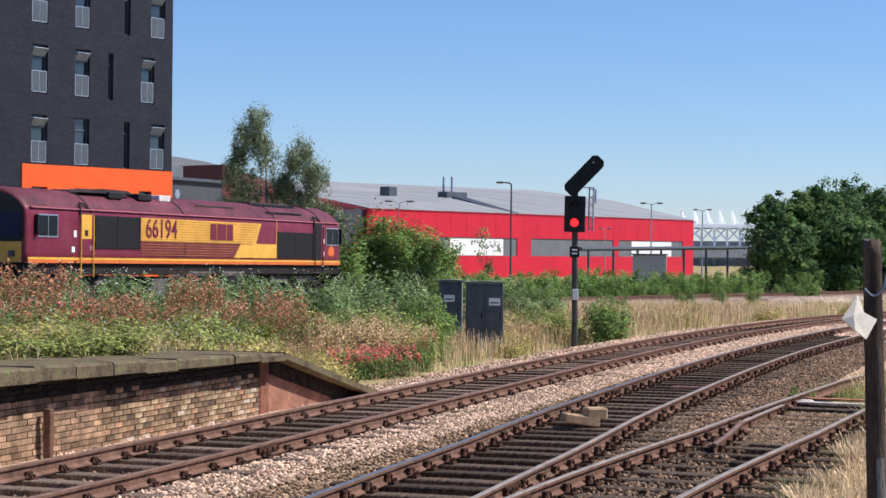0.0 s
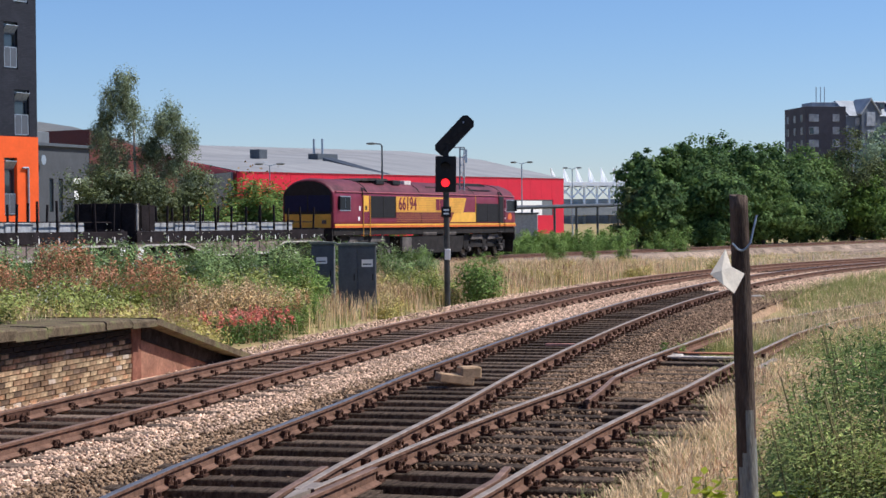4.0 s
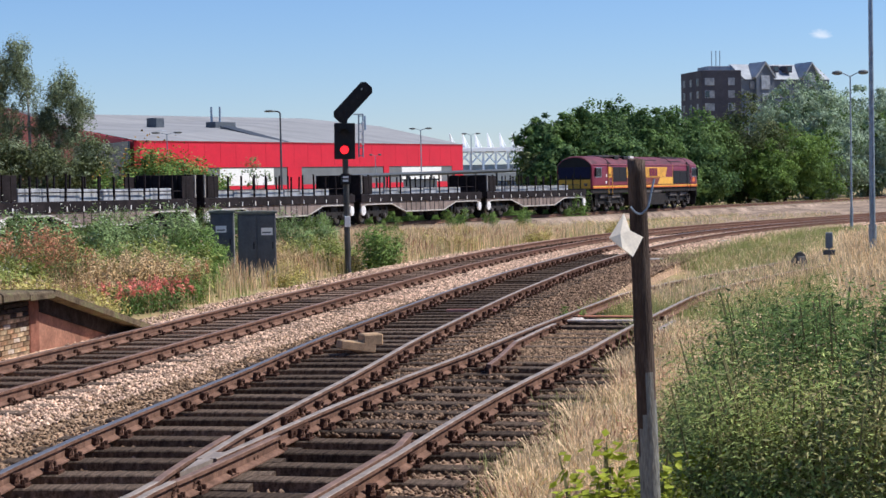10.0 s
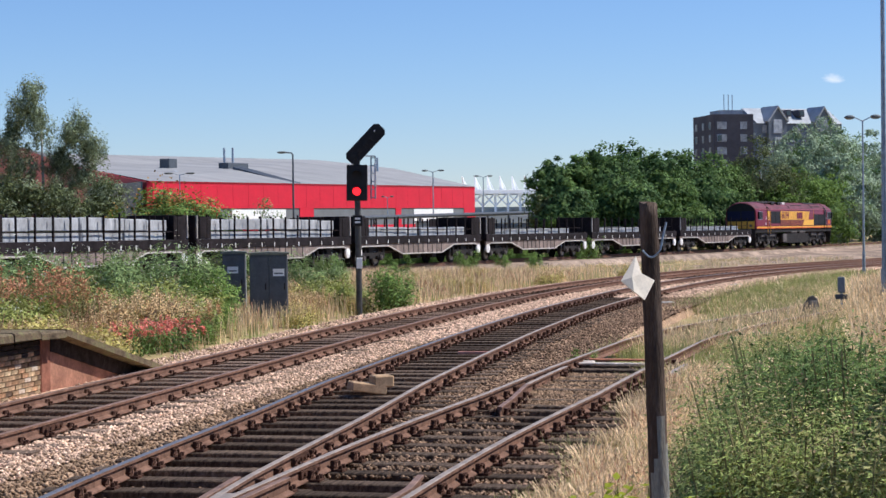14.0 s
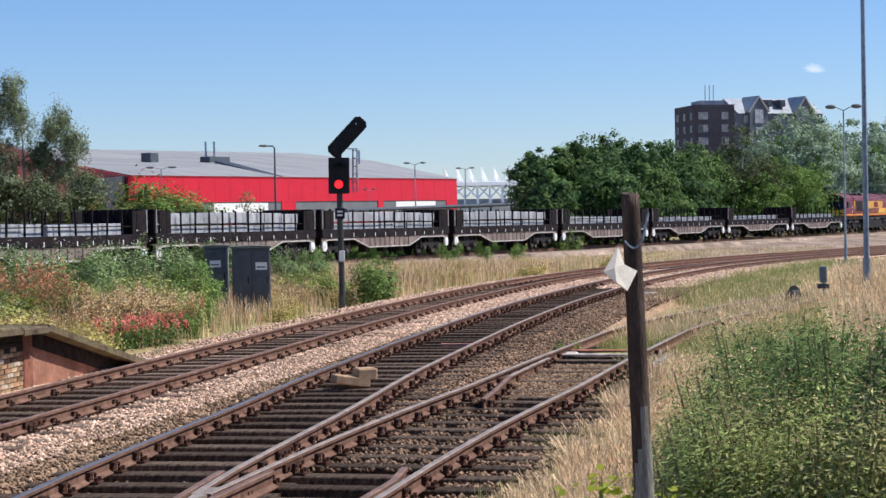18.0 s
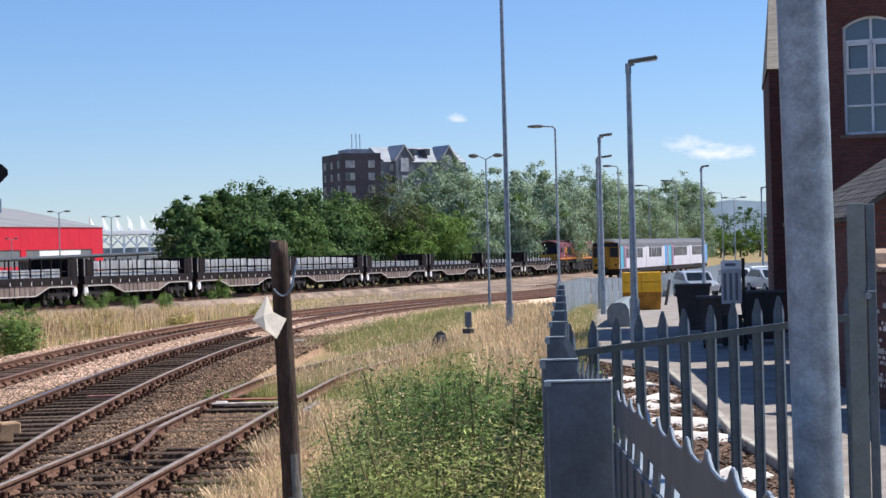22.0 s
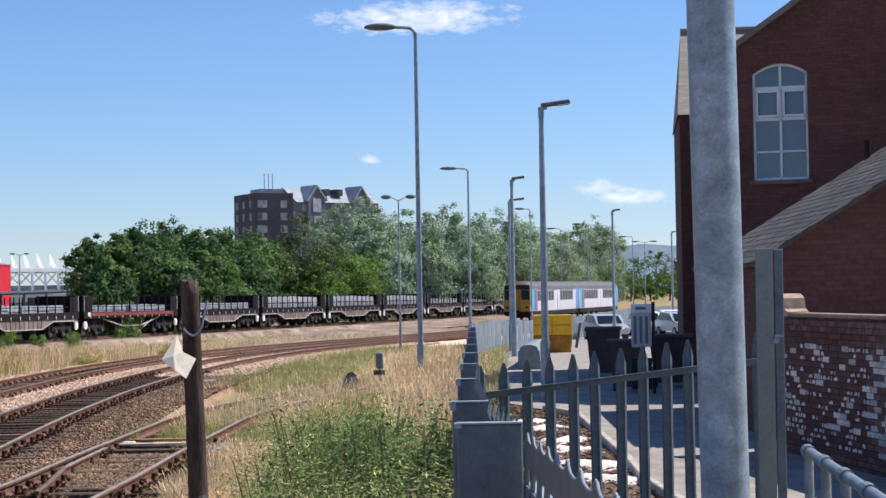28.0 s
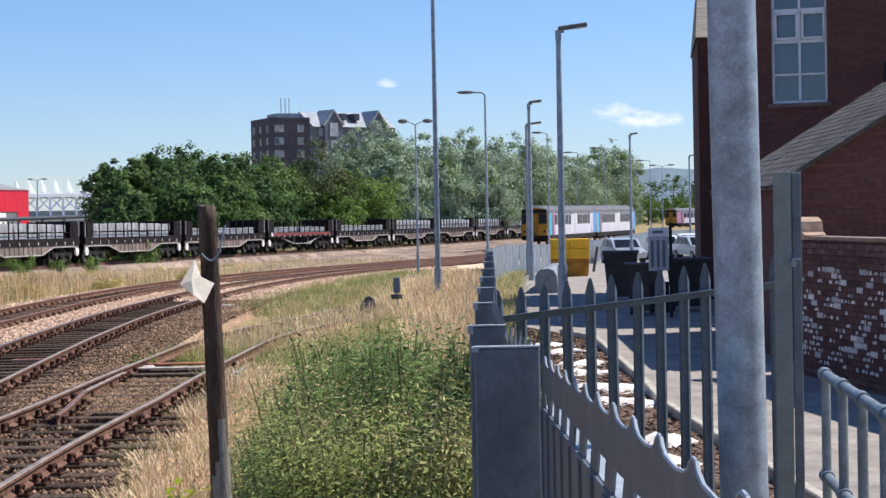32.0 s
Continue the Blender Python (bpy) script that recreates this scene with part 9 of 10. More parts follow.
def wood_tree(az, r, el, w, mtl, kind, n=2600, size=0.42, extra=None, droop=0.0, lo=0.05, per=40, clump=0.20, shell=0.42):
    clear = _dr(az) + 4 + 0.5 * w         # beyond the goods line
    if r < clear:
        r, w = clear, w * clear / r
    p = spot(az, r)
    g = gz1(p.x, p.y)
    top = 2.35 + r * math.tan(radians(el + 0.14)) - g
    bl = round_blobs(TR, w, top * lo + 0.6, top * 0.90, 6)
    return tree("tree", kind, p.x, p.y, top, bl, n, size, mtl, trunk_r=0.22, extra=extra, droop=droop, per=per, clump=clump, shell=shell)


DG, PG = "dense dark green tree in the lineside wood", "tall pale silver-green willow tree"
for az, r, el, w in ((10.1, 146, 2.0, 4.0), (10.75, 148, 1.95, 5.0), (11.4, 152, 2.0, 6), (11.9, 150, 2.30, 6.5), (12.7, 160, 2.38, 7), (13.5, 158, 2.18, 6.5), (14.3, 164, 2.15, 7), (15.2, 168, 2.0, 7.5), (16.0, 176, 1.7, 7),
                     (10.75, 140, 1.15, 4.2), (12.4, 145, 1.35, 6), (13.9, 150, 1.3, 6), (15.0, 158, 1.15, 6)):
    wood_tree(az, r, el, w, L_DARK if TR.random() < 0.6 else L_MID, DG, 10000, 0.34, extra=(L_MID, 0.4))
wood_tree(16.6, 172, 2.42, 7.5, L_OLIVE, "dark olive tree standing among paler ones", 9000, 0.30)
wood_tree(10.0, 140, 0.95, 3, L_OLIVE, "olive shrubby tree at the edge of the wood", 1800, 0.32)
for az, r, el, w in ((17.7, 176, 1.45, 8.0), (18.5, 180, 1.35, 6.5), (17.2, 170, 0.9, 5)):
    wood_tree(az, r, el, w, L_BRIGHT, "bright green bushy tree before the willows", 8000, 0.30, extra=(L_MID, 0.4))
for az, r, el, w in ((17.6, 205, 2.90, 8.5), (18.6, 208, 2.98, 8.5), (19.6, 214, 2.80, 8.5), (20.5, 222, 2.62, 8.5), (21.2, 230, 2.72, 8.5), (22.1, 236, 2.55, 9), (22.9, 246, 2.60, 9), (23.7, 255, 2.45, 9), (24.5, 268, 1.75, 8), (25.2, 280, 2.10, 9), (25.9, 305, 2.25, 9), (26.3, 315, 1.9, 6),
                     (19.1, 196, 1.9, 7), (20.2, 204, 1.7, 7), (21.6, 218, 1.6, 8), (23.2, 238, 1.5, 8), (24.9, 275, 1.2, 8), (26.0, 308, 1.0, 6)):
    wood_tree(az, r, el, w, L_PALE, PG, 17000, 0.32, extra=(L_MID, 0.16), droop=0.5, per=60, clump=0.19, shell=0.50)
for az, r, el, w in ((27.0, 440, 1.05, 11), (27.7, 450, 1.18, 12), (28.3, 445, 1.05, 11), (26.9, 410, 0.40, 8), (27.5, 412, 0.36, 8), (28.1, 410, 0.40, 8), (28.7, 440, 1.0, 11), (26.5, 440, 0.95, 11)):
    wood_tree(az, r, el, w, L_BRIGHT if r < 420 else L_DARK, "distant green tree beyond the car park", 1600, 0.5)


def birch():
    p = spot(-5.55, 118)
    bl = []
    r = random.Random(9)
    for z0, z1, xc, widths in ((2.6, 12.5, -0.75, ((2, 2.3), (5.5, 2.5), (8, 2.1), (10, 1.6), (11.5, 0.95), (12.6, 0.25))), (2.2, 10.0, 2.25, ((2, 2.0), (6, 2.0), (7.6, 1.8), (9.2, 1.25), (10.1, 0.5)))):
        wide = lerp_table(widths)             # the tall crown, and the lower one beside it
        z = z0
        while z < z1:
            w = wide(z)
            for _ in range(3 if w > 1.2 else 2 if w > 0.6 else 1):
                q = min(0.62, w * 0.8) * r.uniform(0.8, 1.2)
                bl.append((xc + r.uniform(-1, 1) * max(0, w - q * 0.8), r.uniform(-0.9, 0.9) * w * 0.6, z + r.uniform(-0.2, 0.2), q, q, q * 0.8))
            z += 0.5
    tree("birch_tree", "slender silver birch with drooping grey-green leaves", p.x, p.y, 12.5, bl, 46000, 0.18, L_BIRCH, M_BIRCHBARK, 0.15, droop=0.9, aspect=0.42, per=34, clump=0.20, shell=0.40, hang=3.2)
    bl = [(r.uniform(-3.6, 4.3), r.uniform(-1, 1), r.uniform(0.8, 5.2), 1.2, 1.0, 1.05) for _ in range(30)]
    q = spot(-5.55, 114)
    tree("tree", "dark olive bushy tree below the birch", q.x, q.y, 5.5, bl, 24000, 0.20, L_OLIVE, None, 0.12, extra=(L_BIRCH, 0.35), per=22, clump=0.22)


birch()
_p = spot(1.35, 95)
tree("tree", "thin young tree with sparse leaves", _p.x, _p.y, 3.8, [(TR.uniform(-.5, .5), TR.uniform(-.3, .3), 1.0 + k * 0.35, 0.36, 0.3, 0.35) for k in range(9)], 800, 0.13, L_GREY, None, 0.04, per=14, clump=0.3)


def shrub_proto(lab, rad, hgt, n, size, leaf, flower=None, nf=0, fsize=0.05, stems=10, aspect=0.35, upright=0.6, category="shrub", seed=1, wild=0.25, round_=False):
    """A shrub of upright stems with leaves all along them, and heads at the tips."""
    r = np.random.default_rng(seed)
    t = thing("shrub" if category == "shrub" else "weed_plant", lab, category)
    b = bmesh.new()
    L, T = [], []
    k = max(stems, 6)
    for i in range(k):
        a, q = r.uniform(0, 6.28), rad * 0.35 * math.sqrt(r.random())
        base = np.array([q * math.cos(a), q * math.sin(a), 0.0])
        out = rad * (0.35 + 0.65 * r.random()) * (1 - upright * 0.5)
        tip = base + np.array([out * math.cos(a + r.normal() * 0.6), out * math.sin(a + r.normal() * 0.6), hgt * (r.uniform(0.72, 0.97) if round_ else r.uniform(0.6, 1.05))])
        tube(b, base - np.array([0, 0, 0.05]), tip, 0.012, 0.004, n=4, caps=False)
        m = n // k
        f = r.random(m) ** 0.75
        s = rad * wild * ((0.45 + 0.75 * np.sin(math.pi * f)) if round_ else (1.15 - f * 0.75))
        P = base + (tip - base) * f[:, None] + r.normal(size=(m, 3)) * s[:, None] * np.array([1, 1, 0.7])
        P[:, 2] = np.maximum(P[:, 2], 0.02)
        L.append(P)
        if nf:
            m = nf // k
            T.append(tip + r.normal(size=(m, 3)) * np.array([0.06, 0.06, 0.13]) * hgt * 0.7)
    part("branching", b, mat("green_brown_stem", (0.22, 0.20, 0.09), 0.8, var=0.3), t)
    P = np.concatenate(L)
    N = P - np.array([0, 0, hgt * 0.35])
    N /= np.linalg.norm(N, axis=1)[:, None] + 1e-6
    o = new("foliage", leaf_mesh("foliage", P, size, leaf, aspect, N=N * 0.6))
    o.parent = t
    if nf:
        o = new("blossom", leaf_mesh("blossom", np.concatenate(T), fsize, flower, 0.7))
        o.parent = t
    return t


def scatter(proto, places, r, smin=0.8, smax=1.25, first=[0]):
    """Stand copies of a plant at places; the first place takes the plant itself."""
    places = [p for p in places if not (-2.35 < lat_of(TRACK_A, p[0], p[1]) < 2.2 and p[1] > 25)]
    for i, (x, y, *s) in enumerate(places):
        k = s[0] if s else r.uniform(smin, smax)
        m = pose(x, y, gz1(x, y) - 0.02, 0, 0, r.uniform(0, 360)) @ Matrix.Diagonal((k * r.uniform(0.9, 1.1), k * r.uniform(0.9, 1.1), k, 1))
        if i == 0:
            proto.matrix_world = m
        else:
            copy_thing(proto, m)


RS = random.Random(33)


def sp(az, r, *s):
    p = spot(az, r)
    return (p.x, p.y, *s)


# the lineside bank
P_BUD = shrub_proto("grey-green buddleia shrub with pale flower heads on the bank", 0.95, 1.75, 2600, 0.13, L_GREY, L_WHITEFL, 90, 0.05, 13, 0.3, seed=2)
scatter(P_BUD, [sp(-8.0, 47), sp(-6.9, 49), sp(-5.0, 50, 1.0), sp(-4.0, 51, 1.0), sp(-9.6, 44, 0.85), sp(-10.8, 42, 0.8), sp(-3.0, 53, 0.95), sp(-1.9, 55, 1.1), sp(-1.2, 52, 0.95), sp(-12.2, 42, 0.85), sp(-13.4, 41, 0.8), sp(-13.8, 50, 1.0), sp(-12.0, 51, 1.05), sp(-9.4, 50, 1.0), sp(-10.7, 51, 1.05), sp(-7.6, 53, 1.0), sp(0.5, 57, 0.95), sp(2.6, 60, 0.8), sp(-7.4, 42, 0.7), sp(-5.6, 43, 0.75), sp(3.4, 66, 0.7),
                sp(-6.1, 56), sp(-8.8, 52), sp(-3.4, 60, 1.0), sp(1.6, 64, 0.85), sp(-0.2, 66, 1.0), sp(-11, 47, 0.9), sp(-12.6, 48, 0.9), sp(-10, 50, 0.9)], RS)
P_GRN_AT = sp(-0.55, 47.5, 0.9)
P_GRN = shrub_proto("leafy green shrub on the bank", 0.9, 1.6, 2600, 0.11, L_BUSH, None, 0, 0.05, 12, 0.45, seed=3)
scatter(P_GRN, [sp(-0.55, 47.5, 0.9), sp(-14.2, 58, 1.15), sp(-13.3, 59, 1.2), sp(-12.4, 61, 1.15), sp(-11.5, 62, 1.2), sp(-10.6, 64, 1.2), sp(-9.7, 66, 1.2), sp(-8.8, 68, 1.2), sp(-13.8, 61, 1.1), sp(-0.15, 44, 0.55), sp(-9.0, 40, 0.55), sp(-2.6, 47, 0.7), sp(7.5, 95, 0.9), sp(3.2, 68, 0.9), sp(5.4, 78, 0.7), sp(9.6, 98, 0.8), sp(8.6, 104, 0.7), sp(10.9, 121, 1.3), sp(11.3, 123, 1.4), sp(-0.6, 41, 0.5), sp(-6.2, 40, 0.5),
                sp(2.8, 100, 1.3), sp(4.2, 108, 1.4), sp(5.4, 112, 1.3), sp(7.0, 121, 1.4), sp(7.9, 123, 1.2), sp(8.8, 130, 1.3), sp(9.5, 131, 1.0), sp(1.0, 98, 1.4), sp(0.0, 96, 1.5), sp(4.6, 118, 1.5), sp(6.3, 119, 0.9)], RS)
P_BIG = shrub_proto("large green shrub with orange berries beyond the goods line", 1.35, 3.0, 7500, 0.16, L_BUSH, L_AUTUMN, 260, 0.09, 18, 0.45, seed=4)
scatter(P_BIG, [sp(-1.45, 88, 1.30), sp(-0.75, 91, 1.05), sp(-2.1, 88, 1.15), sp(-2.7, 86, 0.85), sp(-1.1, 86, 0.95), sp(-0.2, 92, 0.8)], RS)
P_RUST = shrub_proto("rust-red seeding dock among green weeds", 0.75, 1.25, 1500, 0.09, leaf_mat("weed_leaves", (0.21, 0.21, 0.08), 0.5, 0.3), L_RUST, 800, 0.05, 20, 0.3, category="weed", seed=5, wild=0.33)
scatter(P_RUST, [sp(RS.uniform(-14, -6.2), RS.uniform(37, 46), RS.uniform(0.8, 1.25)) for _ in range(17)] + [sp(-13.7, 46, 1.5), sp(-13.0, 46, 1.45), sp(-12.4, 46.5, 1.4), sp(-5.5, 40), sp(-5.0, 41), sp(-6.0, 41.5), sp(-5.3, 43), sp(-4.6, 42)] + [sp(RS.uniform(-4.5, 0.2), RS.uniform(40, 46), 0.6) for _ in range(3)], RS, 0.75, 1.15)
P_FRESH = shrub_proto("fresh green leafy weeds on the bank", 0.7, 1.0, 2200, 0.10, leaf_mat("fresh_weed_leaves", (0.29, 0.32, 0.09), 0.55, 0.22), L_WHITEFL, 60, 0.04, 16, 0.4, category="weed", seed=15, wild=0.36)
scatter(P_FRESH, [sp(RS.uniform(-14.2, -6), RS.uniform(34.5, 43), RS.uniform(0.7, 1.15)) for _ in range(34)] + [sp(RS.uniform(-5, -0.4), RS.uniform(40, 49), RS.uniform(0.6, 1.1)) for _ in range(14)] + [sp(RS.uniform(0.2, 4), RS.uniform(52, 66), RS.uniform(0.5, 0.9)) for _ in range(8)], RS)
P_DRY = shrub_proto("dry tan weeds on the bank", 0.6, 0.85, 1500, 0.06, leaf_mat("dry_tan_weed_leaves", (0.66, 0.48, 0.24), 0.5, 0.2), L_DRYLEAF, 500, 0.05, 18, 0.3, category="weed", seed=16, wild=0.36)
scatter(P_DRY, [sp(-1.9, 42.5), sp(-1.4, 43.2), sp(-1.0, 42.6), sp(-2.3, 43.5), sp(-0.9, 44, 0.9), sp(-13, 35.5, 0.6), sp(-10.5, 36, 0.6), sp(-7.5, 36.5, 0.6), sp(2.2, 51, 0.8), sp(2.8, 52, 0.8), sp(1.7, 50.5, 0.7), sp(-4.4, 39, 0.7), sp(-3.2, 40.6, 1.1), sp(-2.7, 41, 1.1), sp(-2.2, 41.2, 1.15), sp(-1.7, 41.4, 1.0), sp(-3.6, 40.2, 0.9), sp(-8.8, 36.5, 0.8), sp(-11.8, 35.8, 0.8), sp(-13.6, 35.6, 0.8)], RS, 0.9, 1.1)
P_VAL = shrub_proto("red valerian in flower among low weeds", 0.5, 0.55, 800, 0.08, L_MID, L_RED, 700, 0.055, 18, 0.4, category="weed", seed=6, wild=0.35)
scatter(P_VAL, [sp(-3.0, 37.5), sp(-2.4, 38.2), sp(-1.9, 38.8), sp(-3.7, 38.5), sp(-2.7, 39.5), sp(-2.1, 40.0), sp(-1.5, 39.6)] + [sp(RS.uniform(-14.3, -10.5), RS.uniform(40, 46), 1.9) for _ in range(16)], RS, 0.8, 1.1)
P_LOW = shrub_proto("yellow-green low weeds in dry grass", 0.6, 0.55, 1300, 0.09, leaf_mat("yellow_green_weeds", (0.50, 0.43, 0.14), 0.5, 0.25), L_DRYLEAF, 220, 0.05, 14, 0.35, category="weed", seed=7, wild=0.4)
scatter(P_LOW, [sp(RS.uniform(-14.2, -3.4), RS.uniform(34.2, 39)) for _ in range(64)] + [sp(RS.uniform(-4, 6), RS.uniform(40, 58)) for _ in range(22)] + [sp(RS.uniform(4, 13), RS.uniform(62, 95), 1.0) for _ in range(22)], RS, 0.7, 1.3)
P_CMP = shrub_proto("compact leafy green shrub beside the signal", 0.55, 1.55, 2600, 0.10, L_BUSH, None, 0, 0.05, 14, 0.45, seed=13, wild=0.30, round_=True)
scatter(P_CMP, [sp(5.0, 53.0, 0.95), sp(5.35, 54, 0.85), sp(-0.4, 46.5, 0.8), sp(-0.05, 47.5, 0.7)], RS)
# a hedge beyond the goods line, and a tuft between the tracks
_hr = lerp_table([(-1, 84), (1, 90), (5.2, 106), (8.7, 121), (12, 136)])
scatter(P_GRN, [P_GRN_AT] + [sp(az, _hr(az) + RS.uniform(-1.5, 3), RS.uniform(1.0, 1.45)) for az in np.arange(0.0, 9.8, 0.30)] + [sp(az + 0.15, _hr(az) + RS.uniform(-2, 0), RS.uniform(0.5, 0.9)) for az in np.arange(2.0, 11.5, 0.55)] + [(6.2, 31.6, 0.32)], RS)
# willow shrubs before the fence
def bush_top(az):
    return float(np.interp(az, (13.6, 14.6, 15.8, 17.0, 18.4, 20.0, 21.4), (0.75, 0.90, 1.25, 1.52, 1.72, 1.70, 1.80)))


P_WIL = shrub_proto("fresh green willow shrub in the dry grass", 0.52, 1.5, 15000, 0.034, leaf_mat("willow_shrub_leaves", (0.40, 0.46, 0.15), 0.65, 0.4), L_DRYLEAF, 200, 0.012, 22, 0.25, seed=8, wild=0.30, round_=True)
P_OLV = shrub_proto("olive-green herb with tan seedheads in the bush", 0.48, 1.3, 11000, 0.032, leaf_mat("olive_herb_leaves", (0.49, 0.46, 0.20), 0.5, 0.45), L_DRYLEAF, 700, 0.013, 22, 0.28, category="weed", seed=18, wild=0.30, round_=True)
P_DKW = shrub_proto("dark green willow shrub among the herbs", 0.54, 1.45, 12000, 0.034, leaf_mat("dark_willow_leaves", (0.16, 0.23, 0.07), 0.6, 0.35), None, 0, 0.02, 20, 0.28, seed=28, wild=0.30, round_=True)
RB = random.Random(77)
_w, _o, _d = [], [], []
for k in range(66):
    az, r = RB.uniform(14.9, 20.5), RB.uniform(10.2, 14.2)
    tall = RB.choice((0.80, 0.92, 1.0, 1.06, 1.14))
    if r < 11.4 and RB.random() < 0.55 or az < 16.0 and RB.random() < 0.5:
        _o.append(sp(az, r, (bush_top(az) + 0.03) / 1.36 * tall))
    elif RB.random() < 0.5:
        _d.append(sp(az, r, (bush_top(az) + 0.05) / 1.5 * tall))
    else:
        _w.append(sp(az, r, (bush_top(az) + 0.12) / 1.56 * tall))
for k in range(16):
    az = RB.uniform(14.6, 20.6)
    (_o if k % 3 else _d).append(sp(az, RB.uniform(8.6, 10.2), (bush_top(az) - 0.35) / 1.36 * RB.uniform(0.6, 0.9)))
scatter(P_WIL, _w, RS)
scatter(P_DKW, _d, RS)
scatter(P_OLV, _o, RS)
P_BRN = shrub_proto("brown seeding weeds among the willow shrubs", 0.5, 1.1, 4500, 0.022, L_DRYLEAF, L_RUST, 400, 0.014, 22, 0.35, category="weed", seed=10, wild=0.34)
scatter(P_BRN, [sp(20.3, 7.4, 0.7), sp(20.7, 7.7, 0.75), sp(21.0, 7.3, 0.7), sp(20.9, 8.2, 0.8), sp(20.0, 7.9, 0.6), sp(17.6, 9.2, 0.8), sp(20.4, 9.0, 0.85), sp(19.0, 10.2, 1.0), sp(15.2, 10.6, 0.8), sp(20.9, 10.4, 1.0), sp(14.6, 11.8, 0.7), sp(16.6, 9.6, 0.85), sp(17.1, 9.2, 0.75), sp(18.2, 9.4, 0.8), sp(20.7, 8.9, 0.8), sp(21.0, 9.4, 0.9), sp(16.0, 10.4, 0.9), sp(19.6, 9.3, 0.75), sp(15.6, 9.4, 0.7), sp(16.3, 9.0, 0.75), sp(18.6, 8.9, 0.75), sp(17.9, 10.0, 1.0), sp(19.3, 9.8, 0.95)], RS)
P_LIME = shrub_proto("lime-yellow broad-leaved plant by the post", 0.34, 0.78, 1700, 0.052, L_LIME, None, 0, 0.05, 16, 0.75, category="weed", seed=9, wild=0.30)
scatter(P_LIME, [sp(12.75, 9.9, 1.3), sp(12.4, 10.1, 1.2), sp(13.0, 10.2, 1.2), sp(24.9, 13.4, 0.22), sp(30.6, 9.8, 0.35)], RS)


def grass(name, lab, X, Y, hgt, mtl, z=None, tip=0.25, width=0.012, lean=0.35):
    """Blades of grass as narrow bent strips, two faces each."""
    n = len(X)
    Z = ground_z(X, Y) - 0.03 if z is None else np.full(n, z)
    a = NR.uniform(0, 2 * np.pi, n)
    h = hgt * NR.uniform(0.5, 1.25, n)
    l = h * lean * NR.random(n)
    w = width * (0.6 + 0.8 * NR.random(n))
    dx, dy = np.cos(a), np.sin(a)
    px, py = -dy * w / 2, dx * w / 2
    B = np.stack([X, Y, Z], 1)
    M = B + np.stack([dx * l * 0.35, dy * l * 0.35, h * 0.6], 1)
    T = B + np.stack([dx * l, dy * l, h], 1)
    S = np.stack([px, py, np.zeros(n)], 1)
    V = np.stack([B - S, B + S, M + S * 0.55, M - S * 0.55, T + S * tip, T - S * tip], 1).reshape(-1, 3)
    me = bpy.data.meshes.new(name)
    me.vertices.add(6 * n)
    me.vertices.foreach_set("co", V.astype(np.float32).ravel())
    idx = np.arange(n)[:, None] * 6 + np.array([0, 1, 2, 3, 3, 2, 4, 5])[None]
    me.loops.add(8 * n)
    me.loops.foreach_set("vertex_index", idx.astype(np.int32).ravel())
    me.polygons.add(2 * n)
    me.polygons.foreach_set("loop_start", np.arange(0, 8 * n, 4, dtype=np.int32))
    me.update()
    me.validate()
    me.materials.append(mtl)
    return tagged(new(name, me), lab, "grass", kind="stuff")


M_STRAW = leaf_mat("straw_grass", (0.74, 0.57, 0.35), 0.4, 0.3)
M_GREENGRASS = leaf_mat("green_grass_blades", (0.33, 0.35, 0.13), 0.4, 0.3)
M_REDGRASS = leaf_mat("rusty_grass_blades", (0.42, 0.24, 0.15), 0.4, 0.2)


def field(n, az0, az1, r0, r1, keep):
    """Random places in a sector that pass a test on the distance from the first track."""
    az = np.radians(NR.uniform(az0, az1, n))
    r = np.sqrt(NR.uniform(r0 ** 2, r1 ** 2, n))
    X, Y = r * np.sin(az), r * np.cos(az)
    ok = np.zeros(n, bool)
    for k in range(0, n, 4000):
        s = slice(k, k + 4000)
        L = lat_a(X[s], Y[s])
        pn = np.sin(X[s] * 1.7 + 2 * np.sin(Y[s] * 0.9)) + np.cos(Y[s] * 1.3 + X[s] * 0.6)
        ok[s] = keep(L, Y[s], pn)
    return X[ok], Y[ok]


X, Y = field(120000, 8, 22, 10, 30, lambda L, y, p: (L > 7.5 + 0.15 * p) & (y > 8) & (p > -1.5))
grass("dry_grass_near", "fine straw-coloured dry grass beside the siding", X, Y, 0.36, M_STRAW, width=0.0045, lean=0.9, tip=1.8)
X, Y = field(60000, 8, 22, 10, 34, lambda L, y, p: (L > 7.3 + 0.25 * p))
grass("green_grass_near", "short green grass among the dry stalks", X, Y, 0.30, M_GREENGRASS, width=0.007, lean=0.9)
X, Y = field(20000, 8, 22, 10, 30, lambda L, y, p: (L > 7.6) & (p > 0.3))
grass("rusty_grass_near", "rusty-brown seeding grass beside the siding", X, Y, 0.42, M_REDGRASS, width=0.0045, lean=0.7, tip=1.8)
X, Y = field(60000, 9, 23, 28, 85, lambda L, y, p: (L > 5.4 + 1.5 * (y < 48)) & (p > -0.3 - 0.25 * (L - 9)))
grass("dry_grass_far", "dry grass between the tracks and the fence", X, Y, 0.34, M_STRAW, width=0.010, lean=0.9, tip=1.5)
X, Y = field(120000, 9, 23, 26, 85, lambda L, y, p: (L > 5.5 + 1.5 * (y < 50)) & (p < 1.5))
grass("green_grass_far", "greener grass between the tracks and the fence", X, Y, 0.40, M_GREENGRASS, width=0.013, lean=0.8)
X, Y = field(16000, 19.3, 21.75, 17, 62, lambda L, y, p: (L > 7.5) & (p > -0.6))
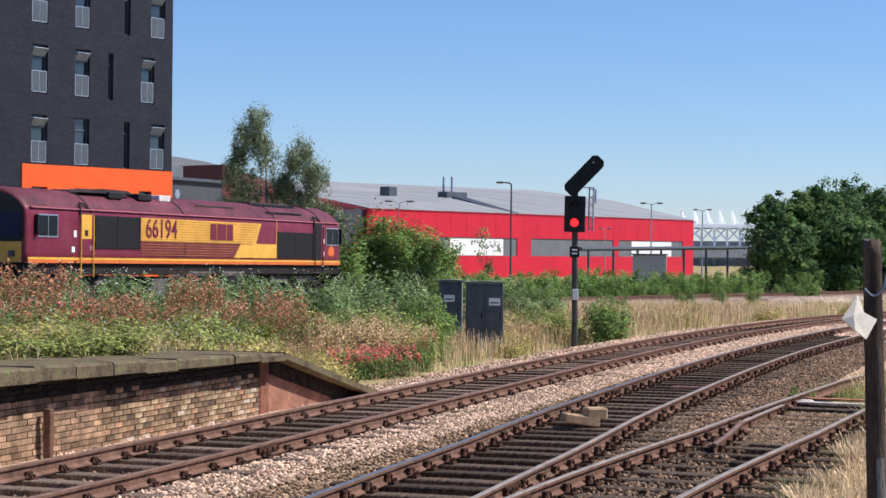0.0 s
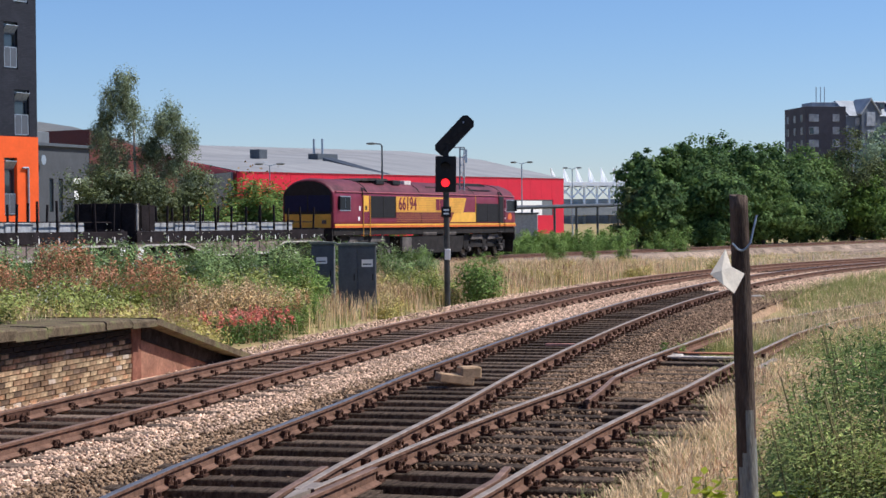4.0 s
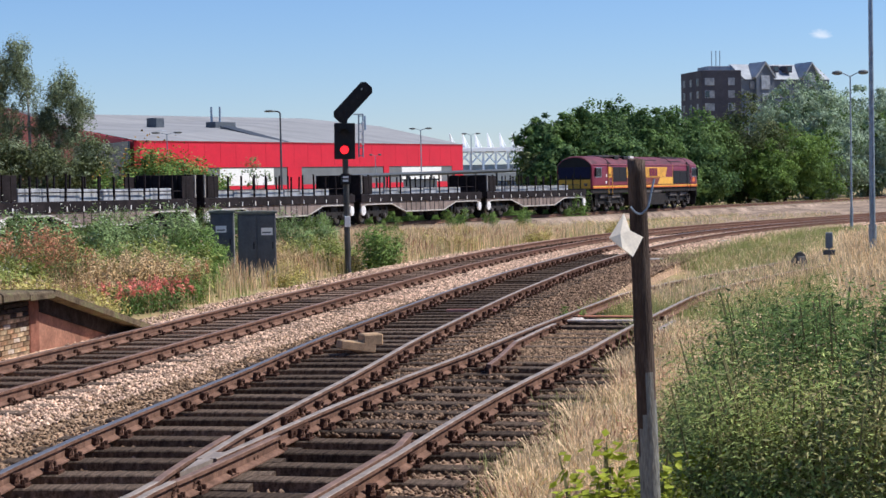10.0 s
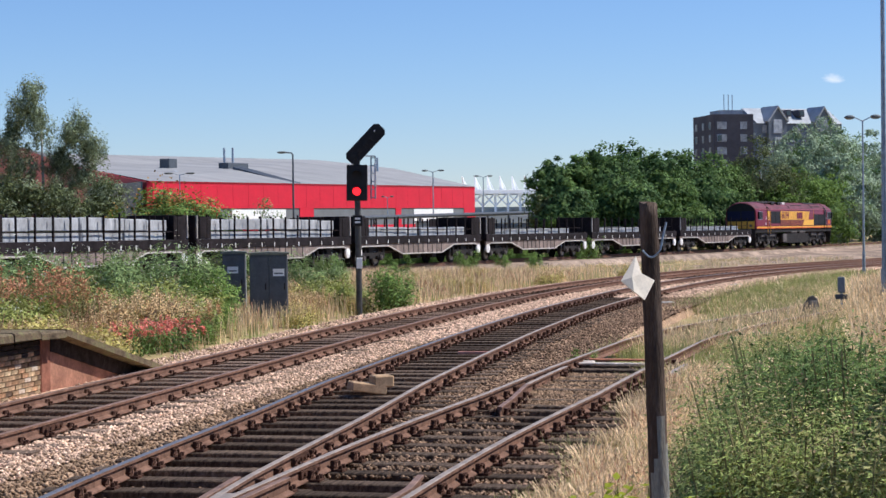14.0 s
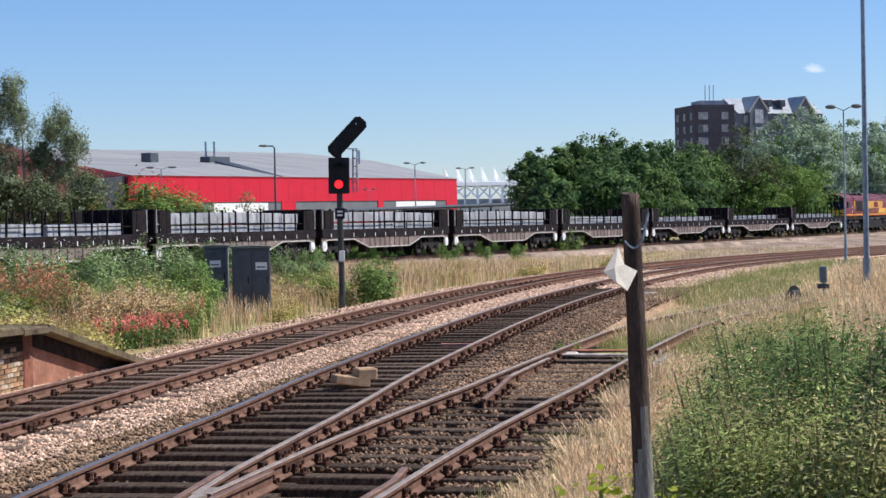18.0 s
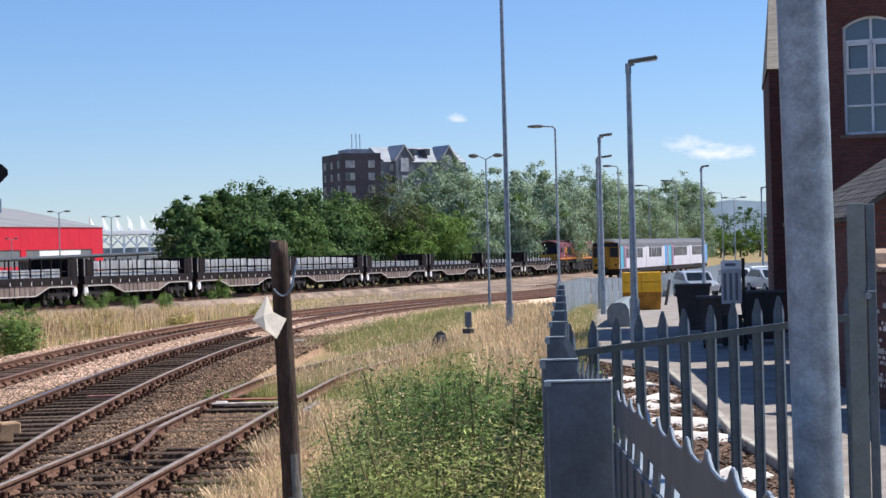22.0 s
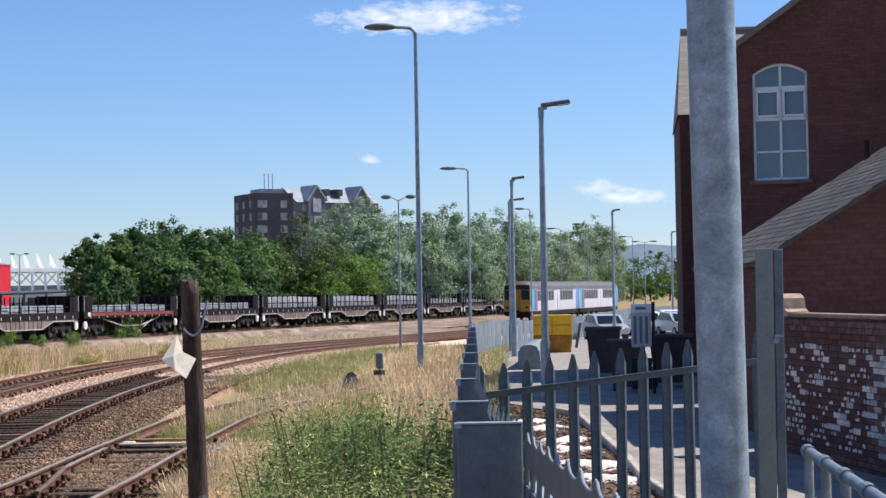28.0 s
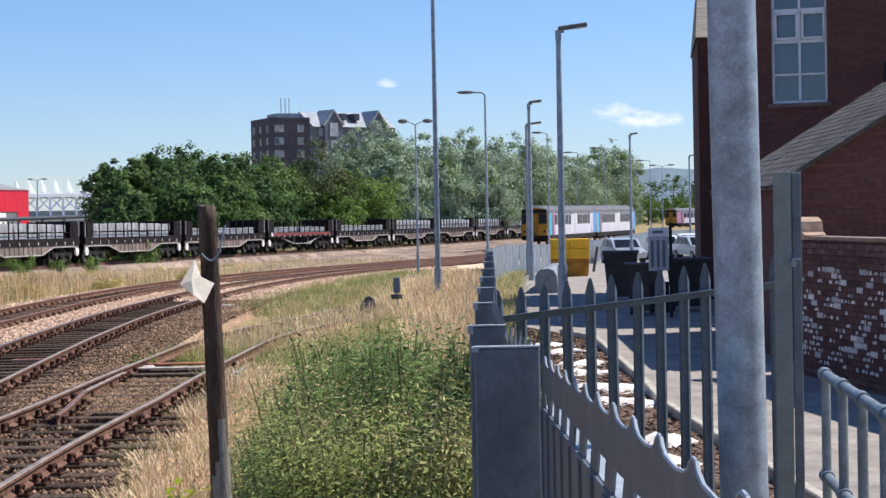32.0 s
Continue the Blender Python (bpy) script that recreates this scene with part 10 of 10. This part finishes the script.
grass("tall_dry_grass", "tall pale dry grass along the foot of the fence", X, Y, 0.72, M_STRAW, width=0.008, lean=0.55, tip=2.0)
X, Y = field(38000, -3.6, 12, 38, 92, lambda L, y, p: (L < -3.3) & (L > -17))
grass("dry_grass_bank", "dry straw grass on the bank", X, Y, 0.55, M_STRAW, width=0.022)
X, Y = field(15000, -15, -1, 33, 60, lambda L, y, p: (L < -4.4) & (L > -17))
grass("sparse_dry_grass", "sparse dry grass among the weeds", X, Y, 0.4, M_STRAW, width=0.014, lean=0.8, tip=1.4)
X, Y = field(34000, -15, 12, 31, 92, lambda L, y, p: (L < -2.7) & (L > -17) & (p > -0.2))
grass("green_grass_bank", "green grass on the bank", X, Y, 0.42, M_GREENGRASS, width=0.022)
X, Y = field(9000, -1, 11, 44, 80, lambda L, y, p: (L < -3.3) & (L > -12) & (p < 0.2))
grass("golden_grass_bank", "golden-brown seeding grass on the bank", X, Y, 0.5, M_REDGRASS, width=0.014, lean=0.6, tip=1.6)
X, Y = field(3500, -15, -3, 30, 44, lambda L, y, p: (L < -4.4) & (L > -15))
grass("rusty_grass_bank", "rusty-red seeding grass on the bank", X, Y, 0.75, M_REDGRASS, width=0.016)
X, Y = field(30000, 8, 20, 84, 135, lambda L, y, p: (L < -4) & (L > -17) & (p > 0.35))
grass("yard_grass", "patchy dry grass on the stony ground", X, Y, 0.28, M_STRAW, width=0.03, lean=0.8)
X, Y = field(18000, 8, 20, 84, 135, lambda L, y, p: (L < -4) & (L > -17) & (p > 0.7))
grass("yard_green_grass", "patchy green grass on the stony ground", X, Y, 0.25, M_GREENGRASS, width=0.03, lean=0.8)
X, Y = field(16000, 4, 22, 95, 190, lambda L, y, p: (L < -20) & (L > -30) & (p > -0.4))
grass("verge_grass", "rough green-brown grass along the goods line", X, Y, 0.45, M_GREENGRASS, width=0.05)


def strip(line, s0, s1, d0, d1, n):
    """Random places along a line, between two offsets to its right."""
    s, d = NR.uniform(s0, s1, n), NR.uniform(d0, d1, n)
    u = np.linspace(s0, s1, 120)
    P = np.array([[line.at(v).x, line.at(v).y, line.way(v).x, line.way(v).y] for v in u])
    f = lambda k: np.interp(s, u, P[:, k])
    return f(0) + f(3) * d, f(1) - f(2) * d


def plat_z(X, Y):
    return np.array([plat_top(s_near(PLAT_SIDE, x, y)) - 0.04 for x, y in zip(X, Y)])


# grass that grows over the end of the siding, and on the platform
_sc2 = s_near(TRACK_C, 7.6, 31)
X, Y = strip(TRACK_C, _sc2 + 2, sC1, -1.2, 1.8, 12000)
grass("siding_grass", "grass growing over the end of the siding", X, Y, 0.36, M_GREENGRASS, width=0.010, lean=0.8)
X, Y = strip(TRACK_C, _sc2 + 3, sC1 + 6, -0.6, 1.6, 7000)
grass("siding_dry_grass", "dry grass growing over the end of the siding", X, Y, 0.50, M_STRAW, width=0.007, lean=0.8, tip=1.5)
_side = PLAT_SIDE
_p0, _p1 = s_near(_side, -8, 14), PLAT_END
X, Y = strip(_side, _p0, _p1 - 0.3, -3.1, -1.2, 1000)
grass("platform_grass", "dry grass growing on the old platform", X, Y, 0.20, M_STRAW, z=plat_z(X, Y), width=0.010, lean=0.8, tip=1.4)
X, Y = strip(_side, _p0, _p1, -3.1, -1.5, 2500)
grass("platform_green_grass", "green tufts growing on the old platform", X, Y, 0.15, M_GREENGRASS, z=plat_z(X, Y), width=0.012, lean=0.8)

# yellow-green weeds rooted along the back of the platform
for k in range(46):
    s = RB.uniform(_p0 + 4, _p1 - 0.2)
    d = RB.uniform(-3.1, -1.5)
    q, w = _side.at(s), _side.way(s)
    f = RB.uniform(0.45, 0.9)
    copy_thing((P_LOW, P_DRY, P_FRESH, P_LOW)[k % 4], pose(q.x + w.y * d, q.y - w.x * d, plat_top(s) - 0.04, 0, 0, RB.uniform(0, 360)) @ Matrix.Diagonal((f, f, f * (0.9, 0.55, 0.5, 0.8)[k % 4], 1)))


def stones(name, lab, line, s0, s1, d0, d1, n, mtl, z, size=0.035):
    """Loose angular ballast stones along a line."""
    s = NR.uniform(s0, s1, n)
    d = NR.uniform(d0, d1, n)
    P = np.array([[*line.at(v), *line.way(v)] for v in np.linspace(s0, s1, 200)])
    u = np.linspace(s0, s1, 200)
    C = np.stack([np.interp(s, u, P[:, 0]) + np.interp(s, u, P[:, 4]) * d, np.interp(s, u, P[:, 1]) - np.interp(s, u, P[:, 3]) * d, np.interp(s, u, P[:, 2]) + z], 1)
    base = np.array([(1, 0, 0), (-1, 0, 0), (0, 1, 0), (0, -1, 0), (0, 0, 1), (0, 0, -1)], float)
    F = np.array([(0, 2, 4), (2, 1, 4), (1, 3, 4), (3, 0, 4), (2, 0, 5), (1, 2, 5), (3, 1, 5), (0, 3, 5)])
    sc = size * NR.uniform(0.5, 1.3, (n, 1, 1))
    V = base[None] * sc * NR.uniform(0.6, 1.25, (n, 6, 1))
    a = NR.uniform(0, 6.28, n)
    c, q = np.cos(a)[:, None], np.sin(a)[:, None]
    V = np.stack([V[..., 0] * c - V[..., 1] * q, V[..., 0] * q + V[..., 1] * c, V[..., 2] * 0.75 + V[..., 0] * 0.3], -1) + C[:, None]
    me = bpy.data.meshes.new(name)
    me.vertices.add(6 * n)
    me.vertices.foreach_set("co", V.astype(np.float32).ravel())
    idx = np.arange(n)[:, None, None] * 6 + F[None]
    me.loops.add(24 * n)
    me.loops.foreach_set("vertex_index", idx.astype(np.int32).ravel())
    me.polygons.add(8 * n)
    me.polygons.foreach_set("loop_start", np.arange(0, 24 * n, 3, dtype=np.int32))
    me.update()
    me.validate()
    me.materials.append(mtl)
    return tagged(new(name, me), lab, "ballast", kind="stuff")


_sa = s_near(TRACK_A, -5.2, 16)
stones("ballast_stones_pale", "loose pale pinkish ballast stones beside the first track", TRACK_A, _sa - 4, _sa + 26, 0.85, 1.95, 10500, M_BALLAST_L, -0.185, 0.034)
stones("ballast_stones_brown", "loose brown ballast stones between the tracks", TRACK_B, _sa - 6, _sa + 24, -2.35, -0.85, 11000, M_BALLAST_M, -0.190, 0.034)
stones("ballast_stones_dirty", "loose dirty ballast stones beyond the second track", TRACK_B, _sa + 4, _sa + 30, 0.9, 2.5, 9000, M_BALLAST_D, -0.192, 0.034)
stones("ballast_stones_far", "pale pinkish ballast stones farther along the first track", TRACK_A, _sa + 26, _sa + 62, 0.80, 2.35, 12000, M_BALLAST_L, -0.185, 0.046)
stones("ballast_stones_verge", "pale ballast stones along the verge", TRACK_A, _sa + 33, _sa + 66, -2.3, -0.8, 8000, M_BALLAST_L, -0.185, 0.046)
stones("ballast_stones_curve", "brown ballast stones beside the second track's curve", TRACK_B, _sa + 30, _sa + 50, 0.9, 2.7, 8000, M_BALLAST_D, -0.192, 0.044)
stones("ballast_stones_pale_curve", "pale ballast stones in and beside the far curve", TRACK_B, _sa + 44, _sa + 84, -0.7, 2.4, 15000, M_BALLAST_L, -0.185, 0.055)
stones("siding_dirt_stones", "tan dirt and small stones over the siding's timbers", TRACK_C, s_near(TRACK_C, 4.2, 24), s_near(TRACK_C, 6.2, 29), -0.66, 0.66, 5000, M_BALLAST_M, -0.185, 0.03)
stones("ballast_stones_edge", "loose pale ballast stones at the track's edge", TRACK_A, _sa - 4, _sa + 34, -2.3, -0.85, 7000, M_BALLAST_L, -0.19, 0.034)
stones("ballast_stones_dark", "loose dirty ballast stones between the sleepers", TRACK_B, _sa - 6, _sa + 26, -0.74, 0.74, 9000, M_BALLAST_D, -0.25, 0.032)
stones("ballast_stones_siding", "loose dirty ballast stones along the siding", TRACK_C, sC0, sC0 + 24, -0.74, 0.74, 5500, M_BALLAST_D, -0.262, 0.032)
stones("ballast_stones_shoulder", "loose dirty ballast stones at the siding's edge", TRACK_C, sC0, sC0 + 24, 0.85, 1.7, 5000, M_BALLAST_D, -0.206, 0.034)
stones("ballast_stones_first", "loose brown ballast stones between the first track's sleepers", TRACK_A, _sa - 4, _sa + 26, -0.72, 0.72, 9000, M_BALLAST_D, -0.238, 0.034)


def motions():
    """The goods train runs along its curved line."""
    times = [0, 1.5, 3, 4.5, 6, 7.5, 9, 11, 13, 15, 17, 19, 21, 23, 25.5, 28, 30, 32]
    walk(LOCO, [(t, on_track(S_ZERO + _sc(t), 13.26)) for t in times])
    for k, w in enumerate(WAGONS):
        walk(w, [(t, on_track(S_ZERO + _sc(t) - LEAD - (k + 0.5) * PITCH, 11.6)) for t in times])

    # the wheels turn as the train rolls
    for thing_ in [LOCO] + WAGONS:
        for bg in [c for c in thing_.children if c.name.startswith("bogie")]:
            for ws in [c for c in bg.children if c.name.startswith("wheelset")]:
                base = ws.matrix_basis.copy()
                r = base.translation.z
                n = int(math.ceil((_sc(32) - _sc(0)) / (r * radians(80))))
                arc = [_sc(0) + (_sc(32) - _sc(0)) * k / n for k in range(n + 1)]
                walk(ws, [(_when(a), base @ Matrix.Rotation((a - arc[0]) / r, 4, 'Y')) for a in arc])

    # the second unit draws in behind the car park
    end = spot(27.6, 345, -1.0)
    turn = radians(90 - 60)
    way = Vector((math.cos(turn), math.sin(turn), 0))
    for_t = lambda t: Matrix.Translation(end + way * (32 - t) * 9.0) @ pose(0, 0, 0, 0, 0, math.degrees(turn) + 180) @ Matrix.Translation((-9.9, 0, 0))
    walk(DMU2, [(t, for_t(t)) for t in (0, 8, 16, 24, 28, 30, 32)])


motions()
